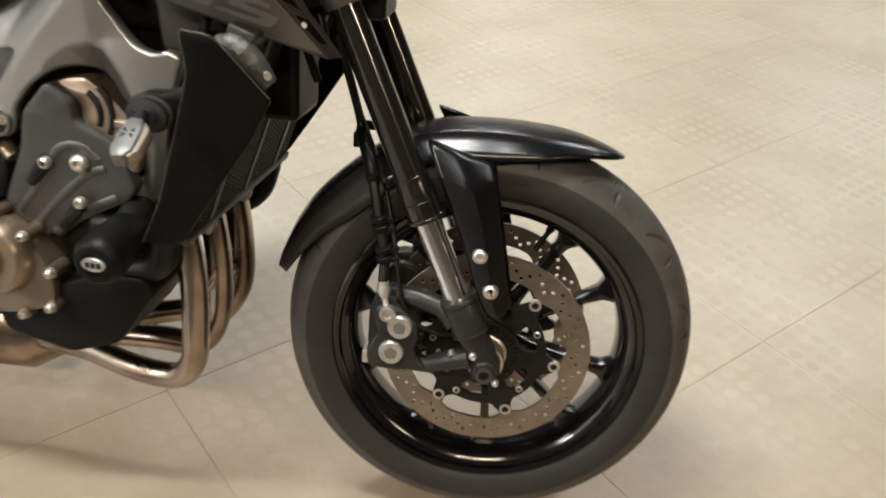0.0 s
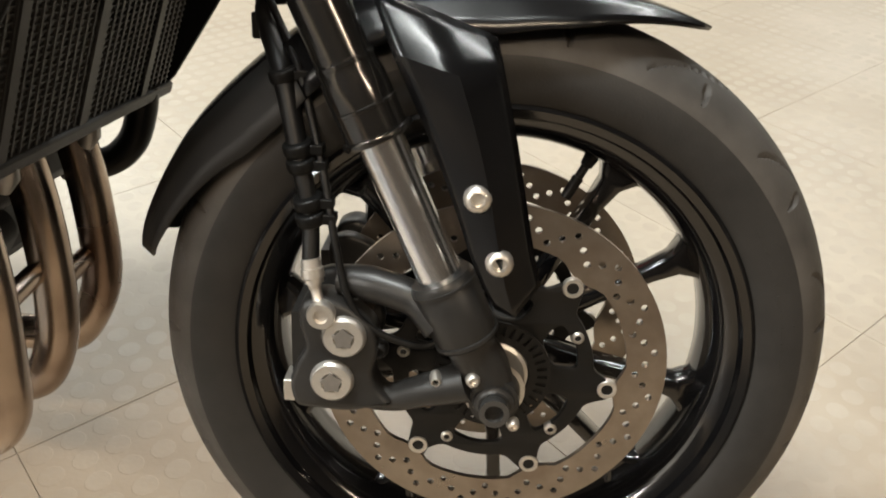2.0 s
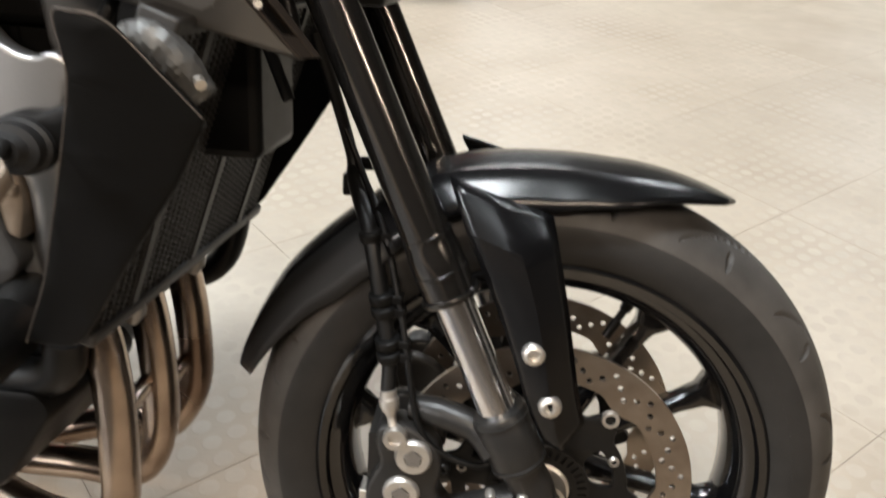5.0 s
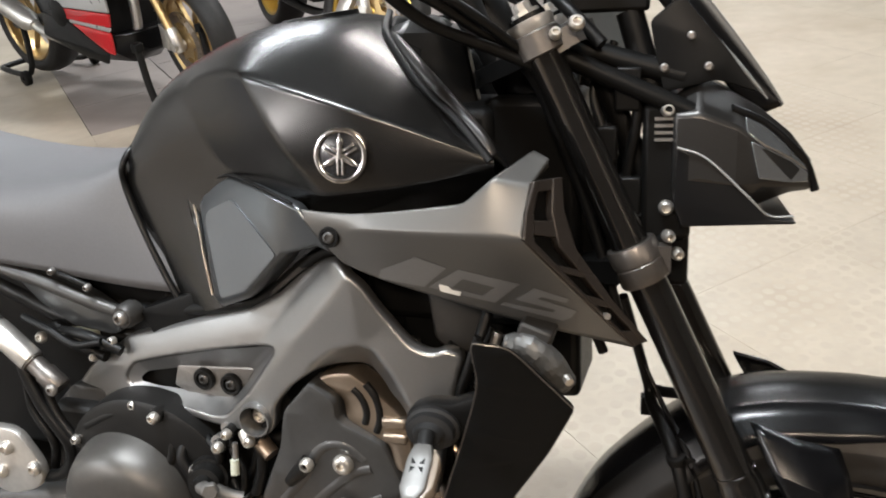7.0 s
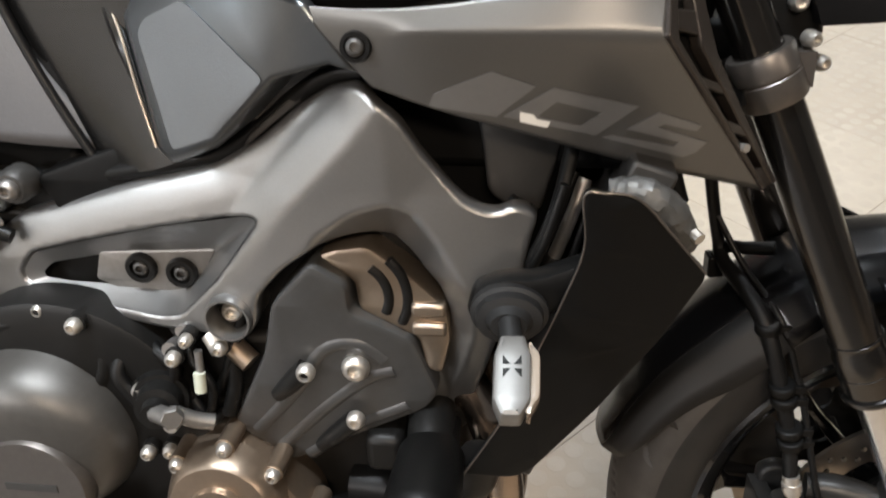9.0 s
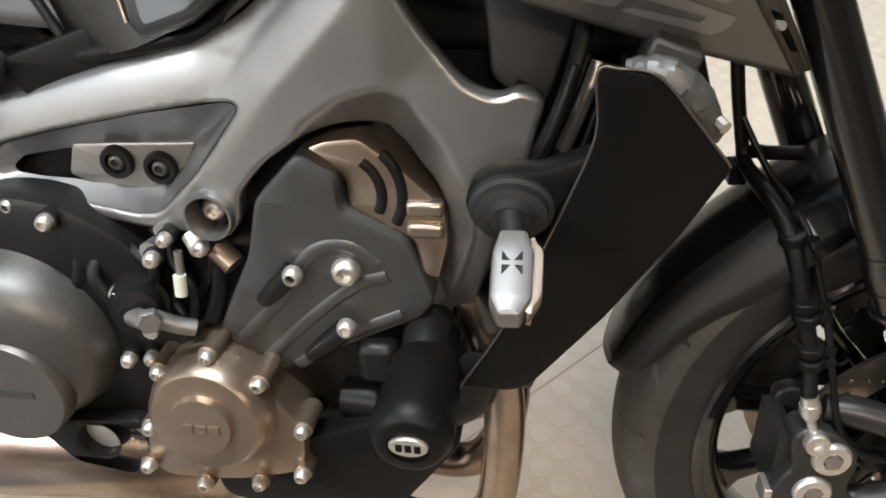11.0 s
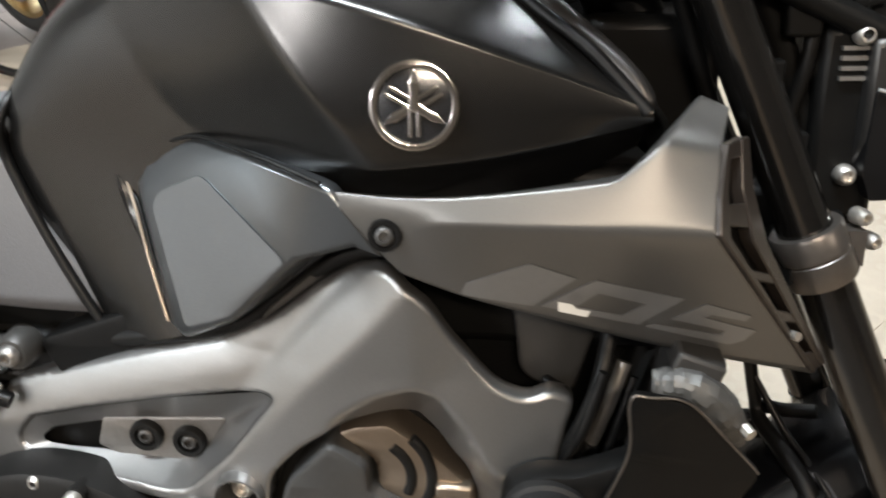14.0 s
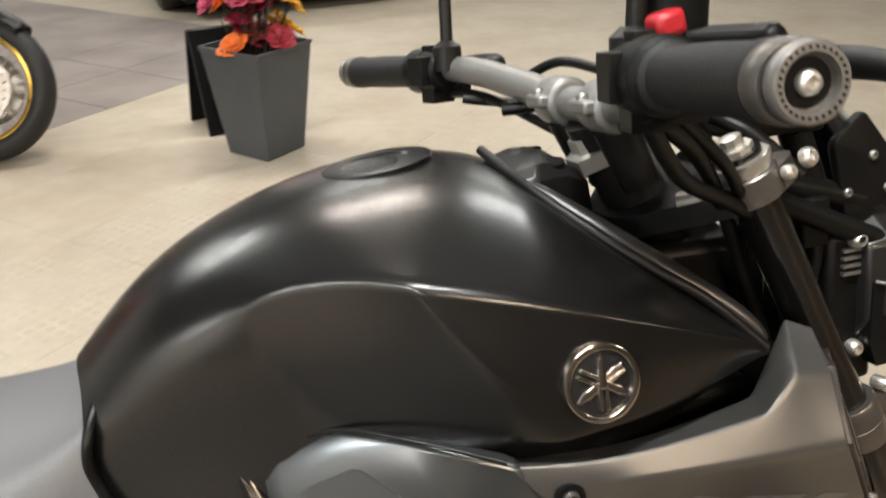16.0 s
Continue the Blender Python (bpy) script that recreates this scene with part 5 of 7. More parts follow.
def frame_side(side):
    flip = Matrix.Scale(-1, 4, (0, 1, 0)) if side > 0 else Matrix.Identity(4)
    bm = plate([outer, window, circle(-0.638, 0.596, 0.0175, 24)], -0.004, 0.016, 0.004, 0.0045, frame_y)
    bm.transform(flip)
    fr = part("frame_spar", bm, FRAME_GREY, label="dark grey cast aluminium frame spar with a long window", sharp=55, **B)
    bm = bmesh.new()
    o_ = [Vector((x, frame_y(x, z) - 0.002, z)) for x, z in window]
    i_ = [Vector((x, -0.122, z)) for x, z in recess]
    rings(bm, [o_, [a.lerp(b, 0.06) + Vector((0, 0.001, 0)) for a, b in zip(o_, i_)], i_], True, False)
    bm.transform(flip)
    part("window_lip", bm, FRAME_GREY, fr, sharp=30)
    # black sheet closing the window where its open hole is dark
    bm = plate([fillet([(-0.625, 0.672), (-0.684, 0.580), (-0.86, 0.58), (-0.84, 0.66)], 0.01)], -0.108, -0.102, 0.001)
    bm.transform(flip)
    part("window_back", bm, BLACK_CAST, fr)
    bm = plate([fillet([(-0.661, 0.637), (-0.690, 0.592), (-0.714, 0.590), (-0.760, 0.592), (-0.782, 0.602), (-0.773, 0.630)], 0.004)], -0.1245, -0.112, 0.002)
    bm.transform(flip)
    part("mount_plate", bm, CAST_DULL, fr, "bare aluminium engine mount plate")
    for x, z in ((-0.734, 0.6165), (-0.696, 0.613)):
        bm = bmesh.new()
        turned(bm, (x, side * 0.122, z), (x, side * 0.131, z), [(0, 0.0150), (0.8, 0.0145), (1, 0.013), (1, 0.0095), (0.3, 0.009)], 24)
        part("mount_bolt", bm, BLACK_CAST, fr, "black engine mount bolt")
        bolt("mount_screw", fr, (x, side * 0.124, z), (0, side, 0), 0.0078, 0.007, GREY_CAST)
    bm = bmesh.new()
    turned(bm, (-0.638, side * 0.12, 0.596), (-0.638, side * 0.177, 0.596), [(0, 0.0215), (0.9, 0.0212), (1, 0.0200), (1, 0.0180), (0.5, 0.0172)], 28)
    part("mount_boss", bm, FRAME_GREY, fr)
    # black disc added in the boss so its hollow reads dark
    bm = bmesh.new()
    turned(bm, (-0.638, side * 0.120, 0.596), (-0.638, side * 0.152, 0.596), [(0, 0.0178), (1, 0.0178)], 24)
    part("boss_recess", bm, BLACK_CAST, fr)
    bolt("frame_bolt", fr, (-0.641, side * 0.150, 0.593), (0, side, 0), 0.0100, 0.011)
    bm = plate([fillet([(-0.470, 0.492), (-0.487, 0.478), (-0.486, 0.466), (-0.444, 0.456), (-0.439, 0.470), (-0.446, 0.486)], 0.005)], -0.014, 0.03, 0.004, 0.02, frame_y)
    bm.transform(flip)
    part("lower_bracket", bm, BLACK_CAST, fr, "black lower engine bracket")
    bm = plate([fillet([(-0.955, 0.580), (-0.850, 0.578), (-0.855, 0.566), (-0.893, 0.548), (-0.985, 0.520), (-0.990, 0.545)], 0.008)], -0.118, -0.08, 0.004)
    bm.transform(flip)
    part("pivot_plate", bm, GREY_CAST, fr, "dark grey swingarm pivot plate")
    return fr


frame_side(-1)
frame_side(1)
# -- engine --
bm = bmesh.new()
box(bm, -0.98, -0.52, -0.135, 0.135, 0.30, 0.56)
engine = part("engine_block", bm, BLACK_CAST, label="black engine block with bronze covers", bevel=0.012, **B)
for nm, d in (("cylinder_block", (-0.66, -0.44, -0.125, 0.125, 0.40, 0.70)), ("gear_case", (-0.92, -0.62, -0.10, 0.10, 0.54, 0.70))):
    bm = bmesh.new()
    box(bm, *d)
    part(nm, bm, BLACK_CAST, engine, bevel=0.012)
act = fillet([(-0.598, 0.613), (-0.560, 0.655), (-0.533, 0.633), (-0.533, 0.606), (-0.482, 0.580), (-0.462, 0.519), (-0.475, 0.500), (-0.535, 0.468), (-0.603, 0.430), (-0.655, 0.474), (-0.612, 0.560)], 0.008)


def act_y(x, z):
    return -0.160 + 0.12 * (0.55 - z) - 0.10 * (x + 0.55) * -0.6


cover = part("cam_chain_cover", plate([act], -0.006, 0.05, 0.004, 0.03, act_y), COVER_GREY, engine, "dark grey cam chain cover with ribs")
for a, b in (((-0.606, 0.514), (-0.578, 0.546)), ((-0.574, 0.452), (-0.543, 0.485))):
    bm = bmesh.new()
    tube(bm, [(a[0], act_y(*a) - 0.005, a[1]), ((a[0] + b[0]) / 2, act_y((a[0] + b[0]) / 2, (a[1] + b[1]) / 2) - 0.009, (a[1] + b[1]) / 2), (b[0] + 0.004, act_y(*b) - 0.011, b[1] + 0.004)], 0.009, radii=[0.0072, 0.0090, 0.0098])
    part("bolt_pillar", bm, BLACK_CAST, cover, "black bolt pillar")
for pts in ([(-0.632, 0.470), (-0.590, 0.520), (-0.560, 0.566), (-0.530, 0.574), (-0.508, 0.556)], [(-0.612, 0.450), (-0.565, 0.500), (-0.525, 0.535), (-0.50, 0.545)], [(-0.588, 0.44), (-0.54, 0.478), (-0.49, 0.505)]):
    bm = bmesh.new()
    tube(bm, [(x, act_y(x, z) + 0.0012, z) for x, z in pts], 0.0095, seg=18)
    part("rib", bm, COVER_GREY, cover)
for x, z, y, r in ((-0.5735, 0.549, -0.177, 0.0085), (-0.532, 0.5495, -0.167, 0.0125), (-0.535, 0.496, -0.170, 0.0085)):
    bolt("cover_bolt", cover, (x, y + 0.002, z), (0, -1, 0), r, 0.010)
head = fillet([(-0.562, 0.650), (-0.545, 0.658), (-0.518, 0.662), (-0.485, 0.638), (-0.452, 0.606), (-0.450, 0.575), (-0.458, 0.540), (-0.472, 0.545), (-0.478, 0.576), (-0.528, 0.602), (-0.530, 0.628)], 0.006)
hd = part("cylinder_head_cover", plate([head], -0.158, -0.10, 0.005), BRONZE, engine, "bronze painted cylinder head cover")
# black arcs laid on the cover for the shade in its grooves
for cx, cz, r, a0, a1 in ((-0.535, 0.615, 0.034, -25, 55), (-0.535, 0.615, 0.050, -28, 45)):
    bm = bmesh.new()
    tube(bm, [(cx + r * math.cos(radians(a)), -0.157, cz + r * math.sin(radians(a))) for a in np.linspace(a0, a1, 6)], 0.0045)
    part("head_groove", bm, BLACK_CAST, hd)
for z in (0.607, 0.588):
    bm = bmesh.new()
    box(bm, -0.482, -0.453, -0.164, -0.150, z - 0.006, z + 0.006)
    part("head_lug", bm, BRONZE, hd, bevel=0.003)
# round bronze cover
pv = [(-0.654, 0.470), (-0.615, 0.446), (-0.578, 0.394), (-0.580, 0.341), (-0.646, 0.321), (-0.722, 0.316), (-0.736, 0.340), (-0.726, 0.390), (-0.706, 0.452)]
pump = part("crankshaft_cover", plate([fillet(pv, 0.02)], -0.188, -0.13, 0.004), PUMP_BRONZE, engine, "bronze painted round engine cover")
bm = bmesh.new()
turned(bm, (-0.657, -0.185, 0.412), (-0.657, -0.222, 0.416), [(0, 0.058), (0.3, 0.056), (0.7, 0.051), (0.8, 0.047), (0.82, 0.029), (0.86, 0.0285), (1.0, 0.0275)], 48)
part("cover_dome", bm, PUMP_BRONZE, pump)
for k in range(3):
    bm = bmesh.new()
    box(bm, -0.672 + 0.012 * k, -0.663 + 0.012 * k, -0.2235, -0.2215, 0.4105, 0.4195)
    part("raised_mark", bm, PUMP_BRONZE, pump)
for x, z in ((-0.652, 0.472), (-0.610, 0.446), (-0.577, 0.397), (-0.583, 0.343), (-0.700, 0.450), (-0.722, 0.383), (-0.733, 0.335), (-0.625, 0.327), (-0.680, 0.318)):
    bm = bmesh.new()
    turned(bm, (x, -0.16, z), (x, -0.192, z), [(0, 0.0095), (1, 0.009)], 14)
    part("bolt_lug", bm, PUMP_BRONZE, pump)
    bolt("case_bolt", pump, (x, -0.190, z), (0, -1, 0), 0.0072, 0.011)
# clutch cover
bm = bmesh.new()
turned(bm, (-0.815, -0.12, 0.46), (-0.818, -0.212, 0.455), [(0, 0.138), (0.36, 0.136), (0.40, 0.130), (0.42, 0.10)], 56)
clutch = part("clutch_cover", bm, BLACK_CAST, engine, "black clutch cover with a grey raised dome")
bm = bmesh.new()
turned(bm, (-0.845, -0.150, 0.455), (-0.843, -0.206, 0.449), [(0, 0.092), (0.3, 0.0895), (0.55, 0.085), (0.75, 0.079), (0.9, 0.070), (1, 0.052)], 56)
part("dome", bm, CLUTCH_GREY, clutch, "warm grey raised dome")
bm = bmesh.new()
tube(bm, [(-0.785, -0.157, 0.500), (-0.770, -0.160, 0.530), (-0.775, -0.152, 0.560)], 0.007)
tube(bm, [(-0.905, -0.155, 0.545), (-0.860, -0.157, 0.568), (-0.820, -0.152, 0.572)], 0.006)
part("casting_rib", bm, BLACK_CAST, clutch)
bm = bmesh.new()
turned(bm, (-0.838, -0.195, 0.425), (-0.838, -0.213, 0.425), [(0, 0.055), (0.7, 0.0545), (1, 0.052)], 44)
part("cover_badge", bm, CLAMP_GREY, clutch, "grey round badge with a raised bar")
bm = bmesh.new()
box(bm, -0.864, -0.812, -0.2138, -0.2120, 0.423, 0.431)
part("badge_bar", bm, GREY_CAST, clutch)
for a in (93, 150, -20, -60, -100, -140):
    x, z = -0.815 + 0.127 * math.cos(radians(a)), 0.46 + 0.127 * math.sin(radians(a))
    bolt("case_bolt", clutch, (x, -0.153, z), (0, -1, 0), 0.0068, 0.012)
# fittings between the covers
bm = bmesh.new()
turned(bm, (-0.722, -0.14, 0.505), (-0.706, -0.205, 0.512), [(0, 0.026), (0.55, 0.025), (0.56, 0.021), (0.8, 0.02), (0.82, 0.013), (1, 0.012)], 24)
part("oil_fitting", bm, BLACK_CAST, engine, "black oil line fitting")
bm = bmesh.new()
rod(bm, (-0.706, -0.200, 0.513), (-0.684, -0.214, 0.519), 0.0085, seg=12)
turned(bm, (-0.686, -0.210, 0.519), (-0.682, -0.218, 0.5205), [(0, 0.0105), (0.8, 0.0105), (1, 0.009)], 6)
tube(bm, [(-0.690, -0.196, 0.510), (-0.676, -0.190, 0.500), (-0.662, -0.184, 0.494)], 0.0075)
part("oil_line", bm, CAST_DULL, engine, "steel oil line with a banjo end")
for p, q, r, mt in (((-0.648, -0.155, 0.560), (-0.628, -0.162, 0.545), 0.0105, PUMP_BRONZE), ((-0.660, -0.160, 0.572), (-0.650, -0.168, 0.562), 0.011, STEEL), ((-0.672, -0.17, 0.560), (-0.672, -0.175, 0.520), 0.0038, CAST_DULL), ((-0.672, -0.175, 0.540), (-0.672, -0.178, 0.522), 0.0055, SLEEVE),
                    ((-0.700, -0.15, 0.553), (-0.700, -0.167, 0.556), 0.008, CAST_DULL), ((-0.688, -0.15, 0.572), (-0.688, -0.163, 0.574), 0.006, CAST_DULL), ((-0.705, -0.16, 0.485), (-0.705, -0.185, 0.485), 0.007, STEEL), ((-0.725, -0.17, 0.482), (-0.712, -0.18, 0.490), 0.005, STEEL)):
    bm = bmesh.new()
    rod(bm, p, q, r, seg=10)
    part("engine_fitting", bm, mt, engine)
for pts in ([(-0.67, -0.15, 0.50), (-0.65, -0.16, 0.54), (-0.63, -0.15, 0.60)], [(-0.69, -0.16, 0.50), (-0.675, -0.165, 0.48), (-0.66, -0.16, 0.49)]):
    bm = bmesh.new()
    tube(bm, pts, 0.005)
    part("engine_wire", bm, HOSE, engine)
for x, z, r in ((-0.695, 0.552, 0.0072), (-0.680, 0.572, 0.0062), (-0.733, 0.515, 0.0075), (-0.709, 0.488, 0.0068), (-0.739, 0.443, 0.0072), (-0.716, 0.447, 0.0072), (-0.782, 0.581, 0.0075), (-0.650, 0.566, 0.0070)):
    bm = bmesh.new()
    rod(bm, (x, -0.12, z), (x, -0.170, z), r * 1.25, seg=12)
    part("bolt_lug", bm, BLACK_CAST, engine)
    bolt("engine_bolt", engine, (x, -0.170, z), (0, -1, 0), r, 0.010)
for pts, r in (([(-0.735, -0.13, 0.545), (-0.72, -0.155, 0.55), (-0.70, -0.165, 0.535), (-0.715, -0.165, 0.50)], 0.006), ([(-0.68, -0.14, 0.56), (-0.685, -0.160, 0.55), (-0.665, -0.17, 0.52), (-0.68, -0.16, 0.47)], 0.0045), ([(-0.655, -0.15, 0.57), (-0.645, -0.16, 0.53), (-0.655, -0.165, 0.49)], 0.007), ([(-0.74, -0.14, 0.56), (-0.755, -0.165, 0.53), (-0.74, -0.17, 0.50)], 0.007)):
    bm = bmesh.new()
    tube(bm, pts, r)
    part("engine_wire", bm, HOSE, engine)
# cables between the frame and the radiator's side guard
for pts, r, mt in (([(-0.345, -0.155, 0.725), (-0.354, -0.163, 0.698), (-0.367, -0.165, 0.662), (-0.382, -0.163, 0.633), (-0.398, -0.155, 0.610)], 0.0055, CAST_DULL),
                   ([(-0.352, -0.150, 0.728), (-0.366, -0.158, 0.695), (-0.374, -0.160, 0.668), (-0.380, -0.158, 0.640), (-0.392, -0.150, 0.615)], 0.0035, HOSE),
                   ([(-0.338, -0.158, 0.715), (-0.347, -0.166, 0.685), (-0.356, -0.168, 0.655), (-0.372, -0.165, 0.620)], 0.0030, HOSE)):
    bm = bmesh.new()
    tube(bm, pts, r)
    part("radiator_cable", bm, mt, label="cable running down behind the radiator guard", **B)
bm = bmesh.new()
turned(bm, (-0.3665, -0.165, 0.664), (-0.3735, -0.165, 0.649), [(0, 0.0075), (0.2, 0.0085), (0.8, 0.0085), (1, 0.0070)], 16)
part("cable_collar", bm, BLACK_PLASTIC, label="black collar round a cable", **B)
# sight glass bracket under the covers
bm = plate([fillet([(-0.86, 0.36), (-0.74, 0.375), (-0.735, 0.33), (-0.76, 0.30), (-0.82, 0.31)], 0.01), circle(-0.79, 0.343, 0.020, 24)], -0.178, -0.16, 0.003)
part("sight_glass_plate", bm, BLACK_CAST, engine)
bm = bmesh.new()
turned(bm, (-0.79, -0.158, 0.343), (-0.79, -0.166, 0.343), [(0, 0.020), (1, 0.019)], 24)
part("sight_glass", bm, CAST_ALU, engine, "round oil sight glass")

# -- crash protector --
bm = bmesh.new()
turned(bm, (-0.468, -0.13, 0.468), (-0.467, -0.262, 0.458), [(0, 0.022), (0.25, 0.024), (0.35, 0.030), (0.86, 0.0335), (0.90, 0.0335), (0.985, 0.0275), (1, 0.0245), (1.0, 0.017), (0.985, 0.0165)], 40)
bob = part("crash_protector", bm, BLACK_PLASTIC, label="black plastic crash bobbin with a silver oval badge", **B)
bm = bmesh.new()
turned(bm, (-0.467, -0.258, 0.4583), (-0.467, -0.2635, 0.458), [(0, 0.0158), (0.8, 0.0155), (1, 0.0145)], 36)
for v in bm.verts:
    v.co.z = 0.458 + (v.co.z - 0.458) * 0.62
part("badge", bm, CAST_ALU, bob, "silver oval badge")
for k in range(3):
    bm = bmesh.new()
    box(bm, -0.4765 + 0.0072 * k, -0.4715 + 0.0072 * k, -0.2643, -0.2628, 0.4545, 0.4615)
    part("badge_mark", bm, BLACK_PLASTIC, bob)
bm = bmesh.new()
tube(bm, [(-0.472, -0.130, 0.482), (-0.470, -0.160, 0.478), (-0.467, -0.185, 0.470)], 0.02, radii=[0.022, 0.021, 0.020])
part("bobbin_mount", bm, BLACK_CAST, label="black mount above the crash bobbin", **B)
bm = bmesh.new()
box(bm, -0.53, -0.495, -0.170, -0.12, 0.436, 0.476)
part("mount_bracket", bm, BLACK_CAST, label="worn black bracket beside the bobbin", bevel=0.008, **B)

# -- turn signal --
bm = plate([fillet([(-0.430, 0.642), (-0.424, 0.662), (-0.402, 0.672), (-0.380, 0.672), (-0.352, 0.684), (-0.338, 0.690), (-0.350, 0.655), (-0.380, 0.634), (-0.418, 0.628)], 0.008)], -0.222, -0.198, 0.005)
sig_arm = part("signal_bracket", bm, BLACK_PLASTIC, label="black turn signal bracket on the radiator side", **B)
bm = bmesh.new()
turned(bm, (-0.397, -0.218, 0.647), (-0.396, -0.246, 0.648), [(0, 0.029), (0.35, 0.0285), (0.42, 0.025), (0.70, 0.024), (0.76, 0.017), (1, 0.013)], 32)
for v in bm.verts:
    v.co.z = 0.647 + (v.co.z - 0.647) * 0.78
part("rubber_base", bm, GRIP, sig_arm, "stepped rubber base")
sig = new("turn_signal")
sig.parent, sig.matrix_basis = bike, BODY @ pose(-0.391, -0.286, 0.633, -62, 0, 4) @ Matrix.Scale(0.88, 4)
bm = plate([fillet([(-0.009, 0.032), (0.010, 0.032), (0.015, 0.014), (0.014, -0.022), (0.006, -0.036), (-0.009, -0.036), (-0.015, -0.022), (-0.014, 0.014)], 0.002)], -0.011, 0.012, 0.0045)
part("housing", bm, SIGNAL_WHITE, sig, "silver turn signal housing")
for sx in (-1, 1):
    for sz in (-1, 1):
        bm = plate([[(sx * 0.0015, 0.004 + sz * 0.002), (sx * 0.0072, 0.004 + sz * 0.0095), (sx * 0.0072, 0.004 + sz * 0.002)]], -0.0116, -0.0095)
        part("cutout", bm, BLACK_PLASTIC, sig)
bm = plate([fillet([(0.0125, 0.030), (0.022, 0.018), (0.021, -0.018), (0.010, -0.035), (0.0125, -0.020)], 0.004)], -0.007, 0.012, 0.003)
part("lens", bm, AMBER, sig, "pale amber lens")
bm = bmesh.new()
rod(bm, (0, 0.0, 0.030), (-0.002, 0.002, 0.050), 0.009)
part("stalk", bm, GRIP, sig)

# -- radiator, side guards and hoses --
RB_, RT_ = (-0.385, 0.472), (-0.292, 0.735)
rad = new("radiator")
rad.parent = bike
tilt = math.degrees(math.atan2(RT_[0] - RB_[0], RT_[1] - RB_[1]))
hgt = math.hypot(RT_[0] - RB_[0], RT_[1] - RB_[1])
rad.matrix_basis = BODY @ pose((RB_[0] + RT_[0]) / 2, 0, (RB_[1] + RT_[1]) / 2, 0, tilt, 0)
bm = bmesh.new()
box(bm, -0.022, 0.0, -0.185, 0.185, -hgt / 2, hgt / 2)
part("core", bm, MESH_BLACK, rad)
bm = bmesh.new()
for k in range(-15, 16):
    box(bm, 0.001, 0.004, k * 0.0116 - 0.0012, k * 0.0116 + 0.0012, -hgt / 2, hgt / 2)
for k in range(-21, 22):
    z = k * 0.0064
    box(bm, 0.0, 0.0028, -0.182, 0.182, z - 0.0008, z + 0.0008)
part("grille", bm, MESH_BLACK, rad, "fine black honeycomb guard", kind="stuff")
for z0, z1 in ((-hgt / 2 - 0.008, -hgt / 2 + 0.006), (hgt / 2 - 0.006, hgt / 2 + 0.01)):
    bm = bmesh.new()
    box(bm, -0.026, 0.008, -0.19, 0.19, z0, z1)
    part("tank_rail", bm, MESH_BLACK, rad, bevel=0.003)
for y in (-0.12, 0.0, 0.12):
    bm = bmesh.new()
    box(bm, 0.003, 0.006, y - 0.006, y + 0.006, -hgt / 2, hgt / 2)
    part("guard_bar", bm, MESH_BLACK, rad)


def guard_y(x, z):
    return -0.192 - 0.045 * min(1, max(0, (z - 0.46) / 0.28)) + 0.30 * max(0, x + 0.33)


guard_loop = fillet([(-0.349, 0.752), (-0.312, 0.744), (-0.257, 0.675), (-0.284, 0.622), (-0.378, 0.478), (-0.393, 0.466), (-0.437, 0.464), (-0.405, 0.529), (-0.384, 0.587), (-0.361, 0.653), (-0.345, 0.705)], 0.008)
for side in (-1, 1):
    bm = plate([guard_loop], -0.004, 0.004, 0.0022, 0.03, guard_y)
    if side > 0:
        bm.transform(Matrix.Scale(-1, 4, (0, 1, 0)))
    gd = part("radiator_guard", bm, GUARD_BLACK, label="flat black radiator side guard", sharp=30, **B)
    # grey tube painted along the edge in place of its highlight
    bm = bmesh.new()
    lip = [(-0.437, 0.464), (-0.405, 0.529), (-0.384, 0.587), (-0.361, 0.653), (-0.346, 0.705), (-0.348, 0.746), (-0.335, 0.749), (-0.312, 0.743), (-0.284, 0.709), (-0.259, 0.676)]
    tube(bm, [(x, -side * (guard_y(x, z) - 0.003), z) for x, z in lip], 0.0009, n=5, seg=8)
    part("guard_lip", bm, CLAMP_GREY, gd, "thin grey line drawn for the edge highlight")
bm = bmesh.new()
tube(bm, [(-0.328, -0.186, 0.728), (-0.306, -0.190, 0.729), (-0.286, -0.188, 0.712), (-0.270, -0.180, 0.686)], 0.011, n=10, seg=20, radii=[0.009, 0.013, 0.0145, 0.011])
rng = random.Random(9)
for v in bm.verts:
    v.co += Vector((rng.uniform(-1, 1), rng.uniform(-1, 1), rng.uniform(-1, 1))) * 0.0008
cap = part("radiator_cap_hose", bm, FOIL, label="crinkled silver heat shield at the radiator top", sharp=15, **B)
bm = bmesh.new()
rod(bm, (-0.268, -0.192, 0.700), (-0.264, -0.198, 0.698), 0.0045, seg=8)
part("hose_clamp", bm, STEEL, cap)
for pts, r in (([(-0.40, -0.16, 0.63), (-0.38, -0.175, 0.67), (-0.365, -0.175, 0.71), (-0.355, -0.15, 0.75)], 0.006), ([(-0.392, -0.17, 0.64), (-0.375, -0.185, 0.68), (-0.36, -0.18, 0.73)], 0.004), ([(-0.41, -0.15, 0.64), (-0.40, -0.17, 0.68), (-0.385, -0.165, 0.70), (-0.40, -0.15, 0.705)], 0.004),
               ([(-0.36, -0.12, 0.77), (-0.34, -0.13, 0.76), (-0.31, -0.12, 0.75), (-0.29, -0.10, 0.76)], 0.011), ([(-0.30, -0.06, 0.78), (-0.275, -0.05, 0.72), (-0.255, -0.04, 0.66)], 0.006)):
    bm = bmesh.new()
    tube(bm, pts, r)
    part("coolant_hose", bm, HOSE, label="black hose beside the radiator", **B)
bm = bmesh.new()
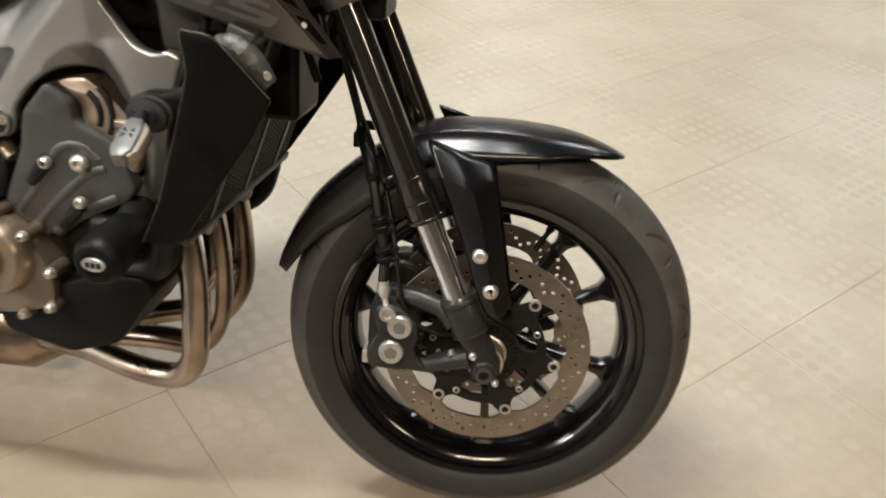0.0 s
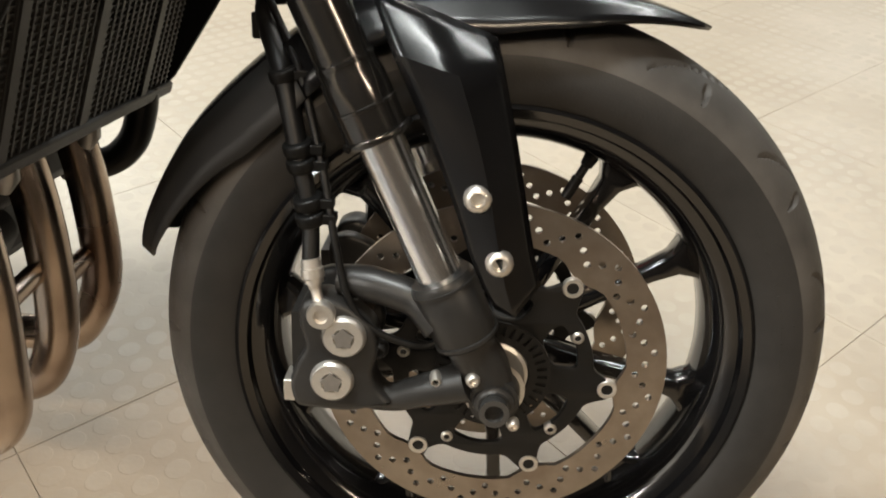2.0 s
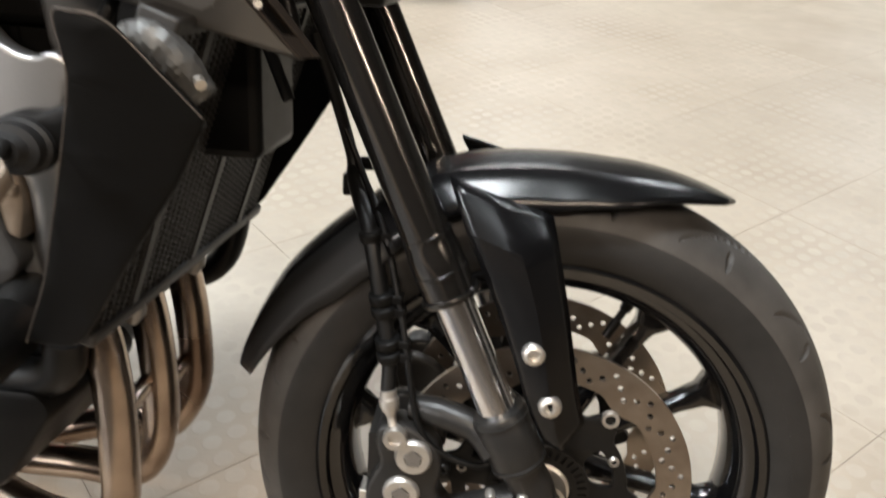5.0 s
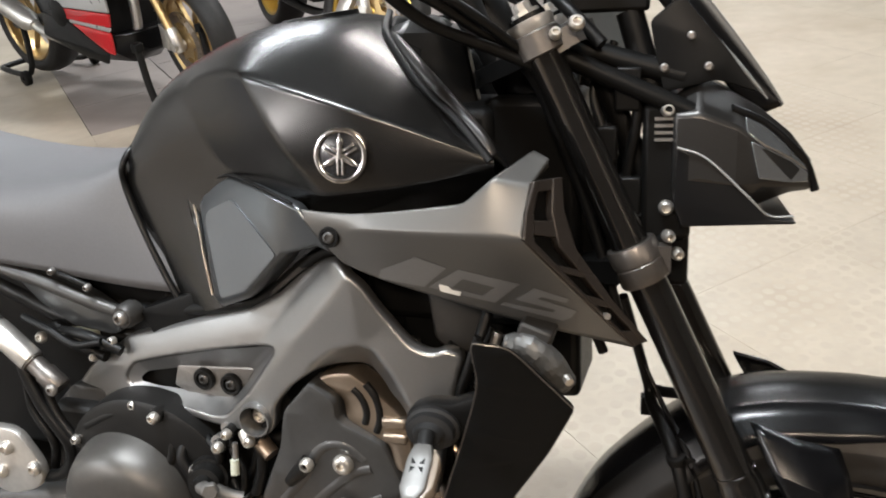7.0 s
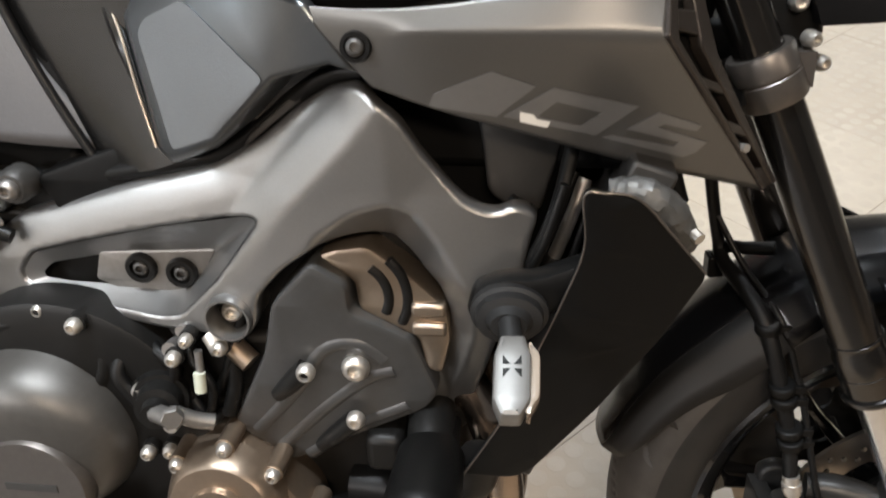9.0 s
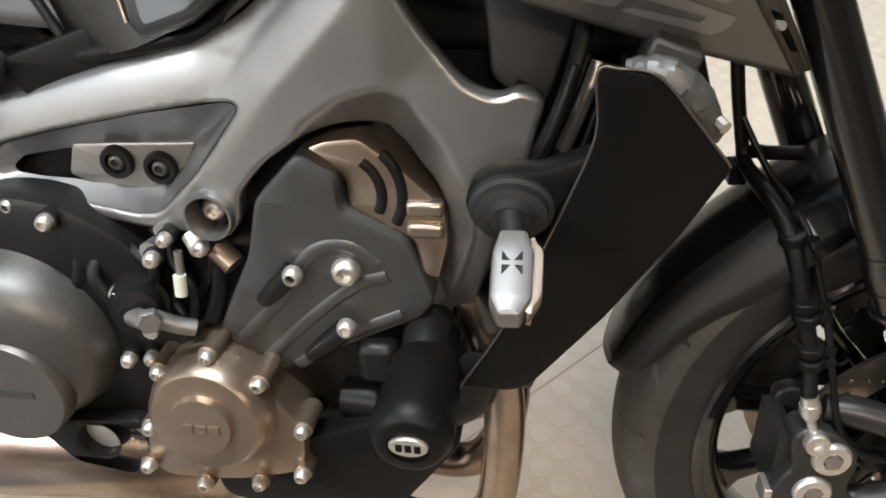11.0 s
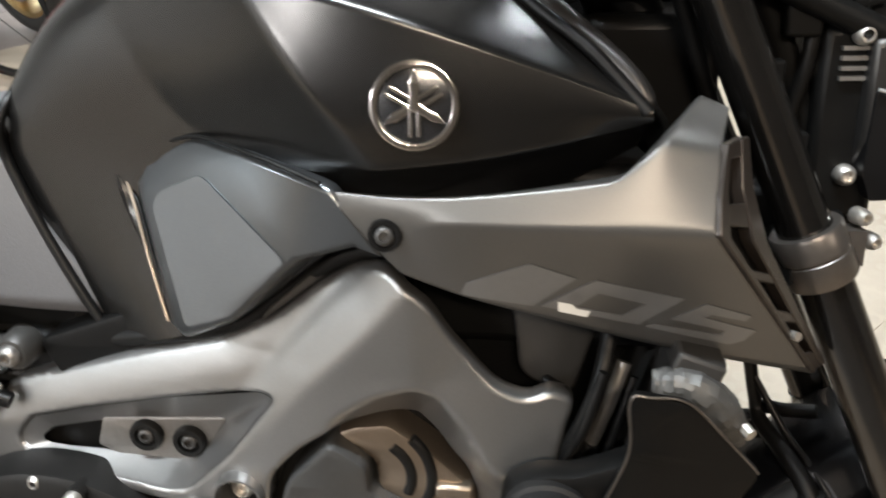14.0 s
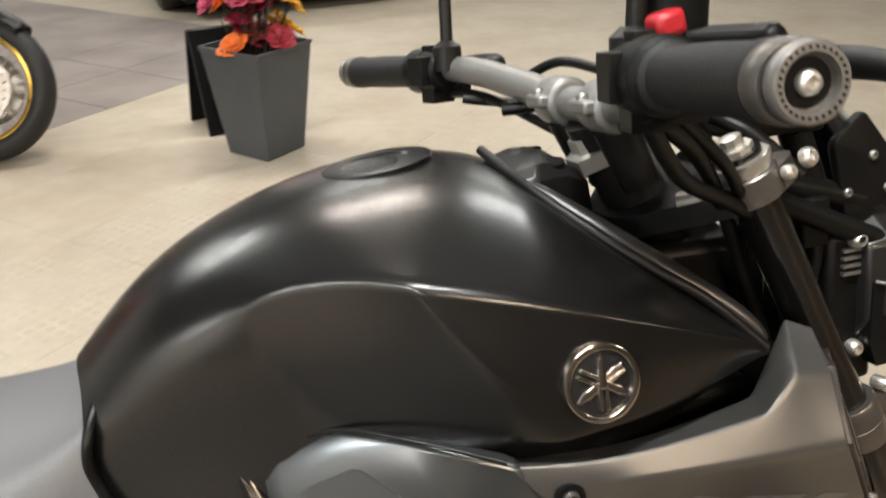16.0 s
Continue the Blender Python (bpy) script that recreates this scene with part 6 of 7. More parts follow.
tube(bm, [(-0.425, -0.16, 0.455), (-0.435, -0.155, 0.420), (-0.47, -0.15, 0.400), (-0.55, -0.14, 0.395)], 0.020)
part("water_hose", bm, HOSE, label="thick black water hose under the radiator", **B)

bm = bmesh.new()
tube(bm, [(-0.392, 0.150, 0.480), (-0.398, 0.152, 0.450), (-0.412, 0.150, 0.415), (-0.440, 0.146, 0.392), (-0.490, 0.140, 0.385)], 0.0165)
part("water_pipe", bm, HOSE, label="thick dark water pipe below the radiator", **B)
for y in (-0.10, 0.03):
    bm = bmesh.new()
    turned(bm, (-0.386, y, 0.470), (-0.395, y, 0.445), [(0, 0.008), (0.5, 0.011), (1, 0.006)], 12)
    part("radiator_lug", bm, CAST_DULL, label="dull metal lug under the radiator", **B)

# -- exhaust --
for k, y in enumerate((-0.110, -0.025, 0.060)):
    bm = bmesh.new()
    d = 0.010 * k
    tube(bm, [(-0.460, y, 0.515), (-0.435, y - 0.006, 0.490), (-0.416, y - 0.012, 0.445), (-0.406, y - 0.014, 0.380), (-0.408, y - 0.012, 0.300), (-0.418 - d, y - 0.006, 0.240), (-0.450 - d, y, 0.206 + d * 0.6), (-0.52, y * 0.9, 0.200 + d), (-0.62, y * 0.6, 0.198), (-0.74, y * 0.35, 0.190)], 0.0195, n=6, seg=20)
    part("exhaust_pipe", bm, PIPE, label="heat-tinted stainless exhaust header", **B)
bm = bmesh.new()
rod(bm, (-0.408, -0.115, 0.345), (-0.412, -0.03, 0.352), 0.010)
rod(bm, (-0.410, -0.03, 0.325), (-0.412, 0.05, 0.332), 0.010)
part("link_pipe", bm, PIPE, label="short pipe linking the exhaust headers", **B)
bm = bmesh.new()
turned(bm, (-0.70, 0, 0.188), (-1.10, -0.04, 0.20), [(0, 0.05), (0.1, 0.075), (0.8, 0.08), (1, 0.05)], 28)
part("exhaust_box", bm, PIPE, label="stainless exhaust box under the engine", **B)
cow = fillet([(-0.685, 0.330), (-0.672, 0.283), (-0.573, 0.262), (-0.500, 0.288), (-0.438, 0.378), (-0.452, 0.400), (-0.520, 0.395)], 0.012)
part("belly_cover", plate([cow], -0.175, -0.02, 0.006), BLACK_PLASTIC, label="black belly cover under the engine", **B)

# -- seat, tail and the parts round the foot rest --
seat_cols = []
for x, w, zt, zb in ((-0.800, 0.105, 0.906, 0.720), (-0.850, 0.125, 0.882, 0.730), (-0.930, 0.138, 0.868, 0.750), (-1.05, 0.150, 0.862, 0.766), (-1.20, 0.155, 0.880, 0.780), (-1.36, 0.12, 0.93, 0.84)):
    lean_x = 0.055 if x > -0.82 else 0.03 if x > -0.86 else 0.0
    seat_cols.append([(x + lean_x, -w, zb), (x - lean_x * 0.6, -w * 1.0, zb + (zt - zb) * 0.62), (x - lean_x * 0.5, -w * 0.86, zb + (zt - zb) * 0.9), (x, -w * 0.5, zt), (x, 0, zt + 0.004)])
seat = part("seat", cage(seat_cols, mirror=True, crease_cols=((0, 0, 4),), weight=0.9), VINYL, label="grey vinyl rider seat", solid=0.03, subd=3, **B)
bm = bmesh.new()
tube(bm, [(-0.752, -0.118, 0.698), (-0.793, -0.108, 0.772), (-0.826, -0.098, 0.846), (-0.826, -0.096, 0.882), (-0.818, -0.060, 0.908), (-0.828, 0, 0.914)], 0.0042)
part("seat_seam", bm, HOSE, label="black seam between tank and seat", **B)
# black tube put in the deep, dark gap below the tank
bm = bmesh.new()
tube(bm, [(-0.80, -0.100, 0.690), (-0.70, -0.128, 0.716), (-0.635, -0.135, 0.733), (-0.590, -0.140, 0.766), (-0.54, -0.150, 0.80), (-0.51, -0.155, 0.805)], 0.008)
part("tank_gasket", bm, HOSE, label="black strip for the deep dark gap between tank and frame", **B)
bm = plate([fillet([(-0.612, 0.742), (-0.540, 0.797), (-0.534, 0.806), (-0.546, 0.803), (-0.606, 0.752)], 0.003)], -0.152, -0.146, 0.001)
part("gap_plate", bm, GREY_CAST, label="narrow dark grey plate in the gap under the tank", **B)
# added black filler that blocks the view through the gap
bm = plate([fillet([(-0.80, 0.66), (-0.82, 0.70), (-0.72, 0.735), (-0.64, 0.76), (-0.58, 0.80), (-0.50, 0.83), (-0.48, 0.79), (-0.56, 0.72), (-0.66, 0.69)], 0.01)], -0.122, 0.122, 0.004)
part("tank_base", bm, BLACK_PLASTIC, label="black filler added to block the view under the tank", **B)
bm = bmesh.new()
tube(bm, [(-0.825, -0.128, 0.693), (-0.878, -0.134, 0.711), (-0.955, -0.136, 0.736), (-1.036, -0.134, 0.757), (-1.30, -0.10, 0.83)], 0.0085)
sub = part("subframe_rail", bm, GREY_CAST, label="grey subframe rail under the seat", **B)
bolt("rail_bolt", sub, (-0.833, -0.138, 0.695), (0, -1, 0), 0.0095, 0.009, CAST_DULL)
bm = bmesh.new()
turned(bm, (-0.833, -0.115, 0.695), (-0.833, -0.139, 0.695), [(0, 0.0165), (0.8, 0.016), (1, 0.013)], 24)
part("rail_lug", bm, GREY_CAST, sub)
bm = bmesh.new()
tube(bm, [(-0.924, -0.138, 0.750), (-0.900, -0.140, 0.744), (-0.873, -0.138, 0.733)], 0.0035)
part("cable_guide", bm, HOSE, sub)
bm = bmesh.new()
tube(bm, [(-0.84, -0.095, 0.650), (-0.95, -0.095, 0.665), (-1.08, -0.09, 0.71)], 0.011)
part("lower_rail", bm, BLACK_CAST, sub)
bm = plate([fillet([(-0.850, 0.690), (-0.858, 0.664), (-0.872, 0.661), (-0.929, 0.668), (-0.978, 0.698), (-1.012, 0.734), (-1.12, 0.765), (-1.12, 0.785), (-0.995, 0.750), (-0.892, 0.716)], 0.006)], -0.120, -0.102, 0.004)
part("side_cover", bm, KNEE_GREY, label="blue-grey side cover under the seat", **B)
for x, z in ((-0.924, 0.752), (-0.873, 0.734)):
    bolt("cover_screw", sub, (x, -0.140, z), (0, -1, 0), 0.0048, 0.008, CAST_DULL)
bm = bmesh.new()
turned(bm, (-0.938, -0.152, 0.594), (-1.062, -0.150, 0.700), [(0, 0.013), (0.02, 0.0145), (0.18, 0.0145), (0.2, 0.0125), (0.30, 0.0125), (0.31, 0.0150), (1, 0.0155)], 20)
rear_cyl = part("rear_master_cylinder", bm, CLAMP_GREY, label="dull grey rear brake cylinder and rod", **B)
bm = bmesh.new()
turned(bm, (-0.978, -0.152, 0.629), (-1.028, -0.151, 0.671), [(0, 0.0158), (0.05, 0.0166), (0.95, 0.0166), (1, 0.0158)], 20)
part("cylinder_band", bm, CAST_ALU, rear_cyl, "bare aluminium sleeve")
bolt("cylinder_bolt", rear_cyl, (-0.941, -0.164, 0.597), (0, -1, 0), 0.0085, 0.006, CAST_DULL)
# added black box keeping the space under the seat dark
bm = bmesh.new()
box(bm, -1.34, -0.79, -0.092, 0.092, 0.46, 0.742)
part("inner_fender", bm, BLACK_PLASTIC, label="black filler added under the seat to hide the floor behind", bevel=0.01, **B)
for p, q, r in (((-0.965, -0.118, 0.668), (-0.905, -0.120, 0.640), 0.010), ((-0.930, -0.122, 0.645), (-0.880, -0.126, 0.632), 0.009), ((-0.900, -0.118, 0.628), (-0.868, -0.122, 0.655), 0.007)):
    bm = bmesh.new()
    turned(bm, p, q, [(0, r * 0.7), (0.1, r), (0.6, r), (0.65, r * 0.8), (1, r * 0.8)], 10)
    part("wire_plug", bm, BLACK_PLASTIC, rear_cyl)
for x, z, r in ((-0.977, 0.652, 0.008), (-0.896, 0.631, 0.006), (-0.862, 0.657, 0.006)):
    bolt("clip_bolt", rear_cyl, (x, -0.128, z), (0, -1, 0.2), r, 0.008, CAST_ALU)
bm = bmesh.new()
box(bm, -0.953, -0.897, -0.124, -0.108, 0.648, 0.664)
part("connector", bm, SLEEVE, label="pale plastic wire connector", bevel=0.004, **B)
for pts, r in (([(-1.01, -0.14, 0.66), (-0.997, -0.150, 0.622), (-0.975, -0.155, 0.569), (-0.940, -0.155, 0.508), (-0.965, -0.150, 0.463), (-1.02, -0.150, 0.447)], 0.0085), ([(-1.01, -0.135, 0.61), (-1.006, -0.142, 0.552), (-0.978, -0.145, 0.505), (-0.99, -0.14, 0.46)], 0.006), ([(-0.98, -0.14, 0.62), (-0.96, -0.15, 0.56), (-0.92, -0.155, 0.51)], 0.006), ([(-0.96, -0.12, 0.66), (-0.90, -0.135, 0.665), (-0.85, -0.13, 0.645)], 0.007), ([(-1.0, -0.13, 0.68), (-0.95, -0.14, 0.67), (-0.91, -0.145, 0.655), (-0.87, -0.14, 0.66)], 0.005)):
    bm = bmesh.new()
    tube(bm, pts, r)
    part("rear_hose", bm, HOSE, label="black hose behind the engine", **B)
bm = plate([fillet([(-0.985, 0.470), (-1.020, 0.528), (-1.080, 0.530), (-1.14, 0.47), (-1.06, 0.42), (-1.0, 0.44)], 0.02)], -0.165, -0.15, 0.004)
rest = part("footrest_plate", bm, CAST_ALU, label="bare aluminium footrest hanger plate", **B)
for x, z in ((-0.998, 0.474), (-1.04, 0.50), (-1.06, 0.46)):
    bolt("plate_bolt", rest, (x, -0.165, z), (0, -1, 0), 0.010, 0.010)
bm = bmesh.new()
tube(bm, [(-0.93, -0.10, 0.40), (-1.10, -0.10, 0.37), (-1.30, -0.10, 0.34), (-1.44, -0.105, 0.33)], 0.03)
tube(bm, [(-0.93, 0.10, 0.40), (-1.10, 0.10, 0.37), (-1.30, 0.10, 0.34), (-1.44, 0.105, 0.33)], 0.03)
box(bm, -1.0, -0.93, -0.1, 0.1, 0.37, 0.43)
part("swing_arm", bm, GREY_CAST, label="dark grey swing arm", **B)
rear_wheel = new("rear_wheel")
rear_wheel.parent, rear_wheel.matrix_basis = bike, BODY
RH = Vector((-1.44, 0, 0.335))
bm = tyre_mesh(RH, 1.0, 160, False)
for v in bm.verts:
    v.co.y *= 1.5
part("tyre", bm, RUBBER, rear_wheel)
part("rim", lathe_y(RH, [(0.224, -0.075), (0.214, -0.075), (0.20, -0.06), (0.19, 0), (0.20, 0.06), (0.214, 0.075), (0.224, 0.075), (0.205, 0.0)]), GLOSS_BLACK, rear_wheel)
for k in range(5):
    bm = plate([[(0.03, -0.014), (0.195, -0.010), (0.195, 0.010), (0.03, 0.014)]], -0.015, 0.015, 0.004)
    bm.transform(Matrix.Translation(RH) @ Matrix.Rotation(radians(72 * k), 4, "Y"))
    part("spoke", bm, GLOSS_BLACK, rear_wheel)
bm = bmesh.new()
turned(bm, RH + Vector((0, -0.12, 0)), RH + Vector((0, 0.12, 0)), [(0, 0.03), (0.2, 0.05), (0.8, 0.05), (1, 0.03)], 24)
part("hub", bm, BLACK_CAST, rear_wheel)
bm = bmesh.new()
tube(bm, [(-0.80, 0.16, 0.30), (-0.78, 0.24, 0.17), (-0.77, 0.30, 0.075)], 0.012)
box(bm, -0.80, -0.74, 0.275, 0.325, 0.066, 0.078)
part("side_stand", bm, BLACK_CAST, label="black side stand", **B)

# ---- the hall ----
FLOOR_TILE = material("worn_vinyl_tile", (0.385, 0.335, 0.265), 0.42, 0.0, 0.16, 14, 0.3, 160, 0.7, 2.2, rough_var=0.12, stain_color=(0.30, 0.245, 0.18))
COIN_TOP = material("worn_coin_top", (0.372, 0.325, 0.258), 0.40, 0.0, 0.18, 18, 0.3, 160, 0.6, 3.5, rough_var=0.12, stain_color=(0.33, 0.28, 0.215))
# added dark tile, out of view, that darkens reflections on the tank
UNSEEN_DARK_TILE = material("unseen_dark_tile", (0.05, 0.047, 0.044), 0.4, 0.0, 0.14, 14, 0.3, 160, 0.6, 1.7, rough_var=0.12)
# mauve-grey tile; its tone also takes in shade round the back bikes
GREY_TILE = material("mauve_grey_tile", (0.25, 0.215, 0.195), 0.4, 0.0, 0.14, 14, 0.3, 160, 0.6, 1.7, rough_var=0.12)
SEAM = material("pale_tile_seam", (0.30, 0.25, 0.18), 0.7, 0.0, 0.25, 30, 0.2, 200, 0.9, 3.0, stain_color=(0.385, 0.335, 0.265))
DARK_SEAM = material("dark_tile_seam", (0.03, 0.026, 0.022), 0.7, 0.0, 0.3, 30, 0.2, 200)
WALL_PAINT = material("grey_beige_wall_paint", (0.28, 0.265, 0.245), 0.6, 0.0, 0.05, 20, 0.3, 90, 0.2, 0.8)
DARK_WALL = material("dark_brown_wall_paint", (0.028, 0.023, 0.019), 0.6, 0.0, 0.08, 20, 0.3, 90, 0.2, 0.8)
PALE_WALL = material("pale_wall_paint", (0.62, 0.60, 0.57), 0.6, 0.0, 0.05, 20, 0.3, 90, 0.2, 0.8)
CEILING_PAINT = material("dark_ceiling_paint", (0.13, 0.125, 0.12), 0.75, 0.0, 0.08, 10, 0.3, 60, 0.3, 0.7)
LAMP_BODY = material("white_lamp_housing", (0.75, 0.75, 0.75), 0.4, 0.0, 0.04, 30)
GLOW = bpy.data.materials.new("lit_diffuser")
GLOW.use_nodes = True
GLOW.node_tree.nodes["Principled BSDF"].inputs["Emission Color"].default_value = (1.0, 0.94, 0.84, 1)
GLOW.node_tree.nodes["Principled BSDF"].inputs["Emission Strength"].default_value = 6.0
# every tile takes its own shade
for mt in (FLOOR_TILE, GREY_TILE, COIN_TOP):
    nt = mt.node_tree
    b = nt.nodes["Principled BSDF"]
    src = b.inputs["Base Color"].links[0].from_socket
    oi = nt.nodes.new("ShaderNodeObjectInfo")
    hs = nt.nodes.new("ShaderNodeHueSaturation")
    mr = nt.nodes.new("ShaderNodeMapRange")
    mr.inputs["To Min"].default_value, mr.inputs["To Max"].default_value = 0.98, 1.02
    nt.links.new(oi.outputs["Random"], mr.inputs["Value"])
    nt.links.new(mr.outputs[0], hs.inputs["Value"])
    nt.links.new(src, hs.inputs["Color"])
    # near-side tiles painted browner for the warm, shaded foreground, with some grime
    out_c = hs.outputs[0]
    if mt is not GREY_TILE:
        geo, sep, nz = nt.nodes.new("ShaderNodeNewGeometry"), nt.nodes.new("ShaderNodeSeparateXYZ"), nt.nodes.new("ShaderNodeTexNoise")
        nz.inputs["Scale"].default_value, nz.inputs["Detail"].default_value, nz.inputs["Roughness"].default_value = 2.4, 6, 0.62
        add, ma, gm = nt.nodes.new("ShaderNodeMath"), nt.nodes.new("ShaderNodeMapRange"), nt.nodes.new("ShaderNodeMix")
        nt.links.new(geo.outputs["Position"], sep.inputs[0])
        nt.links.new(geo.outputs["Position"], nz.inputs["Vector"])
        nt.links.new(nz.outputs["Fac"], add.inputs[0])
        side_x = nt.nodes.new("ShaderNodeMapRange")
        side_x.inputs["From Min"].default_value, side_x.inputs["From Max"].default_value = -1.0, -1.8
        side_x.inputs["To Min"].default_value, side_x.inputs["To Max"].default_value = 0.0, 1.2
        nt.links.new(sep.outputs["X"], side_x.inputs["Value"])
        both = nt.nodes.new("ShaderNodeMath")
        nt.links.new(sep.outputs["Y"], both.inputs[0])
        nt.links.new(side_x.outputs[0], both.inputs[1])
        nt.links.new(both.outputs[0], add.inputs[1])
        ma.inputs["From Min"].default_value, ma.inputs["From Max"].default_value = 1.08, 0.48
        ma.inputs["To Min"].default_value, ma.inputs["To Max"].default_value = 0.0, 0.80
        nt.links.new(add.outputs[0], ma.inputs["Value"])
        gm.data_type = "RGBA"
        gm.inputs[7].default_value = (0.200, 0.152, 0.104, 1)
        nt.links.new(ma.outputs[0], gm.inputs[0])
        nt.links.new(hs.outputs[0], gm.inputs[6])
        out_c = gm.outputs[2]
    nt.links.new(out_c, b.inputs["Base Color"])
    for nd in nt.nodes:
        if nd.type == "TEX_COORD":
            geo = nt.nodes.new("ShaderNodeNewGeometry")
            for lk in list(nd.outputs["Object"].links):
                nt.links.new(geo.outputs["Position"], lk.to_socket)

X0, X1, Y0, Y1 = -6.5, 9.0, -5.5, 12.0
bm = bmesh.new()
box(bm, X0, X1, Y0, Y1, -0.25, -0.0030)
floor = part("floor", bm, SEAM, None, "hall floor of beige coin-topped vinyl tiles", category="floor", kind="structure")
# unseen walls and ceiling, toned for what the bike's paint reflects
for nm, x0, x1, y0, y1 in (("wall_west", X0 - 0.2, X0, Y0, Y1), ("wall_east", X1, X1 + 0.2, Y0, Y1), ("wall_south", X0 - 0.2, X1 + 0.2, Y0 - 0.2, Y0), ("wall_north", X0 - 0.2, X1 + 0.2, Y1, Y1 + 0.2)):
    bm = bmesh.new()
    box(bm, x0, x1, y0, y1, -0.25, CEILING)
    south = nm == "wall_south"
    part(nm, bm, DARK_WALL if south else PALE_WALL if nm == "wall_west" else WALL_PAINT, None, "unseen hall wall, dark to keep reflections on the bike dark" if south else "unseen hall wall, pale to brighten reflections on the bike" if nm == "wall_west" else "plain grey-beige painted hall wall", category="wall", kind="structure")
bm = bmesh.new()
box(bm, X0 - 0.2, X1 + 0.2, Y0 - 0.2, Y1 + 0.2, CEILING, CEILING + 0.2)
part("ceiling", bm, CEILING_PAINT, None, "unseen plain dark grey painted hall ceiling", category="ceiling", kind="structure")
for lx, ly, watts, tint in LAMPS:
    t = thing("ceiling_light", "unseen long white strip lamp hung from the ceiling", "ceiling light", pose(lx, ly, CEILING - 0.002), "hall ceiling lights")
    bm = bmesh.new()
    box(bm, -0.78, 0.78, -0.10, 0.10, -0.075, 0)
    part("lamp_body", bm, LAMP_BODY, t, bevel=0.008)
    bm = bmesh.new()
    box(bm, -0.75, 0.75, -0.08, 0.08, -0.100, -0.0755)
    part("diffuser", bm, GLOW, t, bevel=0.01)

# ---- the planter with its flowers, the board and the car behind ----
POT = material("slate_grey_pot", (0.055, 0.062, 0.068), 0.45, 0.0, 0.12, 40, 0.2, 200, 0.3, 5)
SOIL = material("dark_soil", (0.03, 0.022, 0.016), 0.9, 0.0, 0.4, 60, 0.6, 120)
FLOWER_MATS = [material("petal_" + n, c, 0.6, 0.0, 0.25, 60, 0.2, 150) for n, c in (("crimson", (0.30, 0.018, 0.03)), ("orange", (0.75, 0.16, 0.02)), ("rust", (0.20, 0.035, 0.02)), ("yellow", (0.75, 0.40, 0.02)), ("pink", (0.42, 0.04, 0.10)))]
planter = thing("planter", "tall tapered slate-grey square planter standing on the floor", "planter", pose(-0.446, 3.090, 0, 0, 0, 39))
bm = bmesh.new()
prof = [(0.108, 0.0), (0.111, 0.003), (0.156, 0.440), (0.160, 0.443), (0.160, 0.456), (0.150, 0.456), (0.146, 0.36)]
rings(bm, [[(-r, -r, z), (r, -r, z), (r, r, z), (-r, r, z)] for r, z in prof])
part("pot", bm, POT, planter, bevel=0.004)
bm = bmesh.new()
box(bm, -0.142, 0.142, -0.142, 0.142, 0.345, 0.38)
part("soil", bm, SOIL, planter)
flowers = thing("flower_arrangement", "red, orange and yellow artificial flowers in the grey planter", "flowers", pose(-0.446, 3.090, 0.38, 0, 0, 0))
rng = random.Random(4)
for k in range(46):
    a, rr = rng.uniform(0, 6.28), rng.uniform(0.02, 0.20)
    h = rng.uniform(0.08, 0.45)
    c = Vector((rr * math.cos(a), rr * math.sin(a) * 0.9, h))
    mt = FLOWER_MATS[0 if k % 3 else 4]
    if c.x < -0.07 and h < 0.26:
        mt = FLOWER_MATS[1]
    elif c.x > 0.10 and h < 0.30:
        mt = FLOWER_MATS[3]
    elif k % 7 == 0:
        mt = FLOWER_MATS[2]
    bm = bmesh.new()
    tube(bm, [(c.x * 0.3, c.y * 0.3, -0.01), (c.x * 0.7, c.y * 0.7, h * 0.6), tuple(c)], 0.003, n=4, seg=6)
    part("stem", bm, SOIL, flowers)
    # two whorls of broad cupped petals
    up = Vector((c.x * 1.6 + rng.gauss(0, 0.1), c.y * 1.6 + rng.gauss(0, 0.1), 0.30)).normalized()
    u, w = basis(up)
    bm = bmesh.new()
    for ring, (n, size, rise) in enumerate(((8, 0.062, 0.25), (6, 0.046, 0.75), (4, 0.030, 1.5))):
        for j in range(n):
            b = 6.283 * (j + 0.5 * ring) / n + rng.gauss(0, 0.12)
            out, side_ = u * math.cos(b) + w * math.sin(b), w * math.cos(b) - u * math.sin(b)
            sz = size * rng.uniform(0.85, 1.15)
            q = []
            for f, wd, lift in ((0.08, 0.10, 0.0), (0.45, 0.34, 0.22 * rise), (0.80, 0.36, 0.55 * rise), (1.0, 0.14, 0.80 * rise)):
                m0 = c + out * sz * f + up * sz * lift * 0.6
                q.append((bm.verts.new(m0 - side_ * sz * wd + up * 0.004), bm.verts.new(m0), bm.verts.new(m0 + side_ * sz * wd + up * 0.004)))
            for r0, r1 in zip(q, q[1:]):
                for x in (0, 1):
                    bm.faces.new((r0[x], r0[x + 1], r1[x + 1], r1[x]))
    part("blossom", bm, mt, flowers, solid=0.0015)
board = thing("floor_sign", "black folding floor sign behind the planter", "sign", pose(-0.560, 3.506, 0, 0, 0, 15))
for s in (-1, 1):
    bm = bmesh.new()
    box(bm, -0.15, 0.15, -0.010, 0.010, 0.003, 0.46, Matrix.Translation((0, s * 0.137, 0)) @ Matrix.Rotation(radians(s * 16), 4, "X"))
    part("sign_panel", bm, BLACK_PLASTIC, board, bevel=0.003)
CAR_WHITE = material("white_car_paint", (0.75, 0.74, 0.72), 0.2, 0.0, 0.03, 30, coat=0.8)
car = thing("car", "white parked car with black tyres at the back of the hall", "car", pose(0.05, 6.4, 0, 0, 0, 8))
bm = bmesh.new()
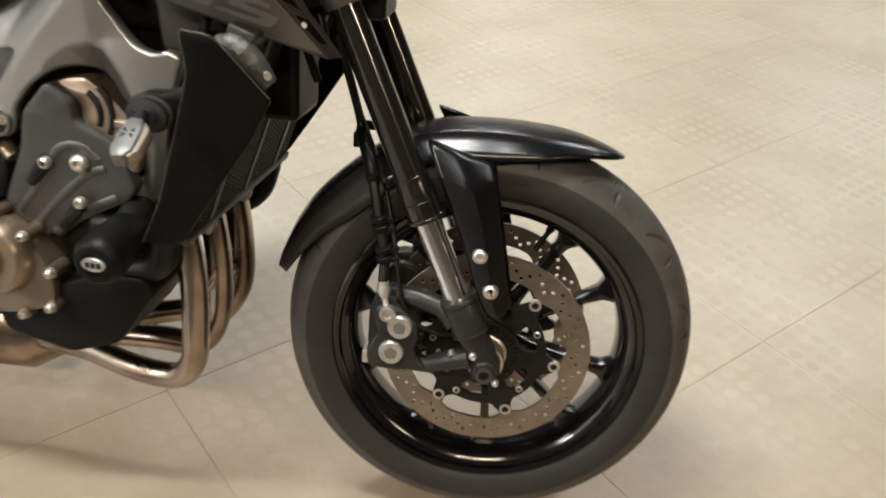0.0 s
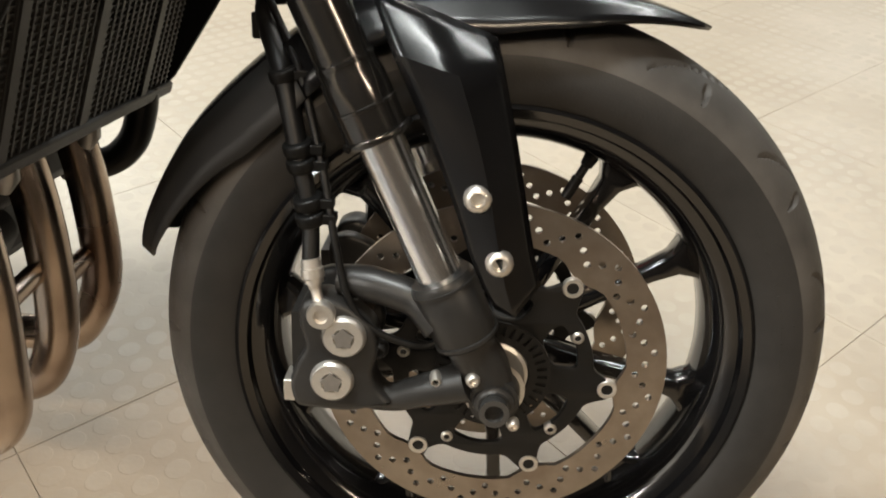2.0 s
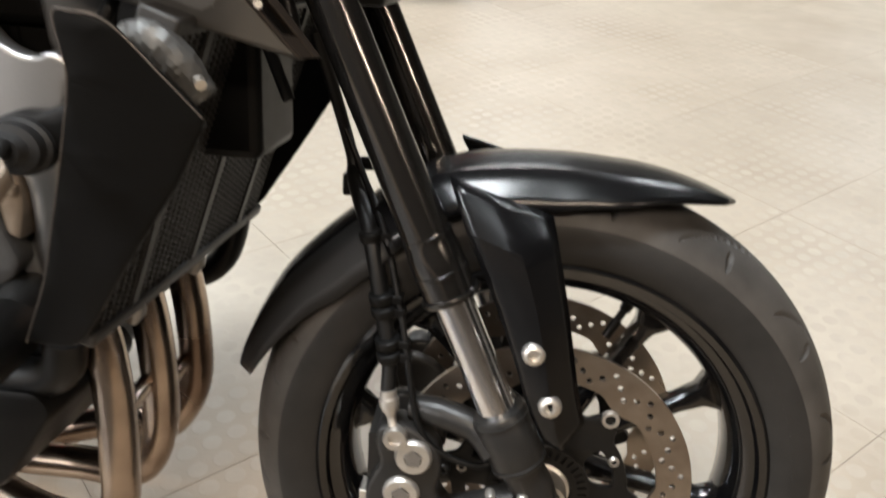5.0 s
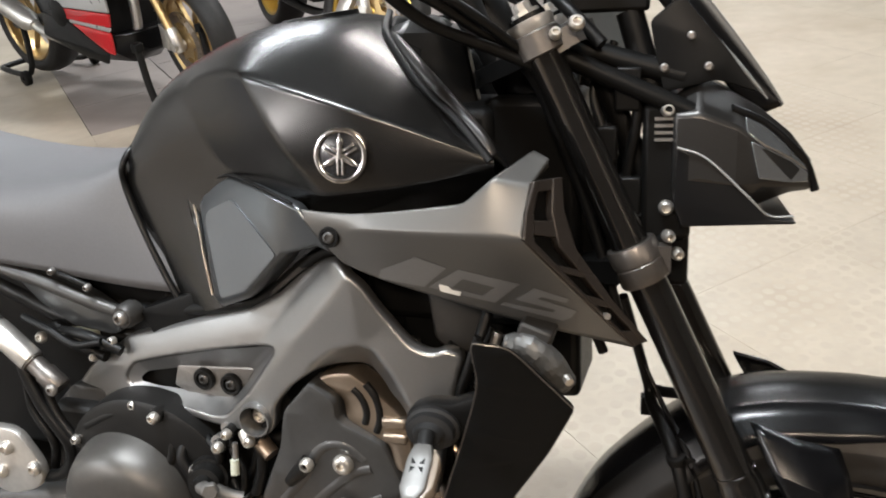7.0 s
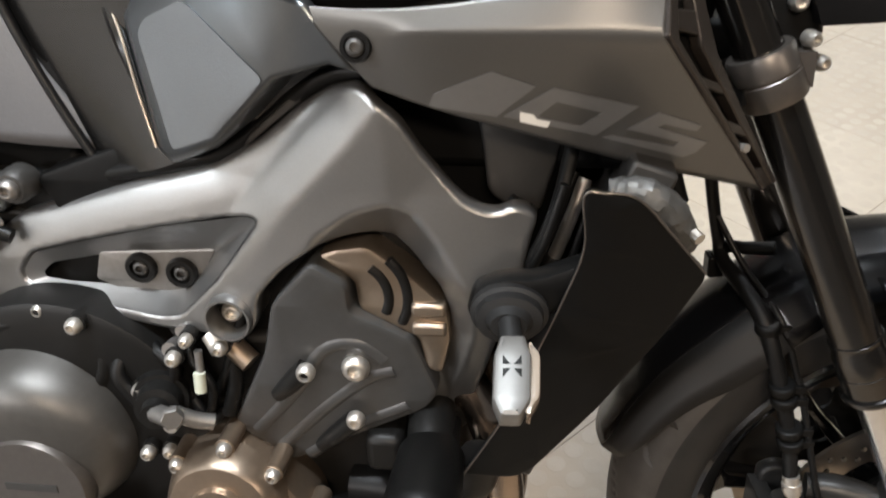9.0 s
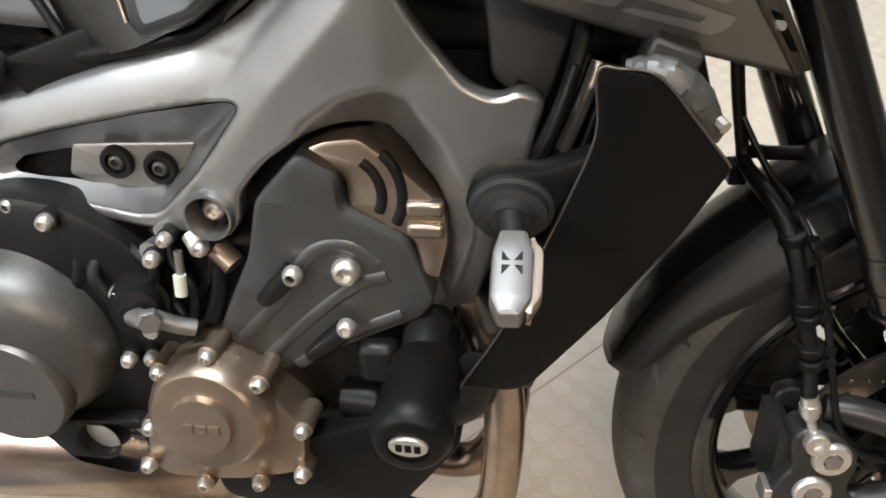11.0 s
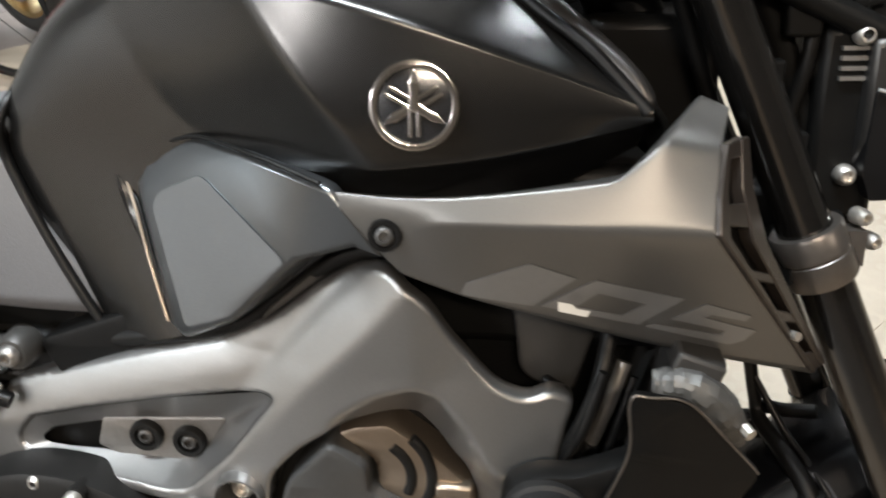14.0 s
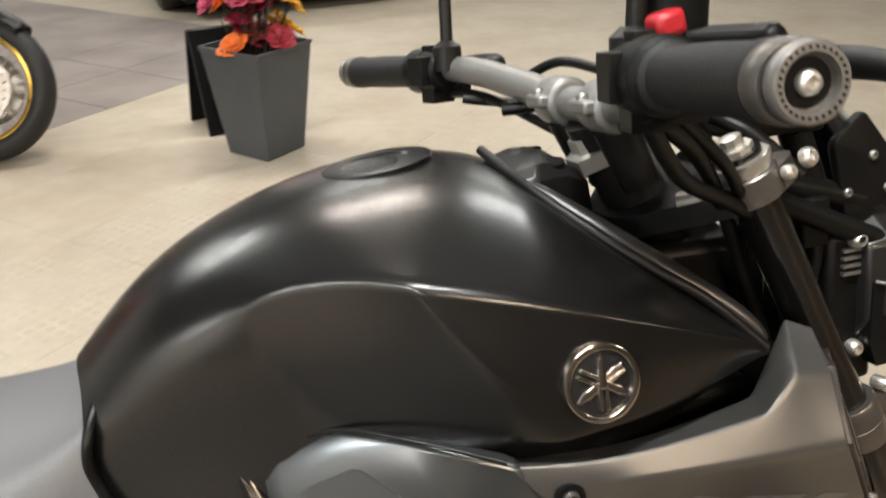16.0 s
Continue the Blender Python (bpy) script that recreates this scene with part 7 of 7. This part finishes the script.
rings(bm, [[(-0.86, y, z0), (0.86, y, z0), (0.88, y, (z0 + z1) / 2), (0.72 + (0.1 if z1 < 1 else 0), y, z1), (-0.72 - (0.1 if z1 < 1 else 0), y, z1), (-0.88, y, (z0 + z1) / 2)] for y, z0, z1 in
           ((-0.62, 0.30, 0.62), (-0.55, 0.22, 0.82), (0.4, 0.22, 0.95), (1.0, 0.22, 1.42), (2.4, 0.22, 1.42), (3.0, 0.22, 1.0), (3.4, 0.28, 0.8))])
part("car_body", bm, CAR_WHITE, car, bevel=0.04)
bm = bmesh.new()
box(bm, -0.80, 0.80, -0.58, 3.2, 0.14, 0.26)
part("underside", bm, BLACK_PLASTIC, car, bevel=0.02)
for x in (-0.80, 0.80):
    for y in (0.1, 2.7):
        bm = bmesh.new()
        turned(bm, (x - 0.1, y, 0.31), (x + 0.1, y, 0.31), [(0, 0.2), (0.02, 0.29), (0.15, 0.31), (0.85, 0.31), (0.98, 0.29), (1, 0.2)], 36)
        part("tyre", bm, RUBBER, car)

# ---- two more motorcycles at the back ----
GOLD_RIM = material("gold_anodised_rim", (0.55, 0.36, 0.07), 0.3, 0.8, 0.1, 60)
GOLD_DIM = material("gold_forging", (0.42, 0.30, 0.14), 0.32, 0.85, 0.15, 60)
RED_PAINT = material("red_fairing_paint", (0.45, 0.012, 0.015), 0.22, 0.0, 0.06, 60, coat=0.6)
SILVER_PAINT = material("silver_fairing_paint", (0.5, 0.5, 0.5), 0.3, 0.6, 0.06, 60)
ORANGE = material("orange_roller", (0.75, 0.12, 0.02), 0.4, 0.0, 0.1, 60)


def spoked_wheel(name, parent, hub, width, rim_mat, n, m=None, cast=False, disc=True):
    w = new(name)
    w.parent = parent
    if m is not None:
        w.matrix_basis = m
    bm = tyre_mesh(hub, 1.0, 120, False)
    for v in bm.verts:
        v.co.y *= width / 0.119
    part("tyre", bm, RUBBER, w)
    h = width * 0.42
    part("rim", lathe_y(hub, [(0.226, -h), (0.218, -h - 0.003), (0.207, -h + 0.006), (0.198, 0), (0.207, h - 0.006), (0.218, h + 0.003), (0.226, h), (0.214, 0)], 72), rim_mat, w)
    for k in range(n):
        a = 2 * math.pi * k / n
        bm = bmesh.new()
        if cast:
            box(bm, 0.03, 0.205, -0.010, 0.010, -0.011, 0.011, Matrix.Translation(hub) @ Matrix.Rotation(a, 4, "Y"))
        else:
            s = 1 if k % 2 else -1
            rod(bm, hub + Vector((0.03 * math.cos(a + 0.5 * s), s * 0.03, 0.03 * math.sin(a + 0.5 * s))), hub + Vector((0.207 * math.cos(a), 0, 0.207 * math.sin(a))), 0.0018, seg=6)
        part("spoke", bm, rim_mat if cast else STEEL, w)
    bm = bmesh.new()
    turned(bm, hub + Vector((0, -0.07, 0)), hub + Vector((0, 0.07, 0)), [(0, 0.02), (0.1, 0.04), (0.9, 0.04), (1, 0.02)], 20)
    part("hub", bm, rim_mat, w)
    if disc:
        for s in (-1, 1):
            wins = [circle(0.128 * math.cos(a), 0.128 * math.sin(a), 0.006, 8) for a in np.linspace(0, 2 * math.pi, 25)[:-1]]
            part("brake_disc", to_hub(plate([circle(0, 0, 0.15, 48), circle(0, 0, 0.10, 40)] + wins, s * 0.066 - 0.0025, s * 0.066 + 0.0025), hub), DISC_STEEL, w)
            arms = []
            for k in range(60):
                a = 2 * math.pi * k / 60
                rr = 0.07 + 0.034 * max(0, math.cos(6 * a)) ** 2
                arms.append((rr * math.cos(a), rr * math.sin(a)))
            part("disc_carrier", to_hub(plate([arms, circle(0, 0, 0.03, 24)], s * 0.066 - 0.004, s * 0.066 + 0.004), hub), GOLD_DIM, w)
    return w


def far_bike(label, m, steer, rim_mat, n, cast, body_mat, sport):
    t = thing("motorcycle", label, "motorcycle", m)
    rh = Vector((-1.42, 0, 0.31))
    fh = Vector((0, 0, 0.30))
    axis = Vector((-math.sin(radians(25)), 0, math.cos(radians(25))))
    sm = Matrix.Translation(fh) @ Matrix.Rotation(radians(steer), 4, axis) @ Matrix.Translation(-fh)
    spoked_wheel("front_wheel", t, fh, 0.12, rim_mat, n, sm, cast)
    spoked_wheel("rear_wheel", t, rh, 0.18, rim_mat, n, None, cast, False)
    for y in (-0.105, 0.105):
        leg = new("fork_leg")
        leg.parent, leg.matrix_basis = t, sm
        bm = bmesh.new()
        rod(bm, (-0.12, y, 0.56), (-0.35, y, 1.05), 0.026, seg=20)
        part("outer_tube", bm, GOLD_DIM, leg, "gold fork tube")
        bm = bmesh.new()
        rod(bm, (-0.02, y, 0.34), (-0.12, y, 0.56), 0.021, seg=20)
        part("inner_tube", bm, CHROME if not sport else GOLD_DIM, leg)
        bm = bmesh.new()
        turned(bm, (0.01, y, 0.27), (-0.03, y, 0.38), [(0, 0.02), (0.3, 0.03), (0.9, 0.028), (1, 0.024)], 20)
        rod(bm, (0, y - 0.03, 0.30), (0, y + 0.03, 0.30), 0.024)
        part("axle_clamp", bm, CAST_ALU, leg, "silver fork foot")
        cal = plate([fillet([(-0.17, 0.27), (-0.10, 0.26), (-0.07, 0.36), (-0.14, 0.39)], 0.01)], y * 0.85 - 0.022, y * 0.85 + 0.022, 0.006)
        part("brake_caliper", cal, CAST_ALU, leg, "silver brake caliper")
    bm = bmesh.new()
    vs = []
    for i in range(25):
        a = radians(55 + i * 4.2)
        row = []
        for j in range(9):
            s = j / 4 - 1
            r = 0.325 - 0.04 * s * s
            row.append(bm.verts.new((r * math.cos(a), s * 0.068, 0.3 + r * math.sin(a))))
        vs.append(row)
    for a, b in zip(vs, vs[1:]):
        for j in range(8):
            bm.faces.new((a[j], a[j + 1], b[j + 1], b[j]))
    part("front_fender", bm, SATIN_BLACK, t, m=sm, solid=0.003)
    bm = bmesh.new()
    tube(bm, [(-0.44, 0.34, 1.06), (-0.40, 0.1, 1.06), (-0.40, -0.1, 1.06), (-0.44, -0.34, 1.06)], 0.013)
    part("handlebar", bm, BLACK_CAST, t, m=sm)
    bm = bmesh.new()
    box(bm, -0.92, -0.45, -0.16, 0.16, 0.30, 0.62)
    box(bm, -0.68, -0.45, -0.14, 0.14, 0.55, 0.76, Matrix.Translation((-0.55, 0, 0.6)) @ Matrix.Rotation(radians(20), 4, "Y") @ Matrix.Translation((0.55, 0, -0.6)))
    turned(bm, (-0.80, -0.15, 0.42), (-0.80, -0.21, 0.42), [(0, 0.11), (0.6, 0.10), (1, 0.06)], 28)
    part("engine", bm, BLACK_CAST, t, bevel=0.012)
    bm = bmesh.new()
    for y in (-0.13, 0.13):
        tube(bm, [(-0.30, y * 0.4, 0.98), (-0.50, y, 0.84), (-0.78, y, 0.62), (-0.88, y, 0.40)], 0.028)
        tube(bm, [(-0.88, y, 0.40), (-1.15, y * 0.9, 0.35), (-1.42, y * 0.9, 0.31)], 0.030)
        tube(bm, [(-0.75, y, 0.72), (-1.05, y * 0.8, 0.80), (-1.45, y * 0.5, 0.92)], 0.013)
    part("frame", bm, GREY_CAST, t)
    loops = []
    for x, w, z0, z1 in ((-0.36, 0.05, 0.90, 0.98), (-0.45, 0.14, 0.84, 1.04), (-0.60, 0.165, 0.78, 1.07), (-0.76, 0.12, 0.76, 1.0), (-0.86, 0.08, 0.76, 0.88)):
        loops.append([(x, w * math.cos(a), (z0 + z1) / 2 + (z1 - z0) / 2 * math.sin(a)) for a in np.linspace(0, 2 * math.pi, 17)[:-1]])
    bm = bmesh.new()
    rings(bm, loops)
    part("fuel_tank", bm, body_mat, t, subd=1)
    loops = []
    for x, w, z0, z1 in ((-0.82, 0.10, 0.76, 0.86), (-0.95, 0.14, 0.78, 0.86), (-1.15, 0.14, 0.80, 0.90), (-1.45, 0.10, 0.90, 1.0), (-1.60, 0.04, 0.96, 1.0)):
        loops.append([(x, w * math.cos(a), (z0 + z1) / 2 + (z1 - z0) / 2 * math.sin(a)) for a in np.linspace(0, 2 * math.pi, 17)[:-1]])
    bm = bmesh.new()
    rings(bm, loops)
    part("seat", bm, VINYL, t, subd=1)
    bm = bmesh.new()
    tube(bm, [(-0.46, -0.02, 0.58), (-0.40, -0.03, 0.45), (-0.44, -0.05, 0.26), (-0.70, -0.08, 0.22), (-1.0, -0.16, 0.28), (-1.15, -0.19, 0.36)], 0.024)
    turned(bm, (-1.1, -0.19, 0.34), (-1.5, -0.21, 0.52), [(0, 0.03), (0.1, 0.055), (0.95, 0.055), (1, 0.03)], 24)
    part("exhaust", bm, CAST_ALU if sport else BLACK_CAST, t)
    if sport:
        for s in (-1, 1):
            for nm, mt, lb, lp in (("upper_fairing", RED_PAINT, "red upper fairing panel", [(-0.20, 1.00), (-0.16, 0.80), (-0.28, 0.62), (-0.38, 0.52), (-0.80, 0.50), (-0.84, 0.60), (-0.62, 0.70), (-0.45, 0.86), (-0.34, 1.02)]),
                                   ("fairing_stripe", SILVER_PAINT, "silver fairing stripe", [(-0.36, 0.515), (-0.80, 0.495), (-0.86, 0.455), (-0.36, 0.445)]),
                                   ("middle_fairing", RED_PAINT, "red fairing panel", [(-0.36, 0.44), (-0.80, 0.45), (-0.80, 0.40), (-0.38, 0.375)]),
                                   ("fairing_stripe", SILVER_PAINT, "silver fairing stripe", [(-0.38, 0.372), (-0.72, 0.397), (-0.72, 0.380), (-0.39, 0.352)]),
                                   ("lower_fairing", RED_PAINT, "red lower fairing panel", [(-0.39, 0.348), (-0.70, 0.377), (-0.60, 0.32), (-0.46, 0.25), (-0.40, 0.24)]),
                                   ("side_pan", SATIN_BLACK, "black side of the belly pan", [(-0.72, 0.375), (-0.95, 0.42), (-1.0, 0.30), (-0.70, 0.22), (-0.48, 0.19), (-0.45, 0.24), (-0.60, 0.315)])):
                part(nm, plate([fillet(lp, 0.008)], s * 0.20 - 0.006, s * 0.20 + 0.006, 0.003), mt, t, lb)
        bm = bmesh.new()
        rings(bm, [[(x, -w, z1), (x, -w, (z0 + z1) / 2), (x, -w * 0.4, z0), (x, w * 0.4, z0), (x, w, (z0 + z1) / 2), (x, w, z1)] for x, w, z0, z1 in ((-0.36, 0.10, 0.22, 0.33), (-0.44, 0.19, 0.17, 0.33), (-0.85, 0.19, 0.15, 0.34), (-1.02, 0.14, 0.17, 0.30))])
        part("belly_pan", bm, SATIN_BLACK, t, "black belly pan", bevel=0.01)
        bm = bmesh.new()
        rings(bm, [[(x, w * math.cos(a), z + h * math.sin(a)) for a in np.linspace(0, 2 * math.pi, 17)[:-1]] for x, w, z, h in ((-0.40, 0.20, 0.95, 0.13), (-0.22, 0.19, 0.93, 0.15), (-0.05, 0.12, 0.90, 0.10), (0.02, 0.04, 0.88, 0.04))])
        part("nose_fairing", bm, RED_PAINT, t, "red nose fairing", subd=1)
    else:
        bm = bmesh.new()
        rings(bm, [[(x, w * math.cos(a), z + h * math.sin(a)) for a in np.linspace(0, 2 * math.pi, 17)[:-1]] for x, w, z, h in ((-0.30, 0.06, 0.93, 0.07), (-0.24, 0.10, 0.93, 0.10), (-0.14, 0.09, 0.92, 0.09), (-0.11, 0.03, 0.92, 0.03))])
        part("headlight", bm, BLACK_CAST, t, m=sm, subd=1)
    return t


def paddock_stand(m, label, width=0.34, length=0.42, rollers=True):
    t = thing("paddock_stand", label, "paddock stand", m, "paddock stands")
    bm = bmesh.new()
    tube(bm, [(0.05, -width / 2, 0.40), (0.03, -width / 2, 0.20), (-0.05, -width / 2, 0.055), (-length, -width / 2 + 0.03, 0.04), (-length - 0.05, -width / 2 + 0.10, 0.04), (-length - 0.05, width / 2 - 0.10, 0.04), (-length, width / 2 - 0.03, 0.04), (-0.05, width / 2, 0.055), (0.03, width / 2, 0.20), (0.05, width / 2, 0.40)], 0.016)
    part("stand_frame", bm, BLACK_CAST, t)
    for s in (-1, 1):
        bm = bmesh.new()
        turned(bm, (-0.03, s * (width / 2 + 0.02), 0.042), (-0.03, s * (width / 2 + 0.055), 0.042), [(0, 0.034), (0.1, 0.042), (0.9, 0.042), (1, 0.034), (1, 0.012), (0.7, 0.012)], 24)
        part("roller", bm, ORANGE if rollers else BLACK_PLASTIC, t)
        bm = bmesh.new()
        rod(bm, (-0.05, s * width / 2, 0.055), (-0.03, s * (width / 2 + 0.03), 0.042), 0.012)
        part("roller_axle", bm, BLACK_CAST, t)
        bm = bmesh.new()
        box(bm, 0.03, 0.07, s * width / 2 - 0.02, s * width / 2 + 0.02, 0.38, 0.42)
        part("lift_pad", bm, BLACK_PLASTIC, t, bevel=0.005)
    return t


far_bike("red and silver sport motorcycle with gold wheels on paddock stands", pose(-2.28, 2.93, 0.02, 0, 0, -24), -12, GOLD_DIM, 6, True, RED_PAINT, True)
paddock_stand(pose(-2.21, 2.63, 0, 0, 0, 156), "black front paddock stand with orange rollers under the sport bike", 0.34, 0.30)
paddock_stand(pose(-3.50, 3.50, 0, 0, 0, -24), "black rear paddock stand behind the sport bike", 0.36, 0.40, False)
far_bike("black motorcycle with gold wire-spoked wheels on its stand", pose(-1.56, 3.36, 0.0, -6, 0, -48), 36, GOLD_RIM, 28, False, BLACK_CAST, False)
paddock_stand(pose(-1.75, 2.32, 0, 0, 0, 200), "small black stand lying on the floor tiles", 0.26, 0.20, False)

# ---- floor tiles, the nearest as single pieces ----
TILE, GAP, TURN_T = 0.530, 0.0009, 42.0
rot = Matrix.Rotation(radians(TURN_T), 2)


def tile_mesh(coins, mt, gap):
    bm = bmesh.new()
    h, t, c = TILE / 2 - gap / 2, -0.0009, 0.0003
    rings(bm, [[(-h, -h, -0.0029), (h, -h, -0.0029), (h, h, -0.0029), (-h, h, -0.0029)], [(-h, -h, t - c), (h, -h, t - c), (h, h, t - c), (-h, h, t - c)],
               [(-h + c, -h + c, t), (h - c, -h + c, t), (h - c, h - c, t), (-h + c, h - c, t)]])
    if coins:
        k = 13
        p = TILE / k
        for i in range(k):
            for j in range(k):
                cx, cy = (i - (k - 1) / 2) * p, (j - (k - 1) / 2) * p
                lo = [bm.verts.new((cx + 0.0162 * math.cos(a), cy + 0.0162 * math.sin(a), t + 0.00005)) for a in np.linspace(0, 2 * math.pi, 13)[:-1]]
                hi = [bm.verts.new((cx + 0.0150 * math.cos(a), cy + 0.0150 * math.sin(a), -0.00070)) for a in np.linspace(0, 2 * math.pi, 13)[:-1]]
                for q in range(12):
                    bm.faces.new((lo[q], lo[(q + 1) % 12], hi[(q + 1) % 12], hi[q]))
                bm.faces.new(hi).material_index = 1
    me = bpy.data.meshes.new("tile")
    bmesh.ops.recalc_face_normals(bm, faces=bm.faces)
    bm.to_mesh(me)
    bm.free()
    me.materials.append(mt)
    me.materials.append(COIN_TOP)
    return me


coin_tile, plain_tile, grey_tile, unseen_tile = tile_mesh(True, FLOOR_TILE, GAP), tile_mesh(False, FLOOR_TILE, GAP), tile_mesh(False, GREY_TILE, 0.006), tile_mesh(False, UNSEEN_DARK_TILE, GAP)
N0, D0 = 0.488, 0.211
far_quads, grey_quads, unseen_quads = [], [], []
for i in range(-40, 41):
    for j in range(-40, 41):
        c = rot @ Vector((D0 + (i + 0.5) * TILE, N0 + (j + 0.5) * TILE))
        if not (X0 < c.x < X1 and Y0 < c.y < Y1):
            continue
        near = (c - Vector((-0.1, 0.9))).length
        wide = (c - Vector((-0.6, 1.7))).length
        if near < 2.3 or wide < 3.4:
            # these unseen rows are dark only for what the tank reflects
            dark = -6 <= i <= -3
            o = new("tile", unseen_tile if dark else grey_tile if j >= 6 and -2 < i < 6 else coin_tile if near < 1.9 else plain_tile)
            o.parent = floor
            o.matrix_basis = pose(c.x, c.y, 0, 0, 0, TURN_T + 90 * ((i * 7 + j * 3) % 4))
        else:
            (unseen_quads if -6 <= i <= -3 else grey_quads if j >= 6 and -2 < i < 6 else far_quads).append(c)
h = TILE / 2 - GAP / 2


def joined_tiles(name, spots, mt):
    bm = bmesh.new()
    for c in spots:
        q = [c + rot @ Vector(s) * h for s in ((-1, -1), (1, -1), (1, 1), (-1, 1))]
        lo = [bm.verts.new((p.x, p.y, -0.0029)) for p in q]
        hi = [bm.verts.new((p.x, p.y, -0.0009)) for p in q]
        bm.faces.new(hi)
        for k in range(4):
            bm.faces.new((lo[k], lo[(k + 1) % 4], hi[(k + 1) % 4], hi[k]))
    part(name, bm, mt, floor, kind="stuff")


bm2 = bmesh.new()
q = [rot @ Vector((D0 + a * TILE, N0 + b * TILE)) for a, b in ((-1, 6), (14, 6), (14, 11), (-1, 11))]
bm2.faces.new([bm2.verts.new((p.x, p.y, -0.0022)) for p in q])
part("dark_underlay", bm2, DARK_SEAM, floor, "dark joint under the grey tiles", solid=0.0005)
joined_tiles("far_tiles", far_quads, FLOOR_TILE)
joined_tiles("aisle_tiles", grey_quads, GREY_TILE)
joined_tiles("slate_tiles", unseen_quads, UNSEEN_DARK_TILE)
